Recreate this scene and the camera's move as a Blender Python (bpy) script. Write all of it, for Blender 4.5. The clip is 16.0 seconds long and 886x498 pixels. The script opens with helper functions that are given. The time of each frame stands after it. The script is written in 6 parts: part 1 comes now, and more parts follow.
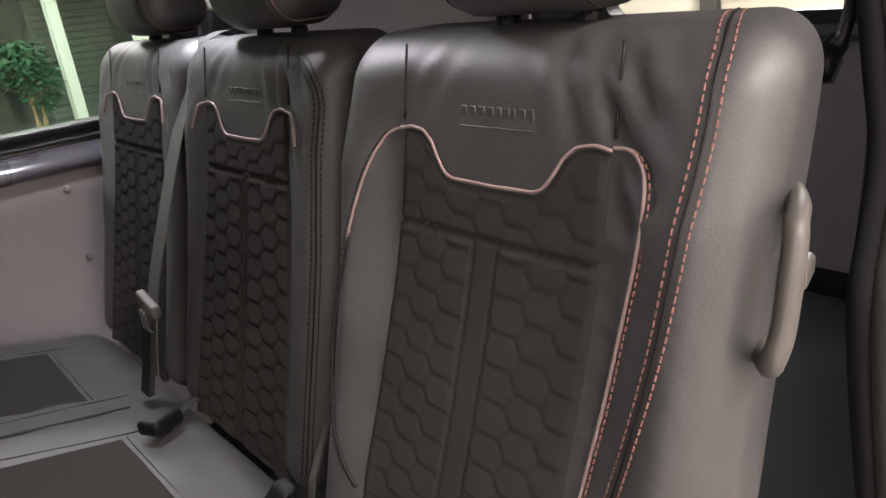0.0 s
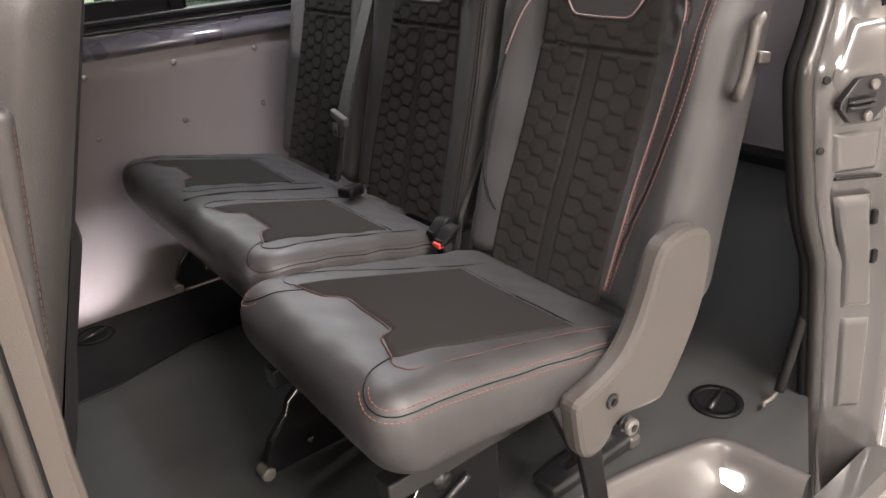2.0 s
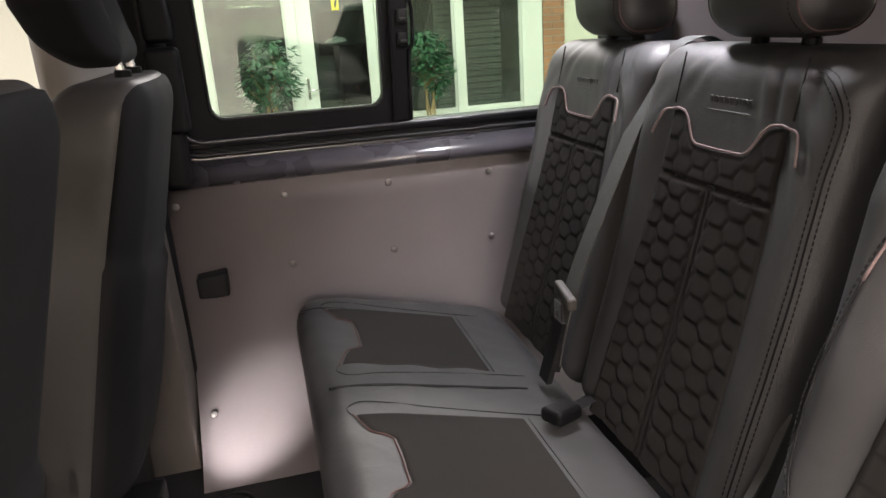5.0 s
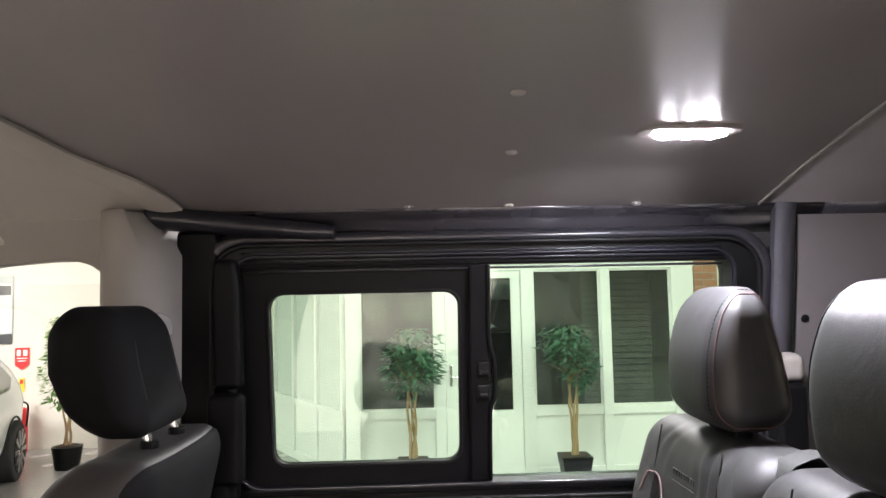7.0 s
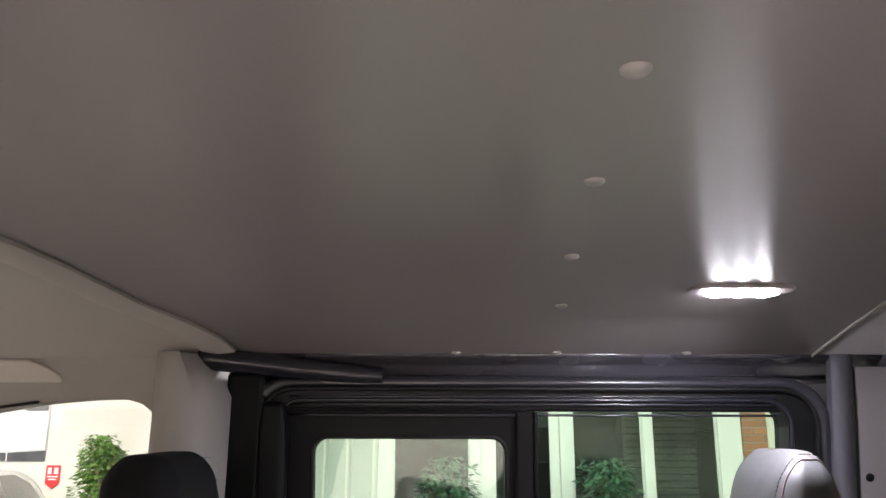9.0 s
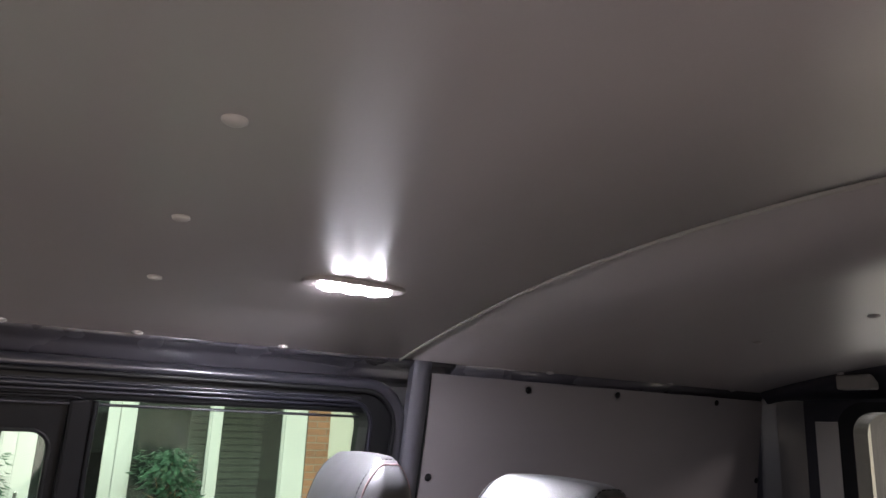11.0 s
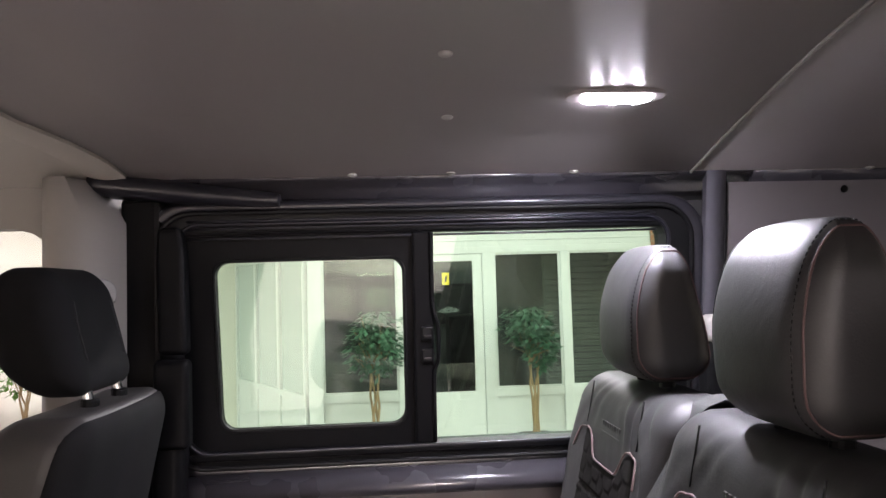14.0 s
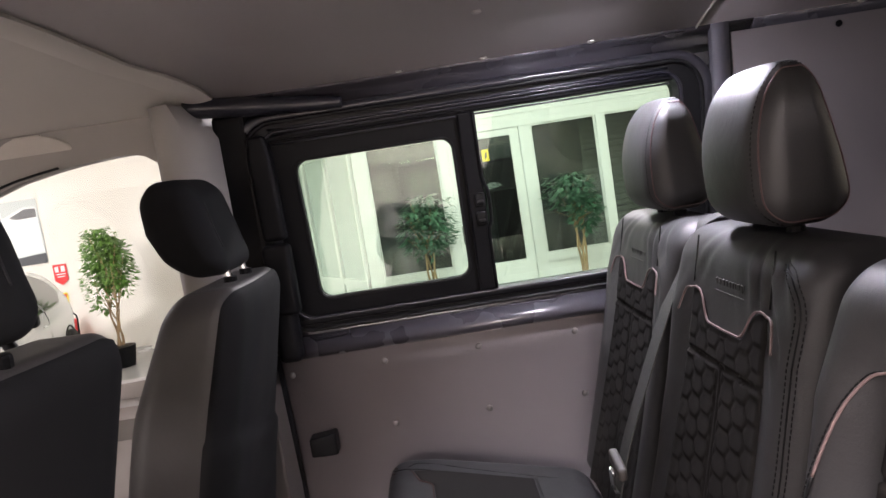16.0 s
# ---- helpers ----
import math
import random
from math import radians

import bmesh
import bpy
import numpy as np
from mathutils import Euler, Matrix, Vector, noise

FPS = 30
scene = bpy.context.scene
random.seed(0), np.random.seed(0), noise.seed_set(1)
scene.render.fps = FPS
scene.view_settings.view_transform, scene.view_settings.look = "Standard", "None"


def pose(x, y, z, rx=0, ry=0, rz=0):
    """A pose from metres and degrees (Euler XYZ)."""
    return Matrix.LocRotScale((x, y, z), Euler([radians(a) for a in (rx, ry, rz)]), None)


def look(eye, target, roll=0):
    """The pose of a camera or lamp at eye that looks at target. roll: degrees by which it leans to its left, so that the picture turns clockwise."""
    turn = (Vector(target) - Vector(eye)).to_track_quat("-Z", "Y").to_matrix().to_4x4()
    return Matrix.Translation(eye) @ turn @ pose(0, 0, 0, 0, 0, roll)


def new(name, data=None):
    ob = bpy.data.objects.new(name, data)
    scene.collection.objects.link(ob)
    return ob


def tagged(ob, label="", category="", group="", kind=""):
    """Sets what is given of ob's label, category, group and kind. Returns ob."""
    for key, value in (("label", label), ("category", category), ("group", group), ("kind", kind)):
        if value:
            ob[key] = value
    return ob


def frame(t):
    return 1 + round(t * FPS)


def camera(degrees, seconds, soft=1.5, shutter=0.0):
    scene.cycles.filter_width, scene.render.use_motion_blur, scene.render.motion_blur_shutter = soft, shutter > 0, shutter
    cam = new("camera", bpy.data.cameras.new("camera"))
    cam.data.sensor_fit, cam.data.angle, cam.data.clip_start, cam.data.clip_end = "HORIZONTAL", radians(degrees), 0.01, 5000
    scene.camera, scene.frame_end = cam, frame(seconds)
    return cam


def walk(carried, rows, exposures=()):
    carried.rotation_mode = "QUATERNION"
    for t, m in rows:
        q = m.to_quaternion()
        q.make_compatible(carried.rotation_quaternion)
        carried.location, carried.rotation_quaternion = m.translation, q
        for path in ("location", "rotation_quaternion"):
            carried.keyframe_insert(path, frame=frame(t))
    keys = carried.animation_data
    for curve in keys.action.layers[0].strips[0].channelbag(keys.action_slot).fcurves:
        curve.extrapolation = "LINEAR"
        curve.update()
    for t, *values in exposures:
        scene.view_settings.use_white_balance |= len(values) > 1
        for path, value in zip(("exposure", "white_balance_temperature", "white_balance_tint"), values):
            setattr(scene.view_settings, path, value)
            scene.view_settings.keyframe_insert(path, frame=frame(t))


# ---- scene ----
cam = camera(63.5, 16.0)
PATH = [
    (0, (-0.140, -1.878, 1.573), (1.052, -0.436, 0.866), -7.0),
    (0.3, (-0.217, -1.982, 1.584), (0.964, -0.543, 0.855), -6.1),
    (0.5, (-0.269, -2.052, 1.615), (0.906, -0.615, 0.871), -5.6),
    (1, (-0.413, -2.137, 1.615), (0.712, -0.701, 0.794), -5.3),
    (1.5, (-0.584, -2.198, 1.585), (0.517, -0.755, 0.743), -4.7),
    (2, (-0.683, -2.27, 1.573), (0.375, -0.808, 0.711), -4.2),
    (2.5, (-0.684, -2.243, 1.562), (0.273, -0.715, 0.696), -4.3),
    (3, (-0.626, -2.174, 1.553), (0.21, -0.565, 0.709), -4.6),
    (3.2, (-0.582, -2.141, 1.561), (0.201, -0.501, 0.726), -4.8),
    (5.3, (-0.229, -1.698, 1.589), (0.142, 0.192, 1.051), -3.5),
    (5.5, (-0.181, -1.665, 1.597), (0.134, 0.252, 1.121), -3.3),
    (6, (-0.08, -1.615, 1.66), (0.129, 0.357, 1.404), -2.5),
    (6.5, (-0.043, -1.616, 1.713), (0.092, 0.379, 1.646), -1.7),
    (7, (-0.077, -1.591, 1.742), (-0.006, 0.403, 1.89), -1.2),
    (7.5, (-0.091, -1.599, 1.78), (-0.119, 0.375, 2.101), -0.8),
    (8, (-0.099, -1.619, 1.795), (-0.232, 0.333, 2.209), -0.7),
    (8.2, (-0.102, -1.63, 1.794), (-0.26, 0.312, 2.242), -0.6),
    (10.3, (-0.106, -1.525, 1.8), (0.517, 0.311, 2.291), 1.9),
    (10.5, (-0.1, -1.502, 1.803), (0.647, 0.289, 2.288), 2.0),
    (11, (-0.092, -1.473, 1.807), (0.922, 0.185, 2.281), 2.5),
    (11.5, (-0.08, -1.465, 1.806), (1.108, 0.076, 2.269), 2.8),
    (12, (-0.072, -1.459, 1.806), (1.176, 0.042, 2.244), 2.4),
    (12.5, (-0.072, -1.46, 1.805), (1.097, 0.115, 2.195), 2.4),
    (13, (-0.066, -1.499, 1.78), (0.854, 0.246, 2.11), 1.3),
    (13.5, (-0.038, -1.558, 1.745), (0.55, 0.339, 1.983), 0.5),
    (14, (-0.029, -1.627, 1.694), (0.133, 0.363, 1.805), -1.7),
    (14.5, (-0.061, -1.73, 1.655), (-0.156, 0.267, 1.652), -3.7),
    (15, (-0.087, -1.826, 1.647), (-0.236, 0.167, 1.557), -5.3),
    (15.5, (-0.094, -1.873, 1.657), (-0.177, 0.119, 1.497), -6.9),
    (16, (-0.069, -1.911, 1.676), (-0.054, 0.078, 1.469), -8.9),
]
walk(cam, [(t, look(eye, target, roll)) for t, eye, target, roll in PATH],
     exposures=[(0.0, 0.20, 6500, 10), (0.5, 0.27, 6500, 10), (1.0, 0.20, 6470, 10), (1.5, 0.22, 6500, 10), (3.0, 0.18, 6450, 10), (5.5, 0.18, 6650, 11), (6.5, 0.22, 6500, 12), (7.0, 0.15, 6400, 12), (8.0, 0.12, 6350, 12), (11.0, 0.04, 6250, 13), (13.0, 0.04, 6250, 14), (14.5, 0.05, 6280, 18), (16.0, 0.05, 6280, 18)])


# ---- world and lamps ----
world = bpy.data.worlds.new("showroom_air")
scene.world = world
world.use_nodes = True
world.node_tree.nodes["Background"].inputs[0].default_value = (1.0, 0.95, 0.88, 1)
world.node_tree.nodes["Background"].inputs[1].default_value = 0.02


def lamp(name, kind, m, watts, colour, size=0.1, size_y=None, spot=None, blend=0.6):
    data = bpy.data.lights.new(name, kind)
    data.energy, data.color = watts, colour
    if kind == "AREA":
        data.size = size
        if size_y:
            data.shape, data.size_y = "RECTANGLE", size_y
    else:
        data.shadow_soft_size = size
    if spot:
        data.spot_size, data.spot_blend = radians(spot), blend
    ob = new(name, data)
    ob.matrix_world = m
    return ob


WARM, NEUTRAL, COLD = (1.0, 0.885, 0.83), (1.0, 0.945, 0.95), (0.95, 0.92, 1.0)
# unseen area lights added under the showroom ceiling, placed and powered to balance brightness
SHOWROOM_FILLS = [(-6.0, 5.2, 165, NEUTRAL), (-6.6, 2.6, 720, NEUTRAL), (0.8, 3.6, 165, NEUTRAL), (0.1, -3.4, 215, WARM),
            (-5.0, -4.4, 560, WARM), (7.0, 0.4, 900, NEUTRAL), (5.2, -4.6, 260, WARM), (-0.4, -7.6, 500, WARM)]
for lx, ly, watts, tint in SHOWROOM_FILLS:
    lamp("showroom_fill", "AREA", pose(lx, ly, 3.34, 0, 0, 0), watts, tint, 1.6, 0.6)
# unseen area light added to brighten the room behind the glazed partition
lamp("office_fill", "AREA", pose(0.8, 7.2, 2.5), 22, NEUTRAL, 0.5)
# LED strip in the van's headliner, footwell and step lamps
lamp("cabin_led", "AREA", pose(0.362, -0.475, 1.985), 11.5, (0.95, 0.93, 1.0), 0.11, 0.035)
lamp("footwell_led", "SPOT", look((-0.56, -0.40, 0.70), (-0.40, -0.06, 0.64)), 15.0, (1.0, 0.93, 0.93), 0.02, spot=50, blend=0.9)
lamp("step_led", "AREA", look((0.385, -1.705, 0.495), (0.20, -1.74, 0.42)), 0.35, (1.0, 0.93, 0.82), 0.06)


# ---- materials ----
def node_mat(name, colour, rough=0.5, metal=0.0, vary=0.12, scale=6.0, grain=220.0, bump=0.15, depth=0.0006, coat=0.0, sheen=0.0,
             rough_vary=0.1, stretch=(1, 1, 1), island=0.0, spec=0.5, crease=0.0):
    """A painted, woven or leather surface: broad stains and fine grain over one base colour."""
    m = bpy.data.materials.new(name)
    m.use_nodes = True
    nt = m.node_tree
    n, l = nt.nodes, nt.links
    b = n["Principled BSDF"]
    tc = n.new("ShaderNodeTexCoord")
    mp = n.new("ShaderNodeMapping")
    mp.inputs["Scale"].default_value = stretch
    l.new(tc.outputs["Object"], mp.inputs["Vector"])
    big = n.new("ShaderNodeTexNoise")
    big.inputs["Scale"].default_value, big.inputs["Detail"].default_value = scale, 4
    fine = n.new("ShaderNodeTexNoise")
    fine.inputs["Scale"].default_value, fine.inputs["Detail"].default_value = grain, 3
    l.new(mp.outputs[0], big.inputs["Vector"])
    l.new(mp.outputs[0], fine.inputs["Vector"])
    mix = n.new("ShaderNodeMix")
    mix.data_type, mix.blend_type = "RGBA", "MIX"
    lo = [max(0, c * (1 - vary)) for c in colour]
    hi = [min(1, c * (1 + vary)) for c in colour]
    mix.inputs[6].default_value, mix.inputs[7].default_value = (*lo, 1), (*hi, 1)
    add = n.new("ShaderNodeMath")
    add.operation = "MULTIPLY_ADD"
    add.inputs[1].default_value = 0.4
    l.new(fine.outputs["Fac"], add.inputs[0])
    half = n.new("ShaderNodeMath")
    half.operation = "MULTIPLY"
    half.inputs[1].default_value = 0.6
    l.new(big.outputs["Fac"], half.inputs[0])
    l.new(half.outputs[0], add.inputs[2])
    l.new(add.outputs[0], mix.inputs[0])
    last = mix.outputs[2]
    if island:
        info = n.new("ShaderNodeObjectInfo")
        hsv = n.new("ShaderNodeHueSaturation")
        rng = n.new("ShaderNodeMapRange")
        rng.inputs[3].default_value, rng.inputs[4].default_value = 1 - island, 1 + island
        l.new(info.outputs["Random"], rng.inputs[0])
        l.new(rng.outputs[0], hsv.inputs["Value"])
        l.new(last, hsv.inputs["Color"])
        last = hsv.outputs[0]
    l.new(last, b.inputs["Base Color"])
    rr = n.new("ShaderNodeMapRange")
    rr.inputs[3].default_value, rr.inputs[4].default_value = max(0.02, rough - rough_vary), min(1, rough + rough_vary)
    l.new(big.outputs["Fac"], rr.inputs[0])
    l.new(rr.outputs[0], b.inputs["Roughness"])
    b.inputs["Metallic"].default_value = metal
    b.inputs["Coat Weight"].default_value = coat
    b.inputs["Coat Roughness"].default_value = 0.08
    b.inputs["Sheen Weight"].default_value = sheen
    b.inputs["Specular IOR Level"].default_value = spec
    if bump:
        bp = n.new("ShaderNodeBump")
        bp.inputs["Strength"].default_value, bp.inputs["Distance"].default_value = bump, depth
        l.new(fine.outputs["Fac"], bp.inputs["Height"])
        if crease:
            fold = n.new("ShaderNodeTexNoise")
            fold.inputs["Scale"].default_value, fold.inputs["Detail"].default_value, fold.inputs["Distortion"].default_value = 11.0, 3, 1.2
            l.new(mp.outputs[0], fold.inputs["Vector"])
            b2 = n.new("ShaderNodeBump")
            b2.inputs["Strength"].default_value, b2.inputs["Distance"].default_value = crease, 0.012
            l.new(fold.outputs["Fac"], b2.inputs["Height"])
            l.new(b2.outputs[0], bp.inputs["Normal"])
        l.new(bp.outputs[0], b.inputs["Normal"])
    return m


def glow_mat(name, colour, strength):
    m = bpy.data.materials.new(name)
    m.use_nodes = True
    b = m.node_tree.nodes["Principled BSDF"]
    b.inputs["Base Color"].default_value = (0.8, 0.8, 0.8, 1)
    b.inputs["Emission Color"].default_value = (*colour, 1)
    b.inputs["Emission Strength"].default_value = strength
    return m


def glass_mat(name, tint, rough=0.0, ior=1.62):
    """Thin flat pane: see-through with a mirror gloss by Fresnel."""
    m = bpy.data.materials.new(name)
    m.use_nodes = True
    nt = m.node_tree
    n, l = nt.nodes, nt.links
    n.remove(n["Principled BSDF"])
    out = n["Material Output"]
    clear = n.new("ShaderNodeBsdfTransparent")
    clear.inputs[0].default_value = (*tint, 1)
    gloss = n.new("ShaderNodeBsdfGlossy")
    gloss.inputs["Roughness"].default_value = rough
    fr = n.new("ShaderNodeFresnel")
    fr.inputs[0].default_value = ior
    mx = n.new("ShaderNodeMixShader")
    l.new(fr.outputs[0], mx.inputs[0])
    l.new(clear.outputs[0], mx.inputs[1])
    l.new(gloss.outputs[0], mx.inputs[2])
    l.new(mx.outputs[0], out.inputs[0])
    return m


LEATHER = node_mat("black_leather", (0.030, 0.0295, 0.0305), 0.51, vary=0.2, scale=9, grain=420, bump=0.3, depth=0.0008, rough_vary=0.08, spec=0.62, crease=0.12)
LEATHER_PLAIN = node_mat("cabin_seat_leather", (0.037, 0.0345, 0.033), 0.48, vary=0.2, scale=9, grain=420, bump=0.3, depth=0.0008, crease=0.12)
SUEDE = node_mat("charcoal_suede", (0.0195, 0.0183, 0.0173), 0.95, vary=0.3, scale=14, grain=700, bump=0.3, depth=0.0006, spec=0.12)
FABRIC = node_mat("black_fabric", (0.0050, 0.0050, 0.0058), 0.85, vary=0.25, scale=10, grain=900, bump=0.4, depth=0.0006, spec=0.25)
THREAD = node_mat("red_thread", (0.165, 0.072, 0.060), 0.7, vary=0.2, scale=40, grain=900, bump=0.2)
CATCH_BLACK = node_mat("black_catch_plastic", (0.004, 0.0037, 0.004), 0.55, vary=0.1, scale=10, grain=500, bump=0.2, spec=0.2)
DARK_THREAD = node_mat("dark_red_seam", (0.060, 0.026, 0.022), 0.7, vary=0.2, scale=40, grain=900, bump=0.2)
HEAD_PIPE = node_mat("dusty_red_piping", (0.105, 0.062, 0.060), 0.6, vary=0.15, scale=40, grain=600)
PIPE_PINK = node_mat("pink_piping", (0.175, 0.122, 0.118), 0.6, vary=0.15, scale=40, grain=600)
BLACK_PLASTIC = node_mat("black_plastic", (0.0055, 0.0055, 0.0062), 0.44, vary=0.2, scale=12, grain=500, bump=0.25, spec=0.12)
BLACK_RUBBER = node_mat("black_rubber", (0.0055, 0.0055, 0.006), 0.5, vary=0.25, scale=20, grain=300, bump=0.2, spec=0.25)
GREY_PLASTIC = node_mat("grey_seat_plastic", (0.054, 0.049, 0.045), 0.5, vary=0.08, scale=8, grain=600, bump=0.25)
DARK_PAINT = node_mat("dark_primer_paint", (0.014, 0.014, 0.020), 0.35, vary=0.15, scale=5, grain=600, bump=0.05, coat=0.3)
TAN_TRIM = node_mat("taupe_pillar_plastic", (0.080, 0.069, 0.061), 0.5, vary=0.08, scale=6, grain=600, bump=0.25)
BEIGE_PLASTIC = node_mat("light_grey_pillar_plastic", (0.33, 0.31, 0.285), 0.6, vary=0.06, scale=5, grain=700, bump=0.25)
VAN_PAINT = node_mat("indium_grey_paint", (0.055, 0.052, 0.062), 0.28, vary=0.1, scale=4, grain=900, bump=0.05, coat=0.7)
# the van's grey paint, lightened for the light on the pillar and tailgate sill
LIT_PAINT = node_mat("lightened_grey_paint", (0.072, 0.069, 0.081), 0.5, vary=0.1, scale=4, grain=900, bump=0.05, spec=0.3)
# the van's grey paint, darkened to mute the highlight on the window surround
SHADED_PAINT = node_mat("darkened_grey_paint", (0.026, 0.025, 0.031), 0.32, vary=0.1, scale=4, grain=900, bump=0.05, coat=0.4)
VAN_OUTER = node_mat("indium_grey_outer_paint", (0.068, 0.066, 0.0645), 0.22, vary=0.06, scale=3, grain=900, bump=0.03, coat=0.7)
WALL_PANEL = node_mat("grey_lining_board", (0.165, 0.148, 0.151), 0.55, vary=0.06, scale=5, grain=420, bump=0.2, depth=0.0005)
ROOF_LINING = node_mat("grey_roof_lining_board", (0.335, 0.305, 0.303), 0.33, vary=0.05, scale=3, grain=500, bump=0.12, depth=0.0004, rough_vary=0.03, spec=0.9)
CAB_LINING = node_mat("cab_headliner_cloth", (0.58, 0.54, 0.49), 0.85, vary=0.06, scale=6, grain=800, bump=0.3)
FLOOR_RUBBER = node_mat("dark_rubber_floor", (0.040, 0.0415, 0.0415), 0.36, vary=0.55, scale=5, grain=300, bump=0.35, depth=0.0008, stretch=(0.7, 2.6, 1), rough_vary=0.12)
STEEL = node_mat("bright_steel", (0.62, 0.62, 0.62), 0.22, metal=1.0, vary=0.05, scale=20, grain=400, bump=0.05)
DARK_STEEL = node_mat("black_coated_steel", (0.012, 0.012, 0.013), 0.32, vary=0.2, scale=20, grain=400, bump=0.15)
BELT = node_mat("grey_belt_webbing", (0.050, 0.052, 0.049), 0.6, vary=0.15, scale=30, grain=1200, bump=0.5, depth=0.0006)
RED_PLASTIC = node_mat("red_plastic", (0.55, 0.06, 0.05), 0.4)
WHITE_FRAME = node_mat("white_pvc_frame", (0.78, 0.78, 0.76), 0.35, vary=0.03, scale=3, grain=300, bump=0.03)
WHITE_WALL = node_mat("cream_showroom_wall", (0.74, 0.71, 0.63), 0.75, vary=0.04, scale=1.5, grain=120, bump=0.15)
CEIL_WHITE = node_mat("showroom_ceiling", (0.62, 0.61, 0.58), 0.8, vary=0.04, scale=2, grain=90, bump=0.1)
SHOW_FLOOR = node_mat("grey_showroom_tile", (0.37, 0.36, 0.345), 0.25, vary=0.12, scale=2, grain=90, bump=0.05)
BRICK = node_mat("orange_brick", (0.40, 0.19, 0.11), 0.8, vary=0.25, scale=10, grain=120, bump=0.5, depth=0.002, island=0.2)
MORTAR = node_mat("mortar", (0.35, 0.32, 0.28), 0.9)
OFFICE_GREY = node_mat("office_grey_wall", (0.16, 0.17, 0.17), 0.8, vary=0.1, scale=2, grain=120)
LED_WHITE = glow_mat("led_lens", (0.97, 0.94, 1.0), 120.0)
LED_COVER = glow_mat("led_cover", (0.97, 0.95, 1.0), 80.0)
STEP_GLOW = glow_mat("step_lamp_lens", (1.0, 0.94, 0.86), 22.0)
GREEN_GLASS = glass_mat("green_tinted_glass", (0.76, 0.88, 0.77), ior=1.85)
CLEAR_GLASS = glass_mat("clear_glass", (0.93, 0.95, 0.92))
OFFICE_GLASS = glass_mat("office_pane_glass", (0.62, 0.66, 0.64))


# ---- building helpers ----
def obj(name, bm, material, parent=None, smooth=False, label=""):
    me = bpy.data.meshes.new(name)
    bmesh.ops.recalc_face_normals(bm, faces=bm.faces)
    bm.to_mesh(me)
    bm.free()
    if smooth:
        for p in me.polygons:
            p.use_smooth = True
    me.materials.append(material)
    ob = new(name, me)
    if parent:
        ob.parent = parent
    if label:
        ob["label"] = label
    return ob


def part(name, bm, material, parent, label="", smooth=False):
    return obj(name, bm, material, parent, smooth, label)


def thing(name, label, category, group="", kind="", at=(0, 0, 0)):
    e = new(name)
    e.empty_display_size = 0.05
    e.location = at
    return tagged(e, label, category, group, kind)


def join_bm(dst, src):
    me = bpy.data.meshes.new("tmp")
    src.to_mesh(me)
    src.free()
    dst.from_mesh(me)
    bpy.data.meshes.remove(me)
    return dst


def box(x0, x1, y0, y1, z0, z1, bevel=0.0, seg=2, m=None):
    bm = bmesh.new()
    bmesh.ops.create_cube(bm, size=1)
    bmesh.ops.scale(bm, vec=(x1 - x0, y1 - y0, z1 - z0), verts=bm.verts)
    bmesh.ops.translate(bm, vec=((x0 + x1) / 2, (y0 + y1) / 2, (z0 + z1) / 2), verts=bm.verts)
    if bevel:
        bmesh.ops.bevel(bm, geom=bm.edges[:], offset=bevel, segments=seg, affect="EDGES", profile=0.5)
    if m:
        bm.transform(m)
    return bm


def prism(poly, axis, a, b, bevel=0.0):
    """A closed outline carried along one axis. Outline in the two other axes, in order."""
    bm = bmesh.new()

    def place(p, h):
        return {"x": (h, p[0], p[1]), "y": (p[0], h, p[1]), "z": (p[0], p[1], h)}[axis]
    lo = [bm.verts.new(place(p, a)) for p in poly]
    hi = [bm.verts.new(place(p, b)) for p in poly]
    bm.faces.new(lo)
    bm.faces.new(hi[::-1])
    n = len(poly)
    for i in range(n):
        bm.faces.new((lo[i], hi[i], hi[(i + 1) % n], lo[(i + 1) % n]))
    bmesh.ops.recalc_face_normals(bm, faces=bm.faces)
    if bevel:
        es = [e for e in bm.edges if len(e.link_faces) == 2 and e.calc_face_angle(0) > 0.6]
        bmesh.ops.bevel(bm, geom=es, offset=bevel, segments=2, affect="EDGES", profile=0.5)
    return bm


def sheet_prism(line, thick, axis, a, b):
    """A board bent along a line of points, of even thickness."""
    pts = [Vector(p) for p in line]
    off = []
    for i, p in enumerate(pts):
        d = (pts[min(i + 1, len(pts) - 1)] - pts[max(i - 1, 0)]).normalized()
        off.append(p + Vector((-d.y, d.x)) * thick)
    return prism([tuple(p) for p in pts] + [tuple(p) for p in off[::-1]], axis, a, b)


def rounded_rect(x0, x1, y0, y1, r, seg=6):
    out = []
    for cx, cy, a0 in ((x1 - r, y1 - r, 0), (x0 + r, y1 - r, 90), (x0 + r, y0 + r, 180), (x1 - r, y0 + r, 270)):
        for k in range(seg + 1):
            a = radians(a0 + 90 * k / seg)
            out.append((cx + r * math.cos(a), cy + r * math.sin(a)))
    return out


def ring(outer, inner, axis, a, b):
    """A frame between two outlines with the same number of points."""
    bm = bmesh.new()

    def place(p, h):
        return {"x": (h, p[0], p[1]), "y": (p[0], h, p[1]), "z": (p[0], p[1], h)}[axis]
    rows = [[bm.verts.new(place(p, h)) for p in line] for line, h in ((outer, a), (outer, b), (inner, b), (inner, a))]
    n = len(outer)
    for r in range(4):
        p, q = rows[r], rows[(r + 1) % 4]
        for i in range(n):
            bm.faces.new((p[i], p[(i + 1) % n], q[(i + 1) % n], q[i]))
    return bm


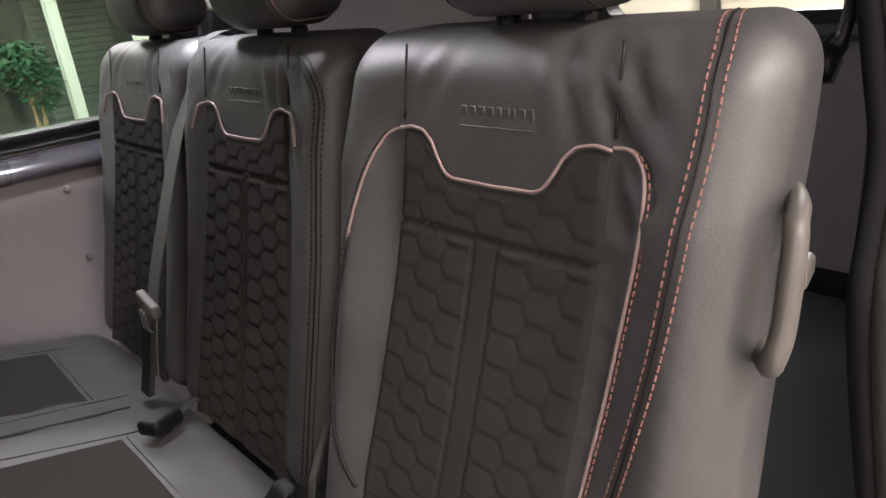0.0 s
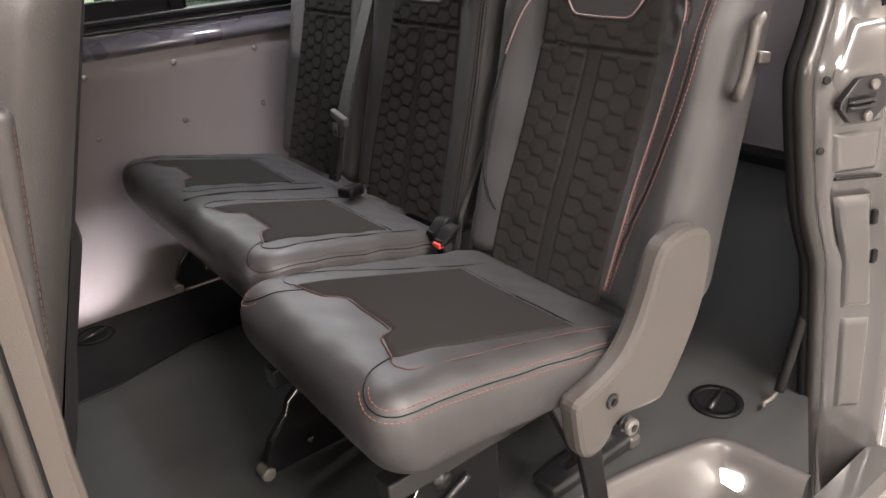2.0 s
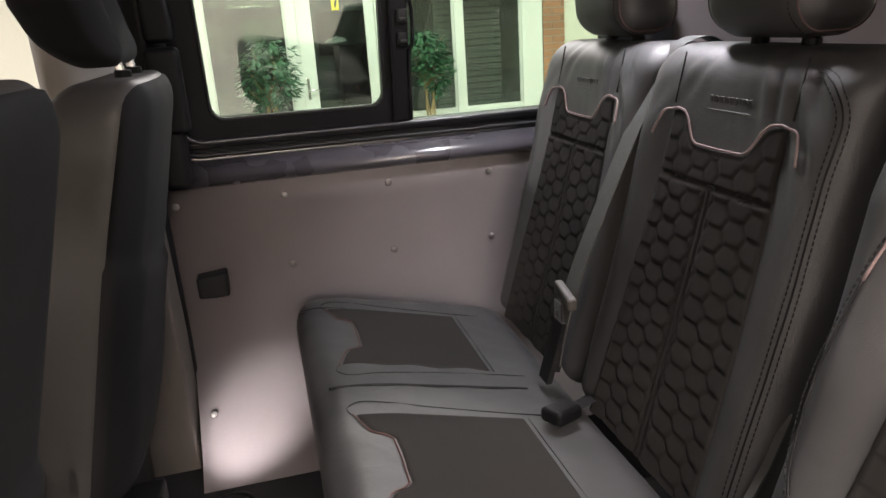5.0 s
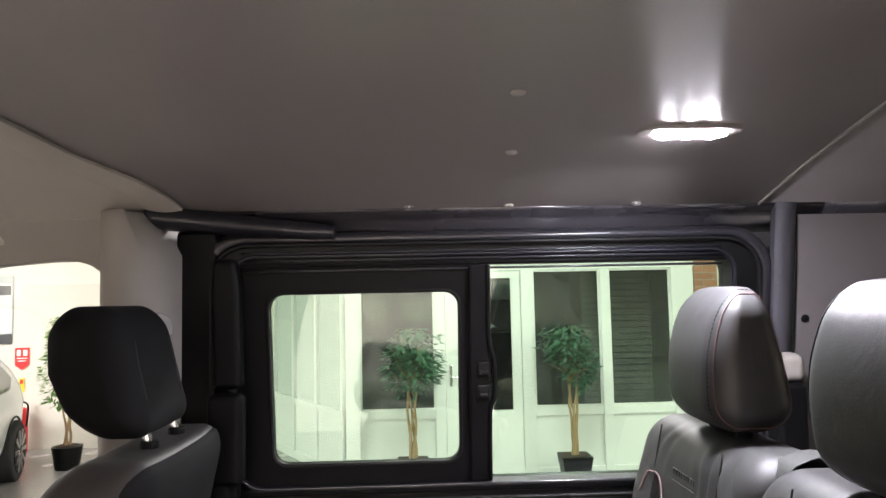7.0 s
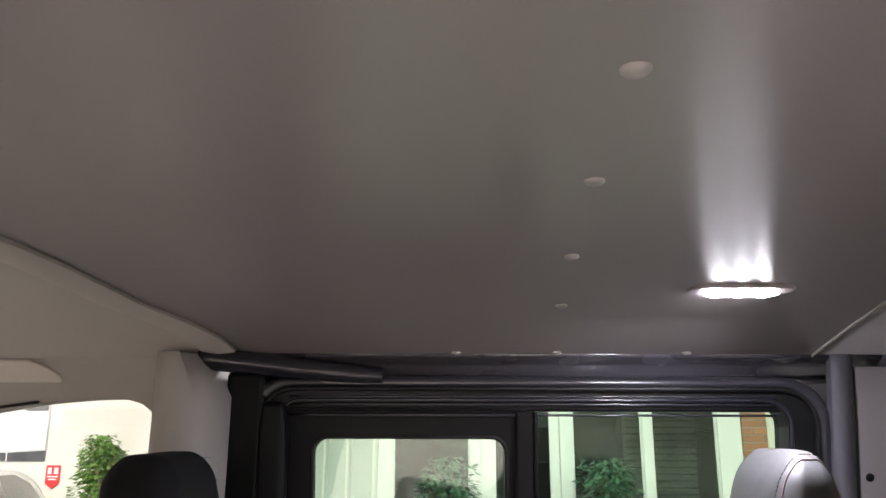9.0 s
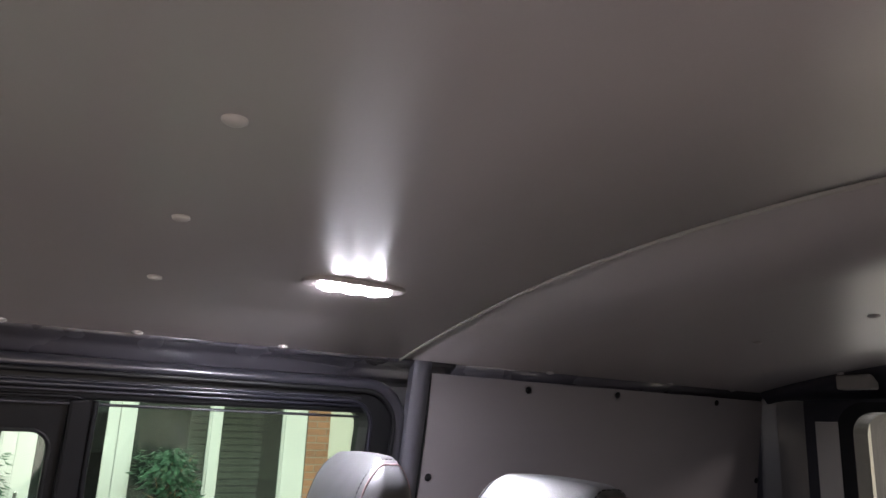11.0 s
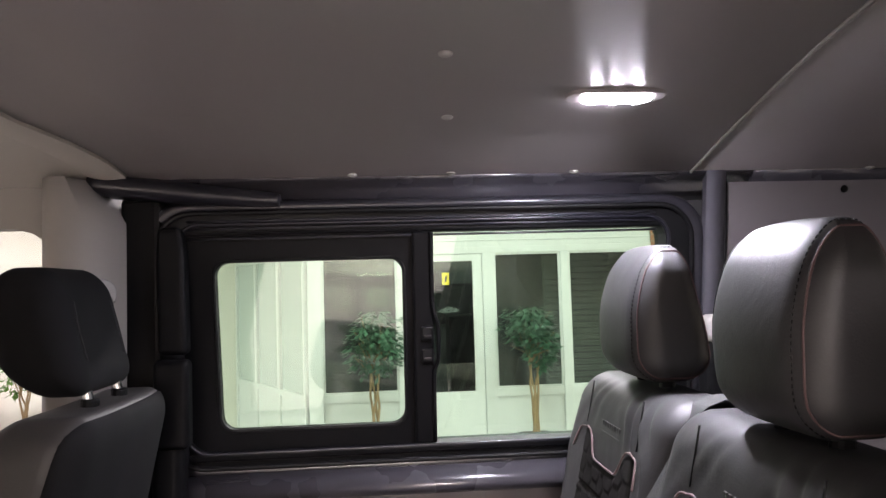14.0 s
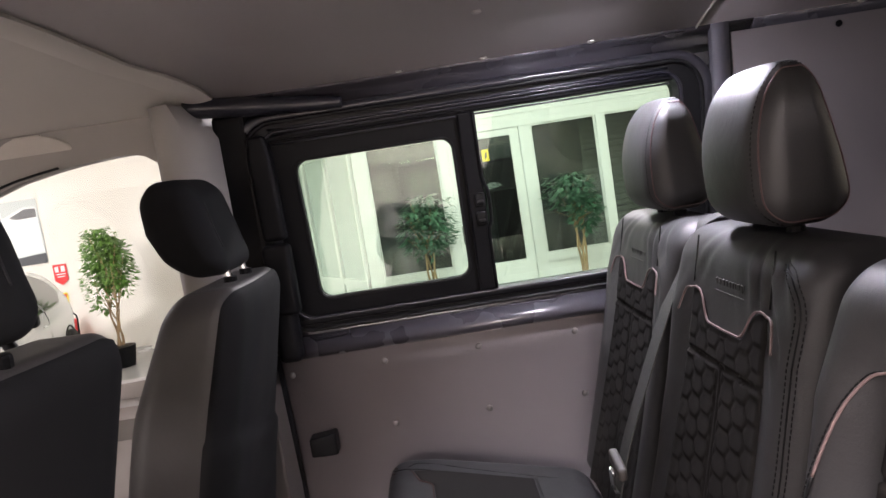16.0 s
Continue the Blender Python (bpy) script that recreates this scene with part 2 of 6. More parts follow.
def round_ring(outer, inner, section, axis):
    """A frame with a rounded section: each row gives the way from outer to inner outline and the depth."""
    bm = bmesh.new()
    loops = []
    for f, h in section:
        pts = [(p[0] + (q[0] - p[0]) * f, p[1] + (q[1] - p[1]) * f) for p, q in zip(outer, inner)]
        loops.append([bm.verts.new({"x": (h, p[0], p[1]), "y": (p[0], h, p[1]), "z": (p[0], p[1], h)}[axis]) for p in pts])
    n = len(outer)
    for a, b in zip(loops, loops[1:] + loops[:1]):
        for i in range(n):
            bm.faces.new((a[i], a[(i + 1) % n], b[(i + 1) % n], b[i]))
    return bm


def tube(points, radius, sides=8, closed=False, taper=None):
    bm = bmesh.new()
    pts = [Vector(p) for p in points]
    n = len(pts)
    rings = []
    up = None
    for i, p in enumerate(pts):
        if closed:
            d = pts[(i + 1) % n] - pts[i - 1]
        else:
            d = pts[min(i + 1, n - 1)] - pts[max(i - 1, 0)]
        d.normalize()
        if up is None:
            up = Vector((0, 0, 1)) if abs(d.z) < 0.9 else Vector((1, 0, 0))
        s = d.cross(up)
        if s.length < 1e-4:
            s = d.cross(Vector((0, 1, 0.1)))
        s.normalize()
        up = s.cross(d).normalized()
        r = radius if taper is None else radius * (taper[0] + (taper[1] - taper[0]) * i / max(1, n - 1))
        rings.append([bm.verts.new(p + (s * math.cos(2 * math.pi * k / sides) + up * math.sin(2 * math.pi * k / sides)) * r) for k in range(sides)])
    for i in range(n if closed else n - 1):
        p, q = rings[i], rings[(i + 1) % n]
        for k in range(sides):
            bm.faces.new((p[k], p[(k + 1) % sides], q[(k + 1) % sides], q[k]))
    if not closed:
        bm.faces.new(rings[0][::-1])
        bm.faces.new(rings[-1])
    return bm


def cyl(centre, axis, radius, length, sides=20, bevel=0.0):
    bm = bmesh.new()
    bmesh.ops.create_cone(bm, cap_ends=True, segments=sides, radius1=radius, radius2=radius, depth=length)
    if bevel:
        es = [e for e in bm.edges if len(e.link_faces) == 2 and e.calc_face_angle(0) > 0.8]
        bmesh.ops.bevel(bm, geom=es, offset=bevel, segments=2, affect="EDGES", profile=0.5)
    q = Vector((0, 0, 1)).rotation_difference(Vector(axis))
    bm.transform(Matrix.Translation(centre) @ q.to_matrix().to_4x4())
    return bm


def rbox(hx, hy, hz, r, nx=10, ny=10, nz=10, k=5, shape=None):
    """A padded block: a box with wide round edges, shaped further by a function of the point."""
    def steps(h, n):
        inner = max(h - r, 1e-4)
        a = [-h + r * i / k for i in range(k)]
        b = [-inner + 2 * inner * i / n for i in range(n + 1)]
        return a + b + [-v for v in a[::-1]]
    sx, sy, sz = steps(hx, nx), steps(hy, ny), steps(hz, nz)
    bm = bmesh.new()
    seen = {}

    def vert(x, y, z):
        key = (round(x, 5), round(y, 5), round(z, 5))
        if key not in seen:
            c = Vector((min(max(x, -(hx - r)), hx - r), min(max(y, -(hy - r)), hy - r), min(max(z, -(hz - r)), hz - r)))
            d = Vector((x, y, z)) - c
            # spread the corner grid evenly over the round
            d = Vector([math.tan(v / r * math.pi / 4) * r for v in d])
            p = c + d.normalized() * r if d.length > 1e-7 else c
            if shape:
                p = Vector(shape(p))
            seen[key] = bm.verts.new(p)
        return seen[key]

    def patch(us, vs, f):
        for i in range(len(us) - 1):
            for j in range(len(vs) - 1):
                vv = [vert(*f(us[i], vs[j])), vert(*f(us[i + 1], vs[j])), vert(*f(us[i + 1], vs[j + 1])), vert(*f(us[i], vs[j + 1]))]
                if len(set(vv)) == 4:
                    try:
                        bm.faces.new(vv)
                    except ValueError:
                        pass
    for s in (-1, 1):
        patch(sy, sz, lambda u, v: (s * hx, u, v))
        patch(sx, sz, lambda u, v: (u, s * hy, v))
        patch(sx, sy, lambda u, v: (u, v, s * hz))
    return bm


def stitches(points, length=0.006, gap=0.0035, radius=0.0011):
    """A row of single thread stitches along a line."""
    bm = bmesh.new()
    pts = [Vector(p) for p in points]
    acc = [0.0]
    for a, b in zip(pts, pts[1:]):
        acc.append(acc[-1] + (b - a).length)

    def at(s):
        for i in range(len(acc) - 1):
            if s <= acc[i + 1] or i == len(acc) - 2:
                f = (s - acc[i]) / max(1e-9, acc[i + 1] - acc[i])
                return pts[i].lerp(pts[i + 1], f)
    s = 0.0
    while s + length < acc[-1]:
        a, b = at(s), at(s + length)
        join_bm(bm, tube([a, (a + b) / 2, b], radius, 5))
        s += length + gap
    return bm


def smooth_line(pts, per=8):
    """A rounded line through points."""
    p = [Vector(v) for v in pts]
    out = []
    for i in range(len(p) - 1):
        a, b, c, d = p[max(i - 1, 0)], p[i], p[i + 1], p[min(i + 2, len(p) - 1)]
        for k in range(per):
            t = k / per
            out.append(0.5 * ((2 * b) + (c - a) * t + (2 * a - 5 * b + 4 * c - d) * t * t + (3 * b - a - 3 * c + d) * t ** 3))
    out.append(p[-1])
    return out


def lerp_table(rows, v):
    if v <= rows[0][0]:
        return rows[0][1]
    for (a, fa), (b, fb) in zip(rows, rows[1:]):
        if v <= b:
            return fa + (fb - fa) * (v - a) / (b - a)
    return rows[-1][1]


# ---- the van: floor, walls, roof ----
FLOOR_Z, MID = 0.56, -0.86


def mirror_y(y):
    return 2 * MID - y


STEP_EDGE = [tuple(p) for p in smooth_line([(-0.66, -1.590), (-0.3, -1.590), (0.08, -1.596), (0.21, -1.612), (0.31, -1.636), (0.375, -1.655), (0.408, -1.682), (0.420, -1.73), (0.432, -1.84)], 6)]
van_floor = obj("floor", prism([(-2.0, -0.02), (2.07, -0.02), (2.07, -1.70), (0.70, -1.70), (0.672, -1.712)] + STEP_EDGE[::-1] + [(-0.67, -1.70), (-2.0, -1.70)], "z", 0.50, FLOOR_Z), FLOOR_RUBBER)
tagged(van_floor, "dark grey ribbed rubber floor of the van", "floor", kind="structure")

# thin black sheet that puts the bench's shade on the floor along the wall
shade_sheet = obj("floor_shade", prism([(-0.66, -0.03), (0.70, -0.03), (0.70, -0.50), (-0.28, -0.535), (-0.50, -0.60), (-0.66, -0.607)], "z", FLOOR_Z + 0.0005, FLOOR_Z + 0.006, 0.002), BLACK_RUBBER)
tagged(shade_sheet, "black sheet on the floor standing for the bench's shade", "floor", kind="structure")


def roof_z(y):
    return 2.028 - 0.155 * abs(y - MID) ** 2.1


SEAM = [(-1.66, 0.42), (-1.2, 0.485), (-1.0, 0.53), (-0.83, 0.565), (-0.6, 0.605), (-0.4, 0.633), (-0.2, 0.65), (0.1, 0.665)]
BOW = [(-1.5, -0.62), (-1.2, -0.66), (-0.85, -0.69), (-0.55, -0.662), (-0.40, -0.640), (-0.28, -0.590), (-0.2, -0.565), (0.0, -0.54)]


def seam_x(y):
    return lerp_table(SEAM, y)


def bow_x(y):
    return lerp_table(BOW, y)


def roof_sheet(xa, xb, y0, y1, ny=48, nx=4, lift=0.0, thick=0.012):
    """Domed lining board; xa and xb give its ends for each y."""
    bm = bmesh.new()
    grid = []
    for layer in (0, 1):
        rows = []
        for j in range(ny + 1):
            y = y0 + (y1 - y0) * j / ny
            rows.append([bm.verts.new((xa(y) + (xb(y) - xa(y)) * i / nx, y, roof_z(y) + lift + layer * thick)) for i in range(nx + 1)])
        grid.append(rows)
    for layer in (0, 1):
        for j in range(ny):
            for i in range(nx):
                r = grid[layer]
                bm.faces.new((r[j][i], r[j][i + 1], r[j + 1][i + 1], r[j + 1][i]))
    edge = [(0, i) for i in range(nx)] + [(j, nx) for j in range(ny)] + [(ny, i) for i in range(nx, 0, -1)] + [(j, 0) for j in range(ny, 0, -1)]
    for (j, i), (j2, i2) in zip(edge, edge[1:] + edge[:1]):
        bm.faces.new((grid[0][j][i], grid[0][j2][i2], grid[1][j2][i2], grid[1][j][i]))
    return bm


Y0, Y1 = mirror_y(-0.062), -0.062
ceiling = obj("ceiling", roof_sheet(lambda y: bow_x(y) + 0.002, lambda y: seam_x(y) - 0.0004, Y0, Y1), ROOF_LINING, smooth=False)
tagged(ceiling, "grey smooth lining board on the van roof", "ceiling", kind="structure")
ceiling_rear = obj("ceiling_rear", roof_sheet(lambda y: seam_x(y) + 0.0004, lambda y: 1.99, Y0, Y1, lift=0.0), ROOF_LINING)
tagged(ceiling_rear, "grey smooth lining board over the load space", "ceiling", kind="structure")
for c in (ceiling, ceiling_rear):
    for p in c.data.polygons:
        p.use_smooth = abs(p.normal.z) > 0.8
ceiling_cab = obj("ceiling_cab", roof_sheet(lambda y: -2.0, lambda y: bow_x(y) - 0.004, Y0, Y1, lift=-0.005), CAB_LINING)
tagged(ceiling_cab, "pale grey cloth headliner over the cab", "ceiling", kind="structure")
ys = [Y0 + (Y1 - Y0) * j / 60 for j in range(61)]
bead = obj("trim", tube([(seam_x(y), y, roof_z(y) - 0.0012) for y in ys], 0.0032, 8), BEIGE_PLASTIC, smooth=True)
tagged(bead, "thin pale bead over the joint of the roof boards", "trim", kind="structure")
# front roof bow trim: a shallow rounded bar across the van
bow_bm = bmesh.new()
rows = []
for y in ys:
    rows.append([bow_bm.verts.new((bow_x(y) - 0.07 * k / 6, y, roof_z(y) - 0.006 - 0.006 * math.sin(math.pi * k / 6))) for k in range(7)])
for a, b in zip(rows, rows[1:]):
    for k in range(6):
        bow_bm.faces.new((a[k], a[k + 1], b[k + 1], b[k]))
bow = obj("trim", bow_bm, CAB_LINING, smooth=True)
tagged(bow, "pale rounded trim bar across the roof behind the cab", "trim", kind="structure")
outer_roof = obj("roof", roof_sheet(lambda y: -2.0, lambda y: 2.10, mirror_y(0.0), 0.0, lift=0.035), VAN_OUTER, smooth=True)
tagged(outer_roof, "grey painted steel roof of the van", "roof", kind="structure")

# driver's side wall: profile lines run up the wall, in y and z
LOW = [tuple(p) for p in smooth_line([(-0.235, 0.562), (-0.178, 0.60), (-0.065, 0.70), (0.002, 0.78), (0.024, 0.86), (0.030, 1.0), (0.016, 1.12), (0.0, 1.19), (-0.004, 1.243)], 6)]


def wall_y(z):
    return lerp_table([(z_, y_) for y_, z_ in LOW], z)


low_wall = obj("wall_panel", sheet_prism(LOW, -0.012, "x", -0.535, 0.70), WALL_PANEL, smooth=False)
for p in low_wall.data.polygons:
    p.use_smooth = abs(p.normal.x) < 0.5
tagged(low_wall, "grey lining board on the side of the van, bolted", "wall panel", kind="structure")


def wall_sheet(name, line, x0, x1, material, thick=-0.02, smooth=True):
    ob = obj(name, sheet_prism(line, thick, "x", x0, x1), material, smooth=False)
    for p in ob.data.polygons:
        p.use_smooth = smooth and abs(p.normal.x) < 0.5
    return ob


# painted ledge under the window
LEDGE = [(0.03, 1.236), (-0.008, 1.240), (-0.022, 1.246), (-0.030, 1.256), (-0.030, 1.266), (-0.022, 1.280), (-0.004, 1.292), (0.02, 1.300), (0.05, 1.303)]
ledge = wall_sheet("window_ledge", LEDGE, -0.56, 0.80, VAN_PAINT)
tagged(ledge, "glossy dark grey painted ledge under the side window", "ledge", kind="structure")
# painted rail above the window, up to the roof board
RAIL = [(0.0, 1.880), (-0.020, 1.884), (-0.046, 1.890), (-0.058, 1.900), (-0.064, 1.914), (-0.074, 1.924), (-0.090, 1.932), (-0.096, 1.941), (-0.07, 1.96)]
rail = wall_sheet("roof_rail", RAIL, -0.56, 0.80, VAN_PAINT)
tagged(rail, "glossy dark grey painted roof rail over the window", "roof rail", kind="structure")


def win_y(z):
    return 0.045 - 0.17 * (z - 1.39)


def lean(bm):
    """Tilt a flat window piece, built in x and z round y = 0, into the leaning side."""
    for v in bm.verts:
        v.co.y += win_y(v.co.z)
    return bm


van_window = thing("window_1", "black framed sliding side window with green tinted glass", "window", kind="structure")
# this first ring is the painted metal surround of the window
part("painted_surround", lean(round_ring(rounded_rect(-0.56, 0.70, 1.285, 1.895, 0.10), rounded_rect(-0.505, 0.655, 1.315, 1.865, 0.075), ((0.0, -0.018), (0.10, -0.032), (0.3, -0.042), (0.55, -0.045), (0.8, -0.039), (1.0, -0.020), (1.0, 0.03), (0.0, 0.03)), "y")), SHADED_PAINT, van_window, smooth=True)
part("window_frame", lean(ring(rounded_rect(-0.525, 0.668, 1.305, 1.872, 0.075), rounded_rect(-0.47, 0.605, 1.345, 1.842, 0.05), "y", -0.035, 0.035)), BLACK_RUBBER, van_window)
part("top_track", lean(box(-0.46, 0.60, -0.030, 0.02, 1.822, 1.845, 0.004)), BLACK_PLASTIC, van_window)
part("lower_track", lean(box(-0.49, 0.62, -0.040, 0.02, 1.325, 1.342, 0.004)), BLACK_PLASTIC, van_window)
sash = part("sash", lean(ring(rounded_rect(-0.482, 0.062, 1.338, 1.830, 0.02), rounded_rect(-0.398, 0.008, 1.394, 1.764, 0.03), "y", -0.026, 0.0)), BLACK_PLASTIC, van_window)
part("sash_pane", lean(prism(rounded_rect(-0.41, 0.02, 1.38, 1.775, 0.03), "y", -0.015, -0.011)), GREEN_GLASS, sash)
part("fixed_pane", lean(prism(rounded_rect(0.03, 0.62, 1.345, 1.84, 0.04), "y", 0.010, 0.014)), GREEN_GLASS, van_window)
post = part("sash_post", lean(box(0.030, 0.076, -0.040, 0.006, 1.346, 1.822, 0.006)), BLACK_PLASTIC, van_window)
for z0 in (1.535, 1.585):
    part("latch", lean(rbox(0.013, 0.006, 0.017, 0.005, 2, 2, 2, 3, lambda p, z0=z0: (p.x + 0.060, p.y - 0.042, p.z + z0 + 0.01))), BLACK_RUBBER, post, smooth=True)
    part("latch_key", lean(rbox(0.008, 0.003, 0.004, 0.002, 2, 2, 2, 2, lambda p, z0=z0: (p.x + 0.061, p.y - 0.050, p.z + z0 + 0.004))), DARK_STEEL, post, smooth=True)
# raised lips of the frame: seal bead, sash edge, track ribs
def bead_loop(x0, x1, z0, z1, r, y, rad):
    return [(x, y + win_y(z), z) for x, z in rounded_rect(x0, x1, z0, z1, r, 8)]


part("seal_bead", tube(bead_loop(-0.512, 0.660, 1.312, 1.868, 0.078, -0.047, 0), 0.0055, 8, closed=True), BLACK_RUBBER, van_window, smooth=True)
part("frame_bead", tube(bead_loop(-0.476, 0.611, 1.342, 1.845, 0.052, -0.036, 0), 0.004, 8, closed=True), DARK_PAINT, van_window, smooth=True)
part("sash_edge", tube(bead_loop(-0.478, 0.058, 1.342, 1.826, 0.022, -0.028, 0), 0.0045, 8, closed=True), BLACK_PLASTIC, sash, smooth=True)
part("pane_gasket", tube(bead_loop(-0.402, 0.012, 1.390, 1.768, 0.032, -0.024, 0), 0.004, 8, closed=True), BLACK_RUBBER, sash, smooth=True)
for z_ in (1.814, 1.836, 1.852):
    part("track_rib", tube([(-0.45 + 1.03 * k / 10, -0.034 + win_y(z_), z_) for k in range(11)], 0.003, 6), DARK_PAINT, van_window, smooth=True)
part("post_lip", tube([(x, -0.040 + win_y(z), z) for x, z in smooth_line([(0.074, 1.35), (0.074, 1.48), (0.076, 1.515), (0.084, 1.54), (0.084, 1.61), (0.076, 1.64), (0.072, 1.68), (0.072, 1.82)], 4)], 0.005, 8), BLACK_PLASTIC, post, smooth=True)
for ob in van_window.children_recursive:
    if "pane" in ob.name:
        ob.visible_shadow = False

# painted pillar behind the window and the load space boards
pillar_c = wall_sheet("pillar", [(0.022, 1.243), (0.0115, 1.30), (-0.0225, 1.5), (-0.065, 1.75), (-0.0905, 1.90), (-0.101, 1.96)], 0.690, 0.735, LIT_PAINT)
tagged(pillar_c, "dark grey painted pillar behind the side window", "pillar", kind="structure")
rear_line = [(-0.02, 0.562), (0.0, 0.9), (0.006, 1.3), (-0.034, 1.6), (-0.068, 1.80), (-0.082, 1.915)]
rear_panel = obj("wall_panel", sheet_prism(rear_line, -0.012, "x", 0.742, 1.955), WALL_PANEL)
tagged(rear_panel, "dark grey lining board on the load space side", "wall panel", kind="structure")
edge_trim = obj("trim", tube([(0.738, y - 0.002, z) for y, z in rear_line], 0.0045, 8), BLACK_RUBBER, smooth=True)
tagged(edge_trim, "black edge strip of the load space lining board", "trim", kind="structure")
rear_rail = wall_sheet("roof_rail", [(-0.03, 1.91), (-0.075, 1.915), (-0.094, 1.935), (-0.09, 1.96)], 0.80, 2.0, VAN_PAINT)
tagged(rear_rail, "dark painted roof rail over the load space", "roof rail", kind="structure")
outer_side = obj("wall_outer", sheet_prism([(0.0, 0.35), (0.075, 0.55), (0.095, 0.9), (0.085, 1.28)], -0.01, "x", -0.72, 2.1), VAN_OUTER)
tagged(outer_side, "grey painted outer side of the van", "van side", kind="structure")
outer_rear = obj("wall_outer", sheet_prism([(0.085, 1.281), (0.03, 1.6), (-0.03, 1.95), (-0.10, 2.0)], -0.01, "x", 0.67, 2.1), VAN_OUTER)
tagged(outer_rear, "grey painted outer side of the van", "van side", kind="structure")

# bolts
def bolt(x, y, z, axis, material=STEEL, r=0.0095, label="dull steel dome bolt head"):
    bm = bmesh.new()
    bmesh.ops.create_uvsphere(bm, u_segments=12, v_segments=8, radius=r)
    bmesh.ops.scale(bm, vec=(1, 1, 0.45), verts=bm.verts)
    q = Vector((0, 0, 1)).rotation_difference(Vector(axis))
    bm.transform(Matrix.Translation((x, y, z)) @ q.to_matrix().to_4x4())
    return tagged(obj("bolt", bm, material, smooth=True), label, "bolt", "lining board bolts")


ALLOY_GREY = node_mat("satin_anchor_cover", (0.30, 0.29, 0.28), 0.3, metal=0.4)
BOLT_GREY = node_mat("dull_bolt", (0.16, 0.15, 0.14), 0.4, metal=0.5)
BOLT_LIGHT = node_mat("pale_cap", (0.46, 0.44, 0.42), 0.35)
for bx in (-0.512, -0.259, 0.0, 0.266):
    bolt(bx, wall_y(1.2) - 0.001, 1.2, (0, -1, 0), BOLT_GREY)
for bx in (-0.26, 0.006, 0.276, -0.515):
    if bx > -0.5:
        bolt(bx, wall_y(1.013) - 0.001, 1.013, (0, -1, 0), BOLT_GREY)
bolt(-0.50, wall_y(0.68) - 0.001, 0.69, (0, -1, 0.6), BOLT_GREY)


def roof_cap(x, y, r=0.0105):
    return bolt(x, y, roof_z(y) - 0.001, (0, 0, -1), BOLT_LIGHT, r, "pale screw cap in the roof board")


for cx, cy in ((0.035, -0.952), (0.062, -0.650), (0.086, -0.388), (-0.094, -0.105), (0.116, -0.105), (0.386, -0.105),
               (1.32, -0.50), (1.227, -0.80), (0.01, -1.21), (1.07, -0.10), (1.50, -0.10), (1.77, -0.10), (1.90, -0.35), (1.76, -0.69)):
    roof_cap(cx, cy)
for px, pz in ((1.02, 1.895), (1.32, 1.90), (1.72, 1.90), (0.765, 1.69), (1.93, 1.68), (0.77, 1.30)):
    yy = lerp_table([(z_, y_) for y_, z_ in rear_line], pz)
    bolt(px, yy - 0.001, pz, (0, -1, -0.2), BLACK_PLASTIC, 0.009, "black plastic rivet in the lining board")

# right-hand B pillar beside the driver
def top_cut(bm):
    """The pillar trim narrows below the roof rail."""
    bmesh.ops.bisect_plane(bm, geom=bm.verts[:] + bm.edges[:] + bm.faces[:], plane_co=(0, 0, 1.85), plane_no=(0, 0, 1))
    for v in bm.verts:
        if v.co.x > -0.63:
            v.co.x -= 0.60 * max(0.0, v.co.z - 1.85)
    return bm


bp = thing("pillar_trim", "pale grey plastic pillar trim with belt anchor and black belt cover", "pillar trim", kind="structure")
part("upper_trim", top_cut(prism([(-0.700, -0.165), (-0.680, -0.188), (-0.645, -0.196), (-0.612, -0.186), (-0.590, -0.162), (-0.577, -0.128), (-0.570, -0.09), (-0.570, 0.02), (-0.707, 0.02)], "z", 1.30, 1.935)), BEIGE_PLASTIC, bp, smooth=True)
part("lower_trim", prism([(-0.66, -0.12), (-0.545, -0.12), (-0.535, 0.03), (-0.66, 0.03)], "z", 0.56, 1.30, 0.006), TAN_TRIM, bp)
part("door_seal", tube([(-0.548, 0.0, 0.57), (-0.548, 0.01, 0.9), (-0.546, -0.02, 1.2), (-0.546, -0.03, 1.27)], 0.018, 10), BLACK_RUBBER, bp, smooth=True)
part("belt_anchor", cyl((-0.580, -0.190, 1.703), (0.75, -0.65, 0), 0.030, 0.022, 20, 0.004), ALLOY_GREY, bp)
part("black_cover", prism([(-0.585, -0.075), (-0.50, -0.082), (-0.47, -0.02), (-0.47, 0.04), (-0.585, 0.04)], "z", 1.275, 1.905, 0.012), BLACK_PLASTIC, bp)
part("belt_cover", rbox(0.032, 0.03, 0.085, 0.02, 3, 3, 4, 4, lambda p: (p.x - 0.485, p.y - 0.075, p.z + 1.34)), BLACK_PLASTIC, bp, smooth=True)
part("belt_guide", rbox(0.036, 0.024, 0.092, 0.014, 4, 3, 5, 4, lambda p: (p.x - 0.474, p.y - 0.088, p.z + 1.472)), BLACK_PLASTIC, bp, smooth=True)
part("height_slide", rbox(0.030, 0.022, 0.134, 0.013, 4, 3, 6, 4, lambda p: (p.x * (1 - 0.3 * max(0.0, p.z - 0.09) / 0.044) - 0.476 - p.z * 0.02, p.y - 0.074, p.z + 1.706)), BLACK_PLASTIC, bp, "black plastic slide of the belt height setting", smooth=True)
catch = thing("door_catch", "black plastic catch on the side lining board", "catch")
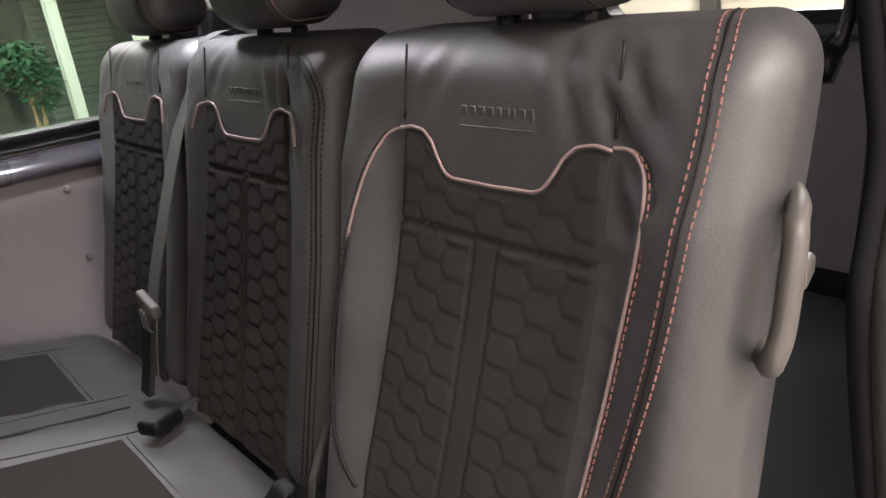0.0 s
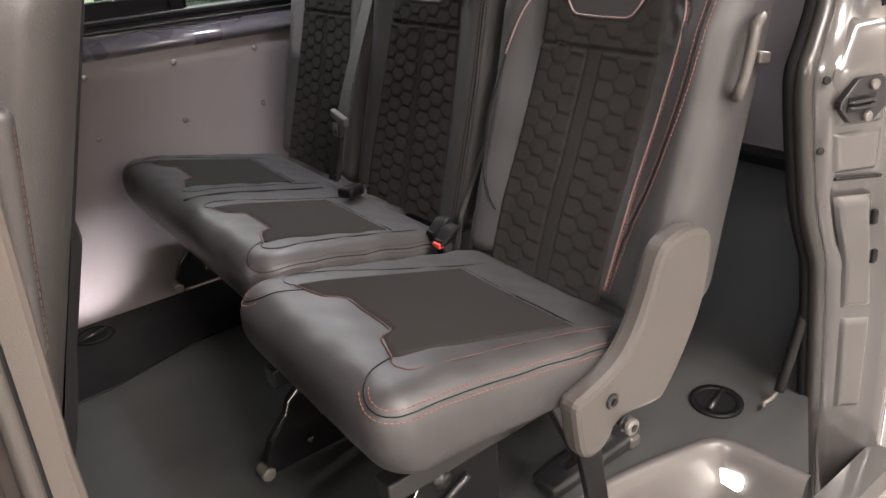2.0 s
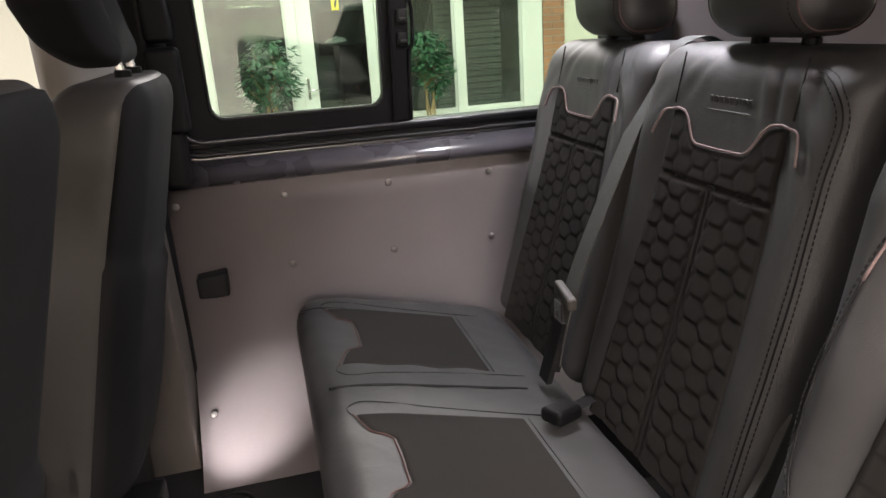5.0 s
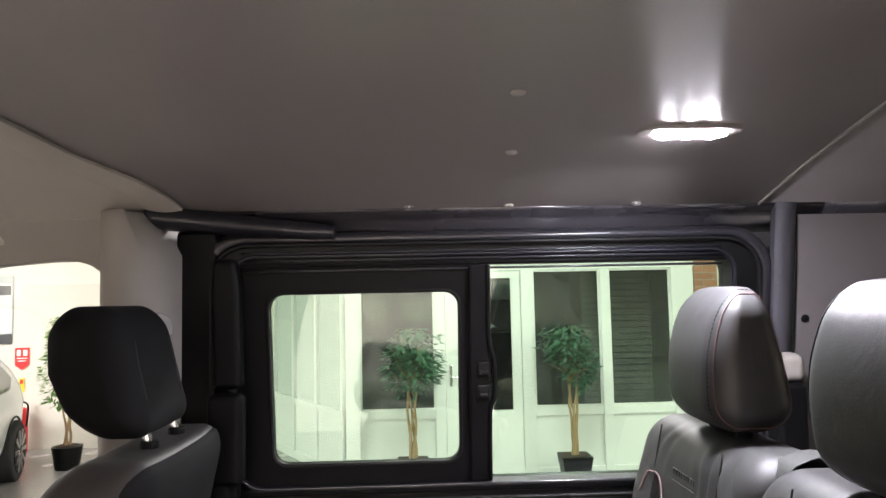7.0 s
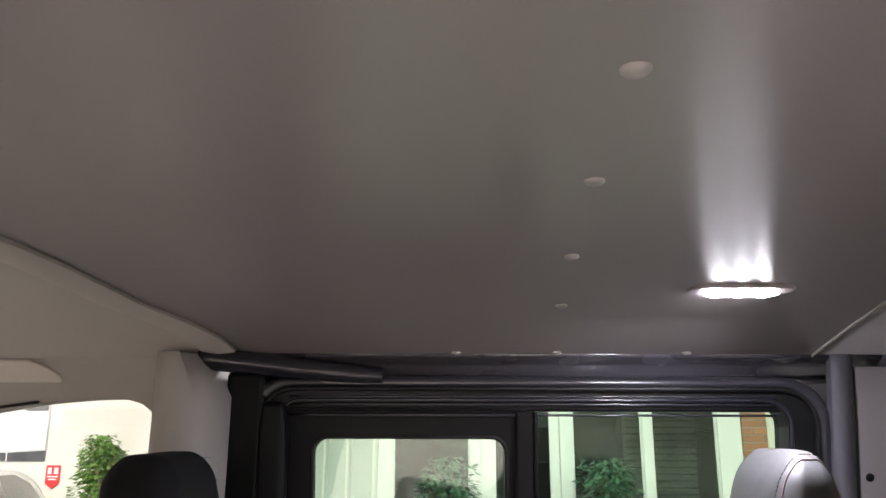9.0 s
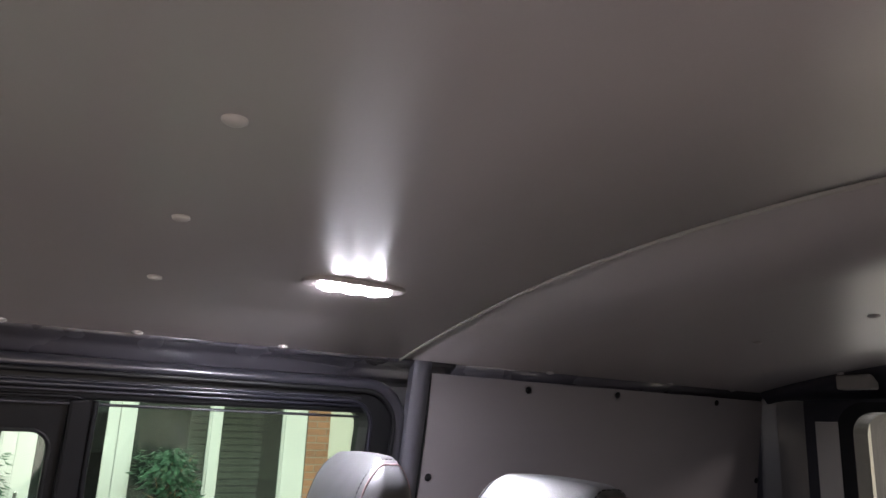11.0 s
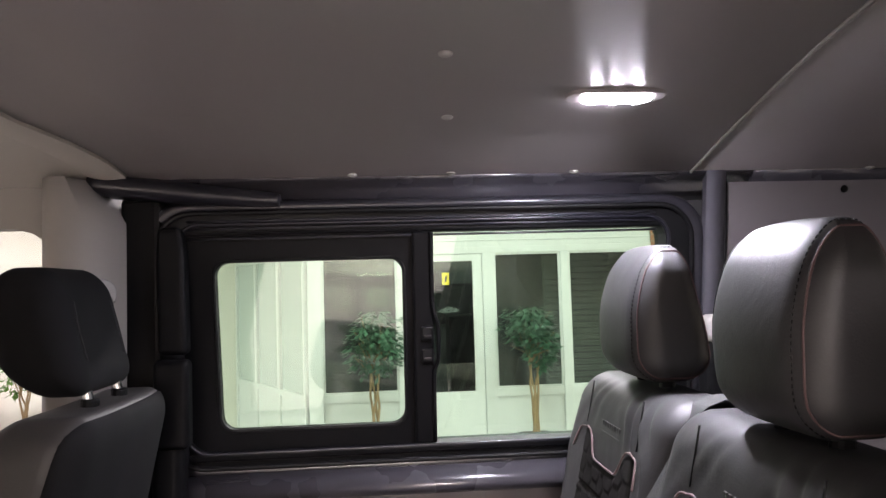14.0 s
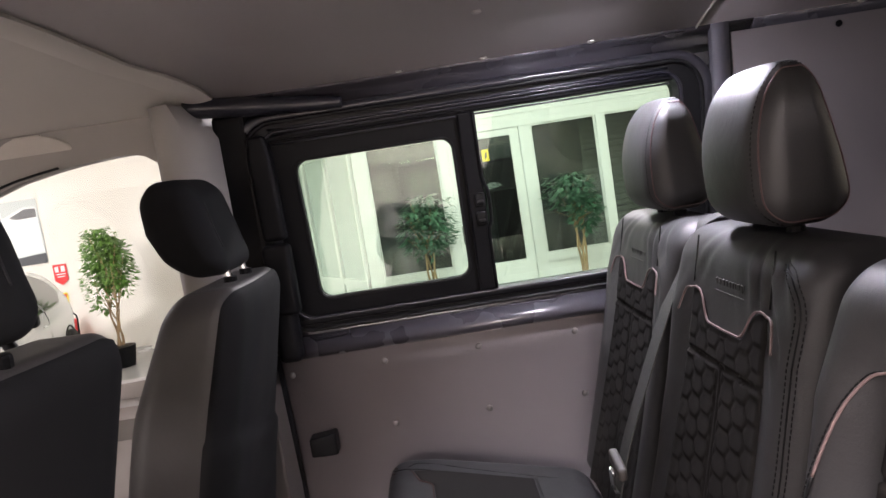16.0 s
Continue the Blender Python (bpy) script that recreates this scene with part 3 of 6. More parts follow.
part("catch_body", rbox(0.036, 0.026, 0.031, 0.007, 4, 3, 4, 3, lambda p: (p.x - 0.456, p.y - 0.012 + 0.3 * max(0.0, p.x - 0.005), (p.z) * (0.92 + 2.2 * p.x) + 1.000)), CATCH_BLACK, catch, smooth=True)

# cab: driver's door with its window, dashboard side closes the view
cab_door = thing("door_1", "pale grey inside of the driver's door with its window", "door", kind="structure")
part("door_lower", prism([(-0.02, 0.40), (0.03, 0.40), (0.03, 1.20), (-0.06, 1.20), (-0.07, 1.17), (-0.02, 1.10)], "x", -1.95, -0.68, 0.0), BEIGE_PLASTIC, cab_door)
part("window_frame", lean(ring([(p[0], p[1]) for p in [(-0.68, 1.97), (-0.66, 1.95), (-0.66, 1.90), (-0.66, 1.85), (-0.66, 1.80), (-0.66, 1.70), (-0.66, 1.50), (-0.66, 1.30), (-0.66, 1.20), (-0.70, 1.18), (-1.0, 1.18), (-1.3, 1.18), (-1.6, 1.18), (-1.75, 1.18), (-1.9, 1.18), (-1.9, 1.33), (-1.9, 1.45), (-1.9, 1.6), (-1.85, 1.75), (-1.7, 1.85), (-1.5, 1.92), (-1.3, 1.96), (-1.2, 1.97), (-1.1, 1.97), (-1.0, 1.97), (-0.9, 1.97), (-0.8, 1.97), (-0.74, 1.97)]], [(p[0], p[1]) for p in [(-0.80, 1.845), (-0.765, 1.835), (-0.74, 1.815), (-0.722, 1.79), (-0.715, 1.76), (-0.714, 1.70), (-0.714, 1.50), (-0.716, 1.30), (-0.725, 1.26), (-0.76, 1.245), (-1.0, 1.24), (-1.3, 1.235), (-1.6, 1.23), (-1.66, 1.24), (-1.68, 1.27), (-1.66, 1.33), (-1.60, 1.42), (-1.50, 1.55), (-1.40, 1.65), (-1.30, 1.73), (-1.20, 1.785), (-1.10, 1.815), (-1.0, 1.832), (-0.95, 1.838), (-0.90, 1.842), (-0.87, 1.844), (-0.85, 1.845), (-0.82, 1.8455)]], "y", -0.03, 0.02)), BEIGE_PLASTIC, cab_door)
pane = part("door_pane", lean(prism([(-0.70, 1.86), (-0.70, 1.22), (-1.72, 1.21), (-1.70, 1.36), (-1.42, 1.68), (-1.2, 1.81), (-0.95, 1.86)], "y", 0.0, 0.004)), CLEAR_GLASS, cab_door)
pane.visible_shadow = False

door_rubber = smooth_line([(-1.58, -0.045, 1.445), (-1.50, -0.045, 1.555), (-1.40, -0.045, 1.655), (-1.30, -0.045, 1.735), (-1.20, -0.045, 1.790), (-1.10, -0.045, 1.820), (-0.98, -0.045, 1.838)], 5)
part("door_rubber", lean(tube(door_rubber, 0.0032, 8)), BLACK_RUBBER, cab_door, "black rubber along the window frame", smooth=True)

# tailgate end
tail = thing("door_2", "dark grey painted tailgate with a black framed window", "tailgate", kind="structure")
part("tail_lower", box(2.03, 2.075, -1.64, -0.08, 0.50, 1.30, 0.01), WALL_PANEL, tail)
part("tail_frame", ring(rounded_rect(-1.66, -0.06, 1.285, 2.02, 0.06), rounded_rect(-1.42, -0.30, 1.355, 1.895, 0.07), "x", 2.0, 2.07), DARK_PAINT, tail)
part("tail_seal", ring(rounded_rect(-1.44, -0.28, 1.335, 1.915, 0.08), rounded_rect(-1.40, -0.325, 1.372, 1.888, 0.06), "x", 1.985, 2.06), BLACK_RUBBER, tail)
tp = part("tail_pane", prism(rounded_rect(-1.43, -0.29, 1.345, 1.905, 0.07), "x", 2.045, 2.049), CLEAR_GLASS, tail)
tp.visible_shadow = False
# the sill's lighter paint stands for the light reflected along it
part("sill_roll", rbox(0.022, 0.74, 0.026, 0.018, 2, 8, 2, 5, lambda p: (p.x + 2.018, p.y - 0.86, p.z + 1.322)), LIT_PAINT, tail, "rounded grey sill of the tailgate window", smooth=True)
part("tail_step", box(1.93, 2.04, -1.62, -0.10, 0.55, 0.60, 0.008), BLACK_PLASTIC, tail)
part("corner_post", prism([(1.93, -0.07), (1.955, -0.115), (2.02, -0.20), (2.06, -0.20), (2.06, -0.02), (1.95, -0.02)], "z", 0.56, 1.95, 0.01), DARK_PAINT, tail)
hb = bmesh.new()
prev = None
for k in range(41):
    y = -1.62 + 1.52 * k / 40
    low = 1.93 - 0.012 * abs((y - MID) / 0.76) ** 2
    ringv = [hb.verts.new(v) for v in ((1.90, y, roof_z(y) + 0.01), (1.905, y, roof_z(y) - 0.012), (1.935, y, roof_z(y) - 0.035), (2.0, y, low), (2.06, y, low), (2.06, y, roof_z(y) + 0.01))]
    if prev:
        for i in range(5):
            hb.faces.new((prev[i], prev[i + 1], ringv[i + 1], ringv[i]))
    prev = ringv
part("header", hb, DARK_PAINT, tail, smooth=True)
part("post_trim", box(1.984, 1.996, -0.285, -0.215, 0.9, 1.86, 0.003), BEIGE_PLASTIC, tail)
part("lamp_block", box(1.90, 1.945, -0.43, -0.335, 1.945, 1.985, 0.006), BEIGE_PLASTIC, tail)

# moulded cover of the roof rail between the pillar and the window
cover_line = smooth_line([(-0.63, -0.125, 1.932), (-0.50, -0.12, 1.917), (-0.41, -0.114, 1.907), (-0.33, -0.110, 1.899), (-0.28, -0.108, 1.895), (-0.25, -0.104, 1.893)], 6)
cover_bm = bmesh.new()
prev = None
for i, p in enumerate(cover_line):
    h = 0.026 - 0.012 * i / len(cover_line)
    sec = [cover_bm.verts.new((p.x, p.y + dy, p.z + dz)) for dy, dz in ((0.05, -h), (0.012, -h), (-0.004, -h * 0.6), (-0.008, 0.0), (0.0, h * 0.6), (0.02, h), (0.05, h))]
    if prev:
        for k in range(6):
            cover_bm.faces.new((prev[k], prev[k + 1], sec[k + 1], sec[k]))
    else:
        cover_bm.faces.new(sec)
    prev = sec
cover_bm.faces.new(prev[::-1])
cover = obj("rail_cover", cover_bm, DARK_PAINT, smooth=True)
tagged(cover, "glossy dark moulded cover on the roof rail", "rail cover", kind="structure")

# moulded half-round swell in the lining over the driver's door, and a grab handle
swell = obj("trim", rbox(0.115, 0.016, 0.05, 0.015, 6, 3, 4, 5, lambda p: (p.x * math.sqrt(max(0.10, 1 - ((p.z + 0.05) / 0.1) ** 2)) - 1.04, p.y * 0.6 - 0.065 - p.z * 0.35, p.z * 0.68 + 1.892)), CAB_LINING, smooth=True)
tagged(swell, "half-round swell in the pale lining over the door", "trim", kind="structure")
grab = obj("grab_handle", tube(smooth_line([(-1.22, -0.13, 1.93), (-1.24, -0.15, 1.90), (-1.30, -0.16, 1.885), (-1.42, -0.16, 1.88), (-1.48, -0.15, 1.90), (-1.50, -0.13, 1.93)], 6), 0.011, 10), CAB_LINING, smooth=True)
tagged(grab, "pale plastic grab handle over the driver's door", "grab handle", kind="structure")


# ---- sliding door opening on the near side ----
SEAL_X = [(0.08, 0.80), (0.37, 0.725), (0.65, 0.662), (0.78, 0.630), (0.91, 0.594), (0.965, 0.565), (1.0, 0.543), (1.065, 0.510), (1.13, 0.487), (1.20, 0.463), (1.295, 0.438), (1.34, 0.468), (1.40, 0.508), (1.46, 0.514), (1.55, 0.512), (1.75, 0.505), (1.98, 0.49)]
EDGE_X = [(0.08, 0.93), (0.34, 0.84), (0.77, 0.757), (1.07, 0.640), (1.3, 0.605), (1.5, 0.585), (1.98, 0.56)]


def body_in(z):
    """How far the side leans in above the waist."""
    return lerp_table([(1.30, 0.0), (1.6, 0.055), (1.95, 0.15)], z)


jamb_bm = bmesh.new()
prev = None
for k in range(41):
    z = 0.08 + 1.90 * k / 40
    sx_, ex, dy = lerp_table(SEAL_X, z), lerp_table(EDGE_X, z), body_in(z)
    step = 0.012 if 0.98 < z < 1.12 else 0.0
    x0, y0, x1, y1 = sx_ + 0.028, -1.742, ex - 0.03, -1.785
    sec = [(sx_ + 0.10, -1.66 + dy), (sx_ + 0.012, -1.68 + dy), (sx_ + 0.016, -1.722 + dy), (x0, y0 + dy), (x0 + 0.012, y0 - 0.006 + dy + step)]
    sec += [(x0 + (x1 - x0) * f, y0 + (y1 - y0) * f + dy + step * (f < 0.9)) for f in (0.3, 0.6, 0.88)]
    sec += [(x1, y1 + dy), (ex - 0.02, -1.800 + dy), (ex - 0.008, -1.812 + dy), (ex + 0.02, -1.815 + dy)]
    ringv = [jamb_bm.verts.new((x, y, z)) for x, y in sec]
    if prev:
        for i in range(len(sec) - 1):
            jamb_bm.faces.new((prev[i], prev[i + 1], ringv[i + 1], ringv[i]))
    prev = ringv
jamb = obj("door_jamb", jamb_bm, VAN_OUTER)
for p in jamb.data.polygons:
    p.use_smooth = True


def jamb_point(f, z, off):
    """A place on the painted pillar: f from the seal to the outer edge, off outwards."""
    sx_, ex = lerp_table(SEAL_X, z), lerp_table(EDGE_X, z)
    x0, x1 = sx_ + 0.028, ex - 0.03
    return (x0 + (x1 - x0) * f - off * 0.35, -1.742 - 0.043 * f + body_in(z) - off * 0.93, z)


def pressing(f0, f1, z0, z1, depth=0.006):
    """A pressed field in the pillar's sheet metal, rounded at its edge."""
    bm = bmesh.new()
    rows = []
    for i in range(15):
        f = f0 + (f1 - f0) * i / 14
        col = []
        for j in range(25):
            z = z0 + (z1 - z0) * j / 24
            e = min((f - f0) * 0.09, (f1 - f) * 0.09, z - z0, z1 - z)
            t = min(1.0, e / 0.010)
            col.append(bm.verts.new(jamb_point(f, z, -0.002 + (depth + 0.002) * t * t * (3 - 2 * t))))
        rows.append(col)
    for a, b in zip(rows, rows[1:]):
        for j in range(24):
            bm.faces.new((a[j], b[j], b[j + 1], a[j + 1]))
    return part("pressing", bm, VAN_OUTER, jamb, smooth=True)


for f0, f1, z0, z1 in ((0.06, 0.97, 1.205, 1.375), (0.04, 0.97, 1.118, 1.198), (0.10, 0.92, 0.80, 1.070), (0.10, 0.92, 0.52, 0.775), (0.05, 0.72, 1.40, 1.62), (0.05, 0.72, 1.65, 1.88)):
    pressing(f0, f1, z0, z1)
part("groove", tube([jamb_point(0.82, 1.39 + 0.5 * k / 12, 0.0) for k in range(13)], 0.004, 6), BLACK_RUBBER, jamb, smooth=True)
# one black tube draws the sheet metal joint together with its shadow
part("joint", tube([jamb_point(0.10 + 0.95 * k / 10, 1.108 - 0.003 * k / 10, 0.001) for k in range(11)], 0.0032, 6), BLACK_RUBBER, jamb, "dark joint across the pillar, drawn with its shadow", smooth=True)
for f, z in ((0.98, 1.02), (0.97, 0.93)):
    part("hole_plug", rbox(0.008, 0.006, 0.016, 0.005, 2, 2, 2, 3, lambda p, f=f, z=z: tuple(Vector(jamb_point(f, z, 0.0)) + p)), BLACK_RUBBER, jamb, smooth=True)
tagged(jamb, "grey painted pillar of the sliding door opening", "door pillar", kind="structure")
skin_bm = bmesh.new()
prev = None
for k in range(41):
    z = 0.08 + 1.90 * k / 40
    ex, dy = lerp_table(EDGE_X, z), body_in(z)
    ringv = [skin_bm.verts.new((x, -1.815 + dy - 0.002, z)) for x in (ex + 0.018, 1.4, 2.1)]
    if prev:
        for i in range(2):
            skin_bm.faces.new((prev[i], prev[i + 1], ringv[i + 1], ringv[i]))
    prev = ringv
rear_quarter = obj("wall_outer", skin_bm, VAN_OUTER, smooth=True)
tagged(rear_quarter, "grey painted outer side behind the sliding door", "van side", kind="structure")
inner_jamb = obj("wall_panel", sheet_prism([(-1.685, 0.562), (-1.69, 1.3), (-1.63, 1.7), (-1.56, 1.93)], 0.012, "x", 0.70, 1.955), WALL_PANEL)
tagged(inner_jamb, "grey lining board on the near load space side", "wall panel", kind="structure")
SEAL = smooth_line([(x, -1.715 + body_in(z), z) for z, x in SEAL_X], 6)
SEAL_RUBBER = node_mat("grey_sheen_rubber", (0.022, 0.021, 0.020), 0.36, vary=0.15, scale=20, grain=300, bump=0.15)
MATT_RUBBER = node_mat("matt_black_rubber", (0.005, 0.005, 0.0055), 0.9, vary=0.2, scale=20, grain=300, bump=0.2, spec=0.1)
seal = thing("door_seal", "black rubber door seal with a bulb lip along the painted pillar", "door seal", kind="structure")
part("bulb", tube(SEAL, 0.015, 12), SEAL_RUBBER, seal, smooth=True)
part("lip", tube([(p.x - 0.010, p.y + 0.018, p.z) for p in SEAL], 0.010, 10), MATT_RUBBER, seal, smooth=True)
striker = thing("door_striker", "black steel door striker plate with two bolts", "door striker", kind="structure", at=(0.525, -1.770, 1.252))
part("plate", prism([(-0.068, 0.004), (-0.030, 0.046), (0.036, 0.046), (0.072, 0.010), (0.068, -0.012), (0.030, -0.048), (-0.034, -0.044), (-0.068, -0.010)], "y", -0.008, 0.006, 0.002), DARK_STEEL, striker)
part("slot", box(-0.050, 0.024, -0.0095, -0.007, -0.020, 0.012, 0.001, 1), BLACK_RUBBER, striker)
part("loop", tube(smooth_line([(-0.048, -0.009, 0.002), (-0.040, -0.015, 0.002), (0.006, -0.015, 0.002), (0.014, -0.014, -0.004), (0.006, -0.015, -0.010), (-0.040, -0.015, -0.010), (-0.048, -0.009, -0.010)], 4), 0.004, 8), DARK_STEEL, striker, smooth=True)
for bx_, bz in ((0.012, 0.030), (0.008, -0.034)):
    part("striker_bolt", cyl((bx_, -0.011, bz), (0, -1, 0), 0.011, 0.009, 14, 0.003), BOLT_GREY, striker)
striker.rotation_euler, striker.scale = (0, 0, radians(-16)), (0.78, 0.9, 0.80)
plug = thing("body_plug", "black rubber plugs in the painted pillar", "plug", kind="structure")
for px_, pz_ in ((0.464, 1.288), (0.482, 1.168)):
    part("plug_cap", cyl((px_, -1.738, pz_), (-0.5, -0.85, 0), 0.007, 0.005, 14, 0.002), BLACK_RUBBER, plug)
STEP_GREY = node_mat("grey_step_plastic", (0.085, 0.080, 0.078), 0.34, vary=0.12, scale=8, grain=500, bump=0.12, coat=0.2)
sill = thing("door_sill", "grey moulded step well in the sliding door opening", "door sill", kind="structure")
well = bmesh.new()
prev = None
for i, (x, y) in enumerate(STEP_EDGE):
    a_, b_ = STEP_EDGE[max(i - 1, 0)], STEP_EDGE[min(i + 1, len(STEP_EDGE) - 1)]
    d = Vector((b_[0] - a_[0], b_[1] - a_[1])).normalized()
    nx_, ny_ = d.y, -d.x
    rowv = [well.verts.new((x + nx_ * u, y + ny_ * u, z)) for u, z in ((-0.012, 0.560), (-0.010, 0.565), (0.004, 0.567), (0.012, 0.560), (0.018, 0.53), (0.028, 0.44), (0.036, 0.412), (0.055, 0.400), (0.09, 0.399))]
    if prev:
        for k in range(8):
            well.faces.new((prev[k], prev[k + 1], rowv[k + 1], rowv[k]))
    prev = rowv
part("riser", well, STEP_GREY, sill, smooth=True)
part("tread", box(-0.70, 0.44, -1.86, -1.61, 0.37, 0.398, 0.004), STEP_GREY, sill)
for k in range(9):
    part("tread_rib", box(-0.66, 0.34, -1.835 + 0.02 * k, -1.829 + 0.02 * k, 0.397, 0.402, 0.001, 1), STEP_GREY, sill)
part("outer_sill", prism([(-1.80, 0.10), (-1.86, 0.12), (-1.885, 0.25), (-1.88, 0.37), (-1.862, 0.392), (-1.80, 0.392)], "x", -0.78, 0.84), VAN_OUTER, sill)
# strap with a hook beside the seal
strap_loop = thing("tie_strap", "black strap with a steel hook hanging beside the door seal", "strap")
part("webbing", tube(smooth_line([(0.628, -1.690, 0.86), (0.618, -1.694, 0.76), (0.600, -1.690, 0.66), (0.592, -1.685, 0.60)], 6), 0.011, 8), BLACK_RUBBER, strap_loop, smooth=True)
part("hook", tube(smooth_line([(0.596, -1.686, 0.615), (0.580, -1.680, 0.585), (0.560, -1.672, 0.575), (0.548, -1.680, 0.580)], 5), 0.0045, 8), BOLT_GREY, strap_loop, "bright steel hook", smooth=True)
# belt kept at the door post, its tongue showing past the seal
post_belt = thing("seat_belt", "dark webbing seat belt with a steel tongue beside the door", "seat belt")
part("webbing", tube(smooth_line([(0.556, -1.560, 1.930), (0.566, -1.615, 1.76), (0.562, -1.632, 1.62), (0.546, -1.628, 1.500), (0.538, -1.622, 1.478)], 6), 0.006, 8), BLACK_RUBBER, post_belt, smooth=True)
part("tongue_grip", rbox(0.020, 0.010, 0.009, 0.006, 3, 2, 2, 3, lambda p: (p.x + 0.538, p.y - 1.618, p.z + 1.472 + p.x * 0.45)), BLACK_PLASTIC, post_belt, smooth=True)
part("tongue_plate", prism([(0.520, 1.449), (0.526, 1.447), (0.544, 1.464), (0.540, 1.469)], "y", -1.628, -1.612, 0.0008), STEEL, post_belt, "bright steel tongue")


def front_lean(bm):
    """The front pillar bends rearwards above the sill of its window."""
    bmesh.ops.bisect_plane(bm, geom=bm.verts[:] + bm.edges[:] + bm.faces[:], plane_co=(0, 0, 1.15), plane_no=(0, 0, 1))
    for v in bm.verts:
        v.co.x += 0.056 * max(0.0, v.co.z - 1.15)
    return bm


b_near = obj("pillar", front_lean(prism([(-0.80, -1.79), (-0.755, -1.785), (-0.73, -1.745), (-0.718, -1.69), (-0.75, -1.62), (-0.80, -1.62)], "z", 0.40, 1.98, 0.006)), VAN_OUTER)
tagged(b_near, "grey painted pillar at the front of the door opening", "door pillar", kind="structure")
b_trim = obj("pillar_trim", front_lean(prism([(-0.74, -1.66), (-0.698, -1.676), (-0.662, -1.661), (-0.665, -1.58), (-0.74, -1.56)], "z", 0.56, 1.95, 0.008)), TAN_TRIM)
tagged(b_trim, "taupe plastic trim of the front door pillar", "pillar trim", kind="structure")
# flange lip of the pillar; its pale reflection is put into the greyish brown
b_lip = obj("door_seal", tube([(-0.702, -1.697, 0.56), (-0.702, -1.704, 1.1), (-0.691, -1.697, 1.4), (-0.661, -1.607, 1.92)], 0.0085, 10), GREY_PLASTIC, smooth=True)
part("gap", tube([(-0.694, -1.684, 0.57), (-0.694, -1.690, 1.1), (-0.683, -1.684, 1.4), (-0.653, -1.600, 1.92)], 0.004, 8), BLACK_RUBBER, b_lip, "dark gap beside the trim", smooth=True)
tagged(b_lip, "greyish brown flange lip on the front pillar, reflection in its colour", "door seal", kind="structure")
front_skin = obj("wall_outer", sheet_prism([(-1.76, 0.35), (-1.80, 0.55), (-1.815, 0.9), (-1.80, 1.24)], 0.01, "x", -1.95, -0.785), VAN_OUTER)
tagged(front_skin, "grey painted front door of the van", "van side", kind="structure")
near_rail = obj("roof_rail", prism([(-1.70, 1.88), (-1.64, 1.89), (-1.60, 1.925), (-1.60, 1.98), (-1.68, 1.98)], "x", -2.0, 2.0), VAN_PAINT)
tagged(near_rail, "dark painted roof rail over the door opening", "roof rail", kind="structure")
front_wall = obj("wall_front", box(-2.05, -2.0, -1.70, 0.0, 0.45, 1.05), BLACK_PLASTIC)
tagged(front_wall, "black dashboard front", "dashboard", kind="structure")



# ---- second-row seats ----
BACK_X, BACK_Z, LEAN_X = 0.238, 0.945, 0.2027


LUMBAR = [(0.86, 0.036), (0.91, 0.031), (1.02, 0.021), (1.13, 0.010), (1.25, 0.002), (1.30, 0.0)]
SPREAD = [(0.90, 1.20), (1.01, 1.17), (1.13, 1.13), (1.25, 1.07), (1.34, 1.02), (1.40, 1.0)]

SINGLE_SPREAD = [(0.90, 1.05), (1.20, 1.03), (1.34, 1.01), (1.40, 1.0)]


def back_front(dy, z, half, dx=0.0):
    """Front face of a backrest: lumbar swell, flat middle, raised bolsters, rounded over at the edges."""
    x = BACK_X + dx + (z - BACK_Z) * LEAN_X - lerp_table(LUMBAR, z) * (0.7 if dx else 1.0)
    a = abs(dy)
    w = half - 0.045
    if a > w - 0.075:
        t = min(1.0, (a - (w - 0.075)) / 0.075)
        x -= (0.013 if dx else 0.024) * math.sin(t * math.pi / 2) ** 2 * min(1.0, max(0.0, (1.50 - z) / 0.12))
    return x


BR = 0.050
Z_LOW, Z_TOP = 0.885, 1.520


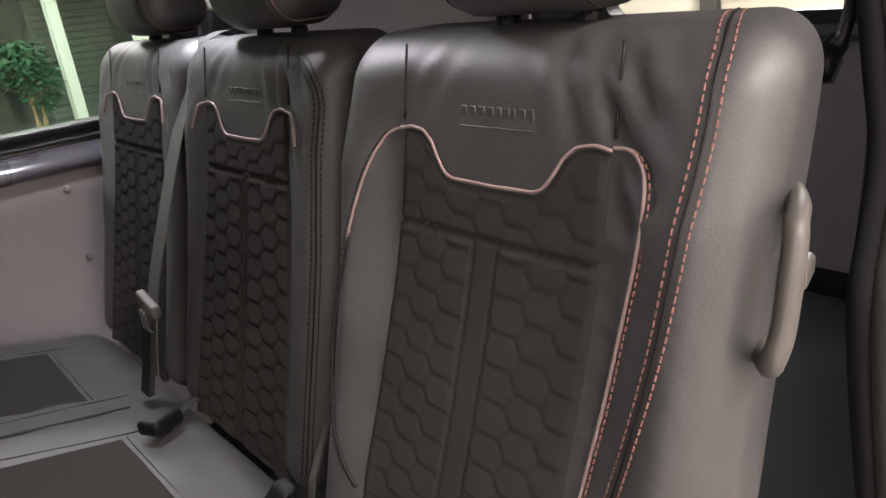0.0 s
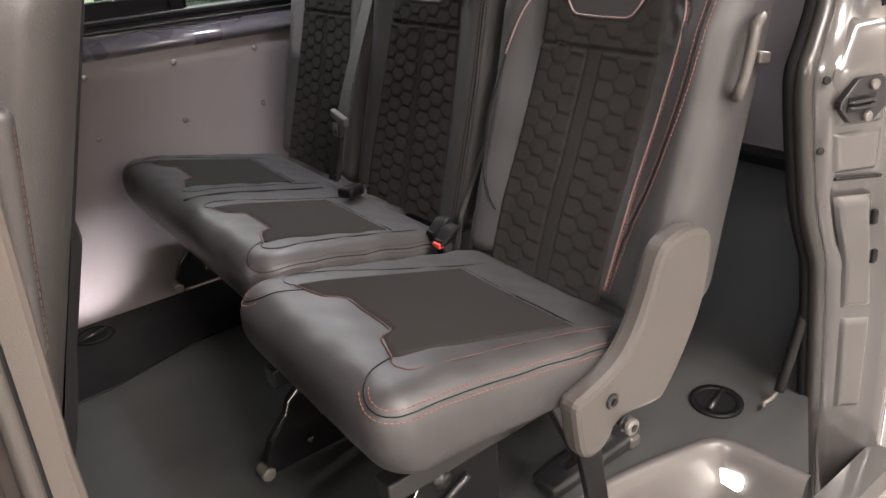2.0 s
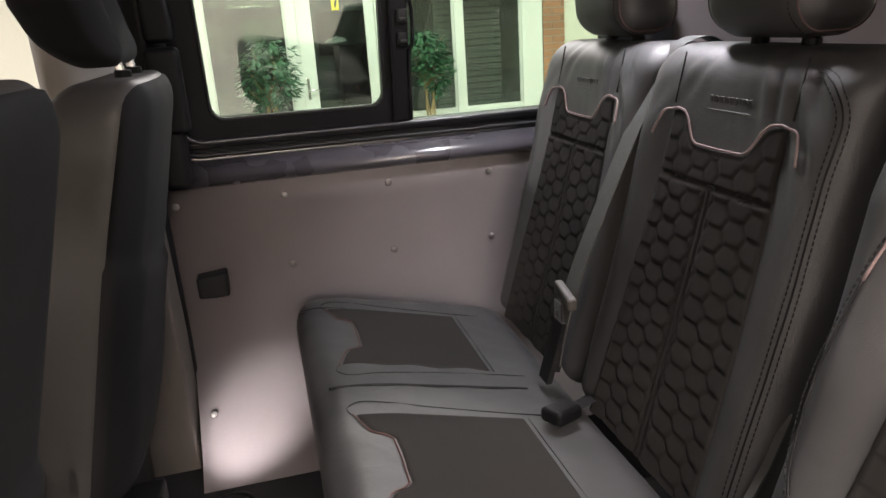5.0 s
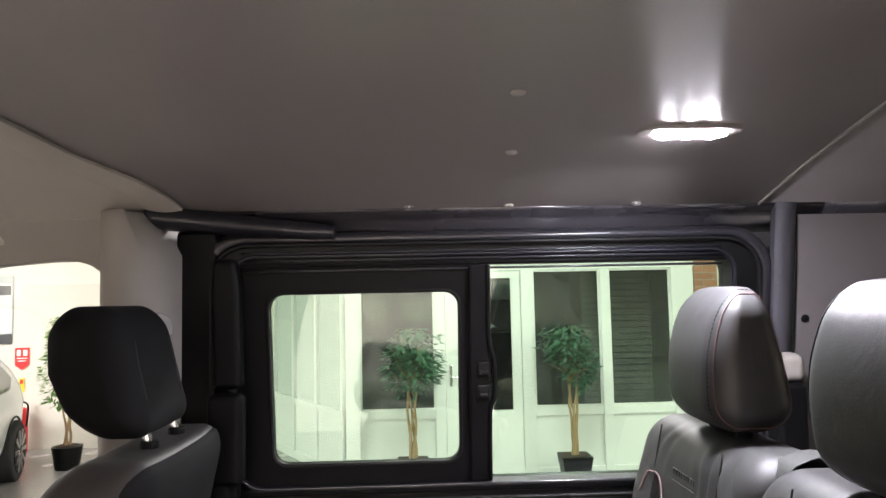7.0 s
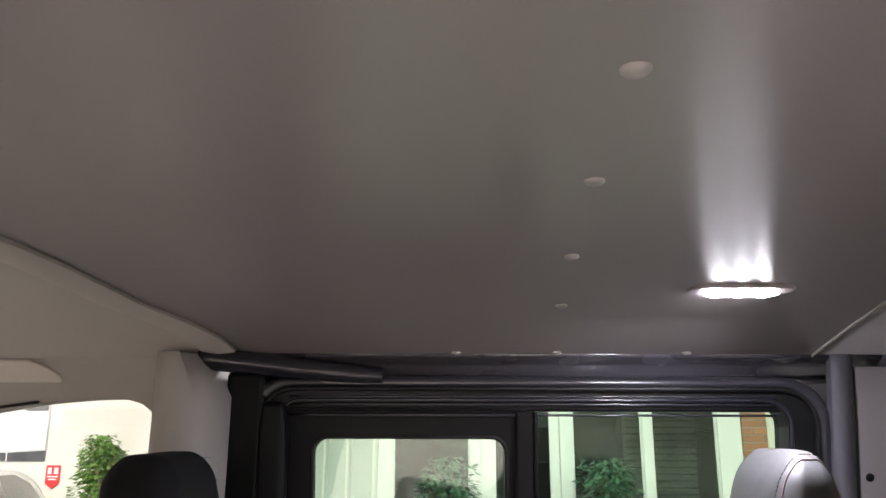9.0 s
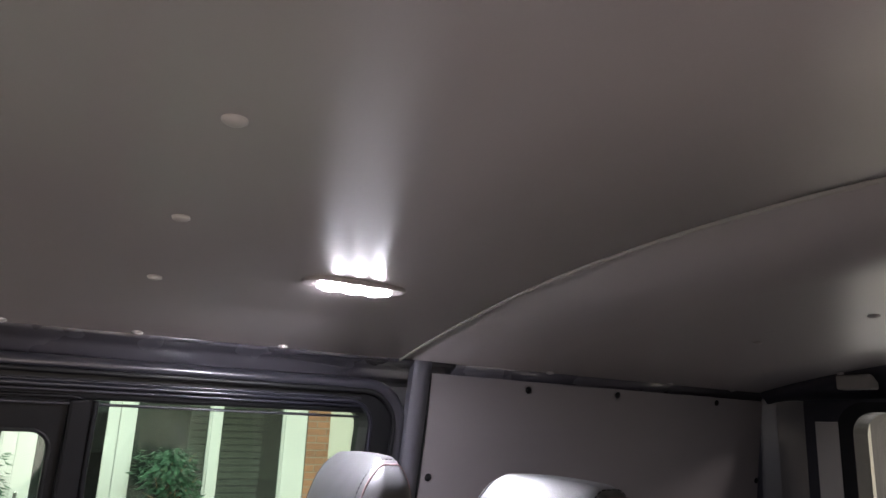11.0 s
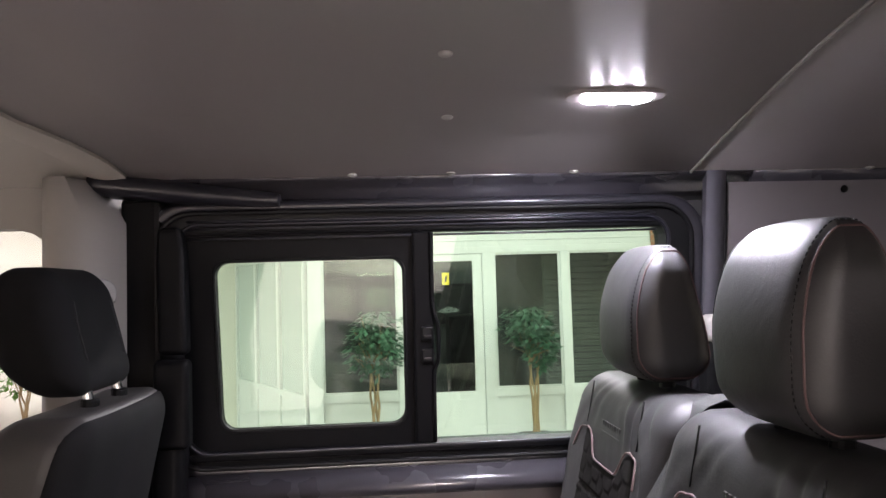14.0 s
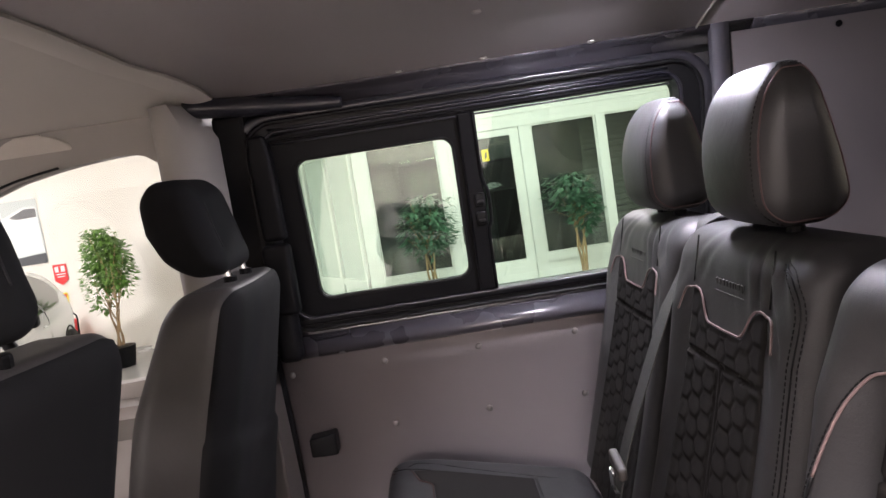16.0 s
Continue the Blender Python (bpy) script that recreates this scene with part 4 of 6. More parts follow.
def back_shape(p, cy, half, dx, thick, creases=0.0, taper=0.0):
    """From the plain padded block to the leaning backrest with bolsters and sewing creases."""
    z = p.z + (Z_LOW + Z_TOP) / 2
    d = (p.x + thick / 2) / thick
    front = back_front(p.y, z, half, dx)
    flat = BACK_X + dx + (z - BACK_Z) * LEAN_X
    x = flat + (front - flat) * max(0.0, 1 - d / 0.6) + p.x + thick / 2
    if creases and d < 0.5:
        for y0, z0, w, turn, fine in ((-0.165, 1.462, 0.060, -0.75, 150), (-0.185, 1.405, 0.050, -0.45, 170), (-0.095, 1.475, 0.045, -0.35, 160), (0.19, 1.42, 0.05, 0.7, 150), (0.10, 1.49, 0.04, 0.5, 170)):
            g = math.exp(-((p.y - y0) ** 2 + (z - z0) ** 2) / (w * w))
            g *= min(1.0, max(0.0, (0.198 - abs(p.y)) / 0.03)) * (1.0 if p.y < 0 else 0.45)
            x += creases * g * math.sin((p.y * math.cos(turn) + z * math.sin(turn)) * fine + 3 * noise.noise(Vector((p.y * 9, z * 9, 1.7 + cy))))
        if thick > 0.15 and -0.18 < p.y < -0.10 and 1.0 < z < 1.41:
            x += 0.0022 * math.sin(z * 170 + 2.5 * noise.noise(Vector((0.3, z * 14, 0.9)))) * max(0.0, 1 - abs(p.y + 0.146) / 0.026)
        x += 0.0010 * noise.noise(Vector((p.y * 14, z * 14, 3.1 + cy)))
    y = p.y + 0.0015 * noise.noise(Vector((d * 5, z * 11, cy * 7))) * (abs(p.y) > half - 0.03)
    y *= 1 - taper * max(0.0, d - 0.25) ** 1.2
    return (x, cy + y, z)


def build_back(parent, cy, half, dx, thick, taper=0.0, name="backrest"):
    h = (Z_TOP - Z_LOW) / 2
    return part(name, rbox(thick / 2, half, h, BR, 8, 44, 52, 6, lambda p: back_shape(p, cy, half, dx, thick, 0.0050, taper)), LEATHER, parent, smooth=True)


def insert_top(dy, w):
    """Top edge of the quilted panel: two horns and a dipped yoke between them."""
    a = abs(dy)
    rows = [(0, 1.380), (w * 0.40, 1.381), (w * 0.48, 1.385), (w * 0.56, 1.398), (w * 0.64, 1.415), (w * 0.74, 1.425), (w * 0.88, 1.428), (w, 1.425)]
    return lerp_table(rows, a)


def hex_pad(y, z, px=0.0405, pz=0.0350):
    """Height of hexagon quilting: 0 in the sewn lines; each pad swells towards its lower edge; every other column is set half a step lower."""
    best = second = 9.0
    drop = 0.0
    c0 = round(y / px)
    for c in (c0 - 1, c0, c0 + 1):
        off = 0.5 * pz if c % 2 else 0.0
        r0 = round((z - off) / pz)
        for k in (r0 - 1, r0, r0 + 1):
            d = math.hypot((y - c * px) * 0.80, z - off - k * pz)
            if d < best:
                best, second, drop = d, best, (off + k * pz - z) / pz
            elif d < second:
                second = d
    t = min(1.0, (second - best) / 0.010)
    return (0.12 + 0.88 * t * (2 - t)) * (0.34 + 0.66 * min(1.0, max(0.0, 0.5 + drop)) ** 0.8)


def build_insert(parent, cy, half, dx, w, seed, centre_seam):
    """Quilted suede panel with a plain band at its top."""
    bm = bmesh.new()
    zb = 0.90
    ny, nz = 84, 170
    rows = []
    for i in range(ny + 1):
        dy = -w + 2 * w * i / ny
        top = insert_top(dy, w)
        col = []
        for j in range(nz + 1):
            z = zb + (top - zb) * j / nz
            edge = min(w - abs(dy), top - z)
            lift = 0.004 * min(1.0, edge / 0.010)
            pad = hex_pad(abs(dy) - (0.038 if not centre_seam else 0.033), z)
            lift += (0.0031 if z < 1.325 else 0.0024) * (pad - 0.35) * min(1.0, edge / 0.010)
            if abs(z - 1.327) < 0.004:
                lift -= 0.0035
            strip = 0.017 if not centre_seam else 0.009
            if abs(dy) < strip and z < 1.325:
                lift = 0.0035 if abs(dy) < strip - 0.003 else 0.0012
            if edge < 1e-6:
                lift = -0.006
            wy = dy * lerp_table(SPREAD, z) if centre_seam else dy * lerp_table(SINGLE_SPREAD, z) + 0.075 * min(0.34, max(0.0, 1.36 - z))
            col.append(bm.verts.new((back_front(wy, z, half, dx) - lift, cy + wy, z)))
        rows.append(col)
    for a, b in zip(rows, rows[1:]):
        for j in range(nz):
            bm.faces.new((a[j], a[j + 1], b[j + 1], b[j]))
    return part("quilted_panel", bm, SUEDE, parent, "charcoal suede panel quilted in hexagons", smooth=True)


def front_point(cy, half, dx, dy, z, lift=0.003):
    return (back_front(dy, z, half, dx) - lift, cy + dy, z)


def fill_loop(loop, step=0.006):
    """The same closed line with points set close together."""
    out = []
    for (x0, y0), (x1, y1) in zip(loop, loop[1:] + loop[:1]):
        n = max(1, int(math.hypot(x1 - x0, y1 - y0) / step))
        out += [(x0 + (x1 - x0) * k / n, y0 + (y1 - y0) * k / n) for k in range(n)]
    return out


def build_headrest(parent, cy, dx, z0=1.530, hw=0.113):
    hx, hz, hr_r = 0.069, 0.111, 0.045

    def shape(p):
        u = (p.z + hz) / (2 * hz)
        front = 0.354 + 0.044 * (max(0.0, u - 0.40) / 0.60) ** 2 + 0.014 * (max(0.0, 0.3 - u) / 0.3) ** 2
        rear = 0.492 - 0.048 * max(0.0, u) ** 1.4 - 0.012 * (max(0.0, 0.25 - u) / 0.25) ** 2
        bow = 0.008 * (1 - (p.y / hw) ** 2)
        narrow = 1 - 0.07 * max(0.0, 0.4 - u) / 0.4 - 0.05 * max(0.0, u - 0.6) / 0.4
        f = (p.x + hx) / (2 * hx)
        return (dx + front + (rear - front) * f - bow * (1 - 1.5 * f), cy + p.y * narrow, z0 + hz + p.z + 0.006 * (1 - (p.y / hw) ** 2) * max(0.0, p.z / hz))
    hr = part("headrest", rbox(hx, hw, hz, hr_r, 8, 12, 12, 7, shape), LEATHER, parent, smooth=True)
    for s in (-1, 1):
        c_, q_ = 0.80, 0.60
        line = [shape(Vector((u, s * (hw - hr_r + q_ * hr_r + 0.0006), v))) for u, v in fill_loop(rounded_rect(-(hx - (1 - c_) * hr_r) - 0.0006, hx - (1 - c_) * hr_r + 0.0006, -(hz - (1 - c_) * hr_r) - 0.0006, hz - (1 - c_) * hr_r + 0.0006, c_ * hr_r, 10))]
        part("piping", tube(line, 0.0013, 6, closed=True), HEAD_PIPE if s < 0 else BLACK_RUBBER, hr, "piping round the side panel", smooth=True)
        if s < 0:
            c_, q_ = 0.93, 0.37
            line = [shape(Vector((u, s * (hw - hr_r + q_ * hr_r + 0.0006), v))) for u, v in fill_loop(rounded_rect(-(hx - (1 - c_) * hr_r) - 0.0006, hx - (1 - c_) * hr_r + 0.0006, -(hz - (1 - c_) * hr_r) - 0.0006, hz - (1 - c_) * hr_r + 0.0006, c_ * hr_r, 10))]
            part("stitching", stitches(line[:len(line) * 3 // 5], 0.004, 0.003, 0.0009), BLACK_RUBBER, hr, "dark thread stitches")
    for s in (-1, 1):
        part("headrest_post", cyl((0.428 + dx, cy + s * 0.052, z0 - 0.005), (0.15, 0, 1), 0.0062, 0.08, 12), STEEL, parent)
        part("post_sleeve", cyl((0.422 + dx, cy + s * 0.052, 1.523), (0.15, 0, 1), 0.013, 0.014, 14, 0.003), BLACK_PLASTIC, parent)
    return hr


HX, HZ, CR = 0.285, 0.085, 0.058


def cushion_top(px, hx):
    """Height of the cushion's middle over its length: rising to the front, rolled over at the edge."""
    t = (px + hx) / (2 * hx)
    x = px + 0.225 - hx
    return 0.852 - 0.235 * (x - 0.07) - (0.022 * ((0.3 - t) / 0.3) ** 2 if t < 0.3 else 0.0)


def sewn_line(pts, onto, offset=0.0):
    """A line laid on a padded block; offset shifts it sideways along the surface."""
    p = [Vector(v) for v in smooth_line(pts, 10)]
    out = []
    for i, v in enumerate(p):
        q, nrm = onto(v)
        d = p[min(i + 1, len(p) - 1)] - p[max(i - 1, 0)]
        q2, nrm = onto(q + d.cross(nrm).normalized() * offset)
        out.append((q2, nrm))
    return out


def build_cushion(parent, y0, y1, front, thread, name="cushion"):
    hy, cy, rear = (y1 - y0) / 2, (y0 + y1) / 2, 0.225
    hx, mx = (rear - front) / 2, (rear + front) / 2

    def shape(p):
        t = (p.x + hx) / (2 * hx)
        under = max(0.0, -p.z / HZ)
        z = p.z + cushion_top(p.x, hx) + 0.020 * under * (t < 0.3) * ((0.3 - t) / 0.3) ** 2
        z += under * 0.095 * t - 0.012 * under
        z -= 0.005 * (1 - min(1, abs(p.y) / hy)) * (p.z > 0)
        edge = max(0.0, 1 - (hy - abs(p.y)) / 0.10)
        crease = 0.0016 * math.sin(p.x * 61 + p.y * 23) * math.sin(p.y * 47 + 1.3) * (1 - under)
        crease += 0.0022 * edge * (1 - under) * noise.noise(Vector((p.x * 26, p.y * 8, cy * 9)))
        return (mx + p.x + 0.03 * under * (1 - t), cy + p.y - 0.014 * under * math.copysign(1, p.y), z + crease)

    def onto(v):
        c = Vector((min(max(v.x, -(hx - CR)), hx - CR), min(max(v.y, -(hy - CR)), hy - CR), min(max(v.z, -(HZ - CR)), HZ - CR)))
        d = (v - c).normalized()
        return c + d * CR, d
    ob = part(name, rbox(hx, hy, HZ, CR, 30, 34, 3, 7, shape), LEATHER, parent, smooth=True)
    # welt along the outer side, round the corner and up to the middle panel, with a thread row each side
    for s in (-1, 1):
        path = [(hx * 0.78, s * hy, 0.076), (0.0, s * hy, 0.072), (-hx + CR + 0.02, s * hy, 0.066), (-hx + 0.018, s * (hy - 0.016), 0.066), (-hx + 0.004, s * (hy - 0.055), 0.074), (-hx + 0.03, s * (hy - 0.088), HZ), (-hx + 0.075, s * (hy - 0.105), HZ + 0.01), (-hx + 0.125, s * (hy - 0.118), HZ + 0.01)]
        for off, kind in ((0.0, "welt"), (0.008, "stitching"), (-0.008, "stitching")):
            line = [shape(q + nrm * 0.0008) for q, nrm in sewn_line(path, onto, off)]
            if kind == "welt":
                part("welt", tube(line, 0.0010, 6), BLACK_RUBBER, ob, "black sewn welt", smooth=True)
            else:
                cut = line[: int(len(line) * 0.70)]
                part("stitching", stitches(cut, 0.0052, 0.0030, 0.0009), thread, ob, "thread stitches")
    return hx, mx, hy, cy


def build_seat_insert(parent, frame_, cy, w, skew=0.0, x_front=-0.175, red=True):
    """Plain suede middle of the cushion; its front edge steps like the backrest's yoke."""
    hx, mx, hy, ccy = frame_
    bm = bmesh.new()
    ny, nx = 48, 44
    rows = []
    x_rear = 0.075

    def at(x, y, lift):
        px = x - mx
        z = HZ + cushion_top(px, hx)
        if px < -(hx - CR):
            e = min(1.0, (-(hx - CR) - px) / CR)
            z -= CR * (1 - math.sqrt(max(0.0, 1 - e * e)))
        d = abs(y - ccy)
        return (x, y, z - 0.005 * (1 - min(1, d / hy)) + lift)
    outline = []
    for i in range(ny + 1):
        dy = -w + 2 * w * i / ny
        a = abs(dy) / w
        front = x_front + lerp_table([(0, 0.0), (0.42, -0.002), (0.50, -0.012), (0.56, -0.030), (0.66, -0.036), (1.0, -0.052)], a)
        col = []
        for j in range(nx + 1):
            x = x_rear + (front - x_rear) * j / nx
            edge = min(w - abs(dy), x_rear - x, x - front)
            lift = 0.0030 * min(1, edge / 0.008) if edge > 1e-6 else -0.005
            yy = cy + dy + skew * (x_rear - x)
            col.append(bm.verts.new(at(x, yy, lift)))
        outline.append(at(front, cy + dy + skew * (x_rear - front), 0.0015))
        rows.append(col)
    for a, b in zip(rows, rows[1:]):
        for j in range(nx):
            bm.faces.new((a[j], b[j], b[j + 1], a[j + 1]))
    part("seat_panel", bm, SUEDE, parent, "charcoal suede middle of the cushion", smooth=True)
    part("piping", tube(outline, 0.0013, 6), DARK_THREAD, parent, "dusty pink piping", smooth=True)
    for s in (-1, 1):
        pts = [(x_rear + 0.06, s * (w + 0.012)), (x_rear - 0.03, s * (w + 0.014)), (-0.08, s * (w + 0.024)), (-0.15, s * (w + 0.034)), (x_front - 0.035, s * (w + 0.040)), (x_front - 0.058, s * (w + 0.022)), (x_front - 0.055, s * w)]
        ln = [at(p.x, cy + p.y + skew * (x_rear - p.x), 0.0006) for p in smooth_line([(u, v, 0) for u, v in pts], 8)]
        part("seam", tube(ln, 0.0010, 6), DARK_THREAD if s < 0 and red else BLACK_RUBBER, parent, "sewn seam of the cushion", smooth=True)
    part("seam", tube([at(x_rear + 0.004, cy - w + 2 * w * k / 10, 0.0006) for k in range(11)], 0.0010, 6), BLACK_RUBBER, parent, "sewn seam of the cushion", smooth=True)


def back_trim(parent, cy, half, dx, w, centre):
    """Piping, sewn lines and the stamped mark of one backrest place."""
    n = 60
    edge = [front_point(cy, half, dx, -w + 2 * w * i / n, insert_top(-w + 2 * w * i / n, w) + 0.001, 0.004) for i in range(n + 1)]
    part("piping", tube(edge, 0.0018, 6), PIPE_PINK, parent, "dusty pink piping", smooth=True)
    for s in (-1, 1):
        if centre:
            pts = [front_point(cy, half, dx, s * w, 1.426), front_point(cy, half, dx, s * (w + 0.020), 1.420), front_point(cy, half, dx, s * (w + 0.034), 1.385)]
            part("piping", tube(smooth_line(pts, 8), 0.0018, 6), PIPE_PINK, parent, "dusty pink piping", smooth=True)
        else:
            pts = [front_point(cy, half, dx, s * u, z, 0.002) for u, z in (((w, 1.428), (0.155, 1.427), (0.169, 1.414), (0.174, 1.392), (0.172, 1.35), (0.161, 1.28), (0.152, 1.21), (0.140, 1.125), (0.134, 1.04), (0.128, 0.93)) if s < 0 else ((w, 1.427), (0.163, 1.415), (0.185, 1.376), (0.206, 1.31), (0.220, 1.24), (0.227, 1.185), (0.225, 1.13), (0.215, 1.075), (0.194, 1.03), (0.174, 1.0)))]
            ln = smooth_line(pts, 8)
            part("piping", tube(ln if s < 0 else ln[:26], 0.0019, 6), PIPE_PINK, parent, "dusty pink piping", smooth=True)
            part("stitching", stitches([(p.x - 0.001, p.y + s * 0.005, p.z) for p in ln], 0.005, 0.003, 0.0010), THREAD if s < 0 else BLACK_RUBBER, parent, "thread stitches")
            if s > 0:
                part("welt", tube(ln[25:], 0.0017, 6), BLACK_RUBBER, parent, "black sewn welt", smooth=True)
        part("seam", tube([front_point(cy, half, dx, s * w, 1.435 + 0.076 * k / 6, 0.0003) for k in range(7)], 0.0015, 6), BLACK_RUBBER, parent, smooth=True)
    # stamped mark: nine upright bars of uneven width and an underline
    mark = bmesh.new()
    at_y = 0.047
    for bar in (0.0075, 0.0075, 0.0085, 0.0075, 0.0065, 0.0060, 0.0030, 0.0080, 0.0060):
        p = front_point(cy, half, dx, at_y - bar / 2, 1.447, 0.0)
        join_bm(mark, box(p[0] - 0.0007, p[0] + 0.002, p[1] - bar / 2, p[1] + bar / 2, 1.441, 1.453, 0.0006, 1))
        at_y -= bar + 0.0042
    p = front_point(cy, half, dx, 0.0, 1.434, 0.0)
    join_bm(mark, box(p[0] - 0.0006, p[0] + 0.002, cy - 0.048, cy + 0.048, 1.4330, 1.4345, 0.0005, 1))
    part("stamped_mark", mark, LEATHER, parent, "stamped row of bars with an underline")


SINGLE_C, SINGLE_H, SINGLE_T = -1.400, 0.260, 0.158
single = thing("single_seat", "black leather single seat with charcoal suede and red stitching", "seat", "second-row seats", at=(0, 0, 0))
build_back(single, SINGLE_C, SINGLE_H, 0.0, SINGLE_T, 0.14)
build_insert(single, SINGLE_C, SINGLE_H, 0.0, 0.136, 0.0, False)
back_trim(single, SINGLE_C, SINGLE_H, 0.0, 0.136, False)
build_headrest(single, SINGLE_C, 0.0)
cush = build_cushion(single, -1.645, -1.150, -0.345, THREAD)
build_seat_insert(single, cush, -1.432, 0.152, 0.13, -0.205)

double = thing("double_seat", "black leather double bench seat with charcoal suede and red stitching", "seat", "second-row seats", at=(0, 0, 0))
D0, D1 = -1.105, -0.165
for cy in (-0.865, -0.405):
    build_back(double, cy, 0.236, 0.012, 0.14)
    build_insert(double, cy, 0.236, 0.012, 0.132, 0.013, True)
    back_trim(double, cy, 0.236, 0.012, 0.132, True)
    build_headrest(double, cy, 0.012)
cush = build_cushion(double, D0, D1, -0.275, DARK_THREAD)
for cy in (-0.888, -0.428):
    build_seat_insert(double, cush, cy, 0.140, 0.05, -0.160, False)
part("seam", tube([(x, -0.637, HZ + cushion_top(x - cush[1], cush[0]) - 0.004) for x in [0.12 - 0.36 * k / 20 for k in range(21)]], 0.003, 6), BLACK_RUBBER, double, "sewn seam between the two places", smooth=True)

def cut_corners(poly, times=2):
    """A closed outline with its corners worn round."""
    for _ in range(times):
        poly = [q for a, b in zip(poly, poly[1:] + poly[:1]) for q in ((a[0] * 0.75 + b[0] * 0.25, a[1] * 0.75 + b[1] * 0.25), (a[0] * 0.25 + b[0] * 0.75, a[1] * 0.25 + b[1] * 0.75))]
    return poly


# outer trim of the single seat: moulded bracket, bolts, grab bar
HINGE = [(0.290, 1.040), (0.277, 1.076), (0.24, 1.095), (0.200, 1.098), (0.165, 1.090), (0.146, 1.068), (0.127, 1.010), (0.102, 0.955), (0.064, 0.914), (0.0, 0.894), (-0.038, 0.888), (-0.032, 0.84), (-0.020, 0.775), (0.012, 0.760), (0.045, 0.772), (0.066, 0.812), (0.168, 0.788), (0.190, 0.798), (0.236, 0.86), (0.278, 0.945)]
bracket = part("hinge_cover", prism(cut_corners(HINGE), "y", -1.684, -1.644, 0.011), GREY_PLASTIC, single, "moulded taupe plastic hinge cover")
part("cover_bolt", cyl((0.045, -1.686, 0.858), (0, -1, 0), 0.0135, 0.006, 16, 0.002), DARK_STEEL, bracket)
part("bolt_recess", cyl((0.045, -1.690, 0.858), (0, -1, 0), 0.006, 0.004, 6), BLACK_RUBBER, bracket)
part("pivot_sleeve", cyl((0.080, -1.680, 0.796), (0, -1, 0), 0.010, 0.03, 18, 0.002), DARK_STEEL, single)
part("pivot_bolt", cyl((0.080, -1.698, 0.796), (0, -1, 0), 0.0145, 0.011, 18, 0.003), BOLT_GREY, single, "dull steel pivot bolt")
part("pivot_washer", cyl((0.080, -1.686, 0.796), (0, -1, 0), 0.0155, 0.004, 18, 0.001), DARK_STEEL, single)
part("pivot_socket", cyl((0.080, -1.7040, 0.796), (0, -1, 0), 0.007, 0.003, 6), BLACK_RUBBER, single)
part("hinge_foot", prism([(-0.01, 0.78), (0.04, 0.78), (0.075, 0.60), (0.03, 0.60)], "y", -1.668, -1.655, 0.003), BLACK_PLASTIC, single)
part("grab_bar", tube(smooth_line([(0.445, -1.622, 1.386), (0.385, -1.662, 1.388), (0.346, -1.678, 1.385), (0.334, -1.683, 1.368), (0.319, -1.685, 1.315), (0.312, -1.682, 1.292), (0.326, -1.672, 1.280), (0.380, -1.635, 1.277)], 6), 0.0088, 10), GREY_PLASTIC, single, "grey plastic pull bar", smooth=True)
part("tilt_lever", rbox(0.032, 0.008, 0.010, 0.005, 3, 2, 2, 3, lambda p: (p.x + 0.400, p.y - 1.662 + p.x * 0.3, p.z + 1.326 - p.x * 0.2)), GREY_PLASTIC, single, smooth=True)


def edge_lines(parent, cy, half, dx, thick, side, thread=THREAD, swell=False):
    """Welt and two thread rows down the front edge and over the top corner of a backrest."""
    h = (Z_TOP - Z_LOW) / 2
    xf = -thick / 2 + BR * (1 - math.cos(radians(28)))
    ye, ze, rc = half - BR * (1 - math.sin(radians(28))), h - BR * (1 - math.sin(radians(28))), 0.065

    def onto(v):
        c = Vector((min(max(v.x, -(thick / 2 - BR)), thick / 2 - BR), min(max(v.y, -(half - BR)), half - BR), min(max(v.z, -(h - BR)), h - BR)))
        d = (v - c).normalized()
        return c + d * BR, d
    mid = (Z_LOW + Z_TOP) / 2
    if swell:
        path = [(-thick / 2, side * dy, z - mid) for dy, z in ((0.130, 0.93), (0.139, 1.0), (0.152, 1.065), (0.168, 1.115), (0.187, 1.19), (0.203, 1.275), (0.211, 1.34), (0.216, 1.40), (0.218, 1.445), (0.217, 1.475))]
        path += [(-thick / 2 + 0.012, side * 0.212, h - 0.014), (-thick / 2 + 0.035, side * 0.203, h), (-thick / 2 + 0.065, side * 0.193, h + 0.005), (-thick / 2 + 0.10, side * 0.185, h + 0.01)]
    else:
        path = [(xf, side * ye, -h + 0.05 + (ze - rc + h - 0.05) * k / 12) for k in range(13)]
        path += [(xf, side * (ye - rc + rc * math.cos(radians(10 * k))), ze - rc + rc * math.sin(radians(10 * k))) for k in range(1, 10)]
    for off, kind in ((0.0, "welt"), (0.0068, "stitching"), (-0.0068, "stitching")):
        line = [back_shape(q + nrm * 0.0008, cy, half, dx, thick, 0.0050, 0.14 if swell else 0.0) for q, nrm in sewn_line(path, onto, off)]
        if kind == "welt":
            part("welt", tube(line, 0.0012, 6), BLACK_RUBBER, parent, "black sewn welt", smooth=True)
        else:
            part("stitching", stitches(line, 0.0052, 0.0030, 0.0009), thread, parent, "thread stitches")


edge_lines(single, SINGLE_C, SINGLE_H, 0.0, SINGLE_T, -1, THREAD, True)
edge_lines(double, -0.865, 0.236, 0.012, 0.14, -1, BLACK_RUBBER)
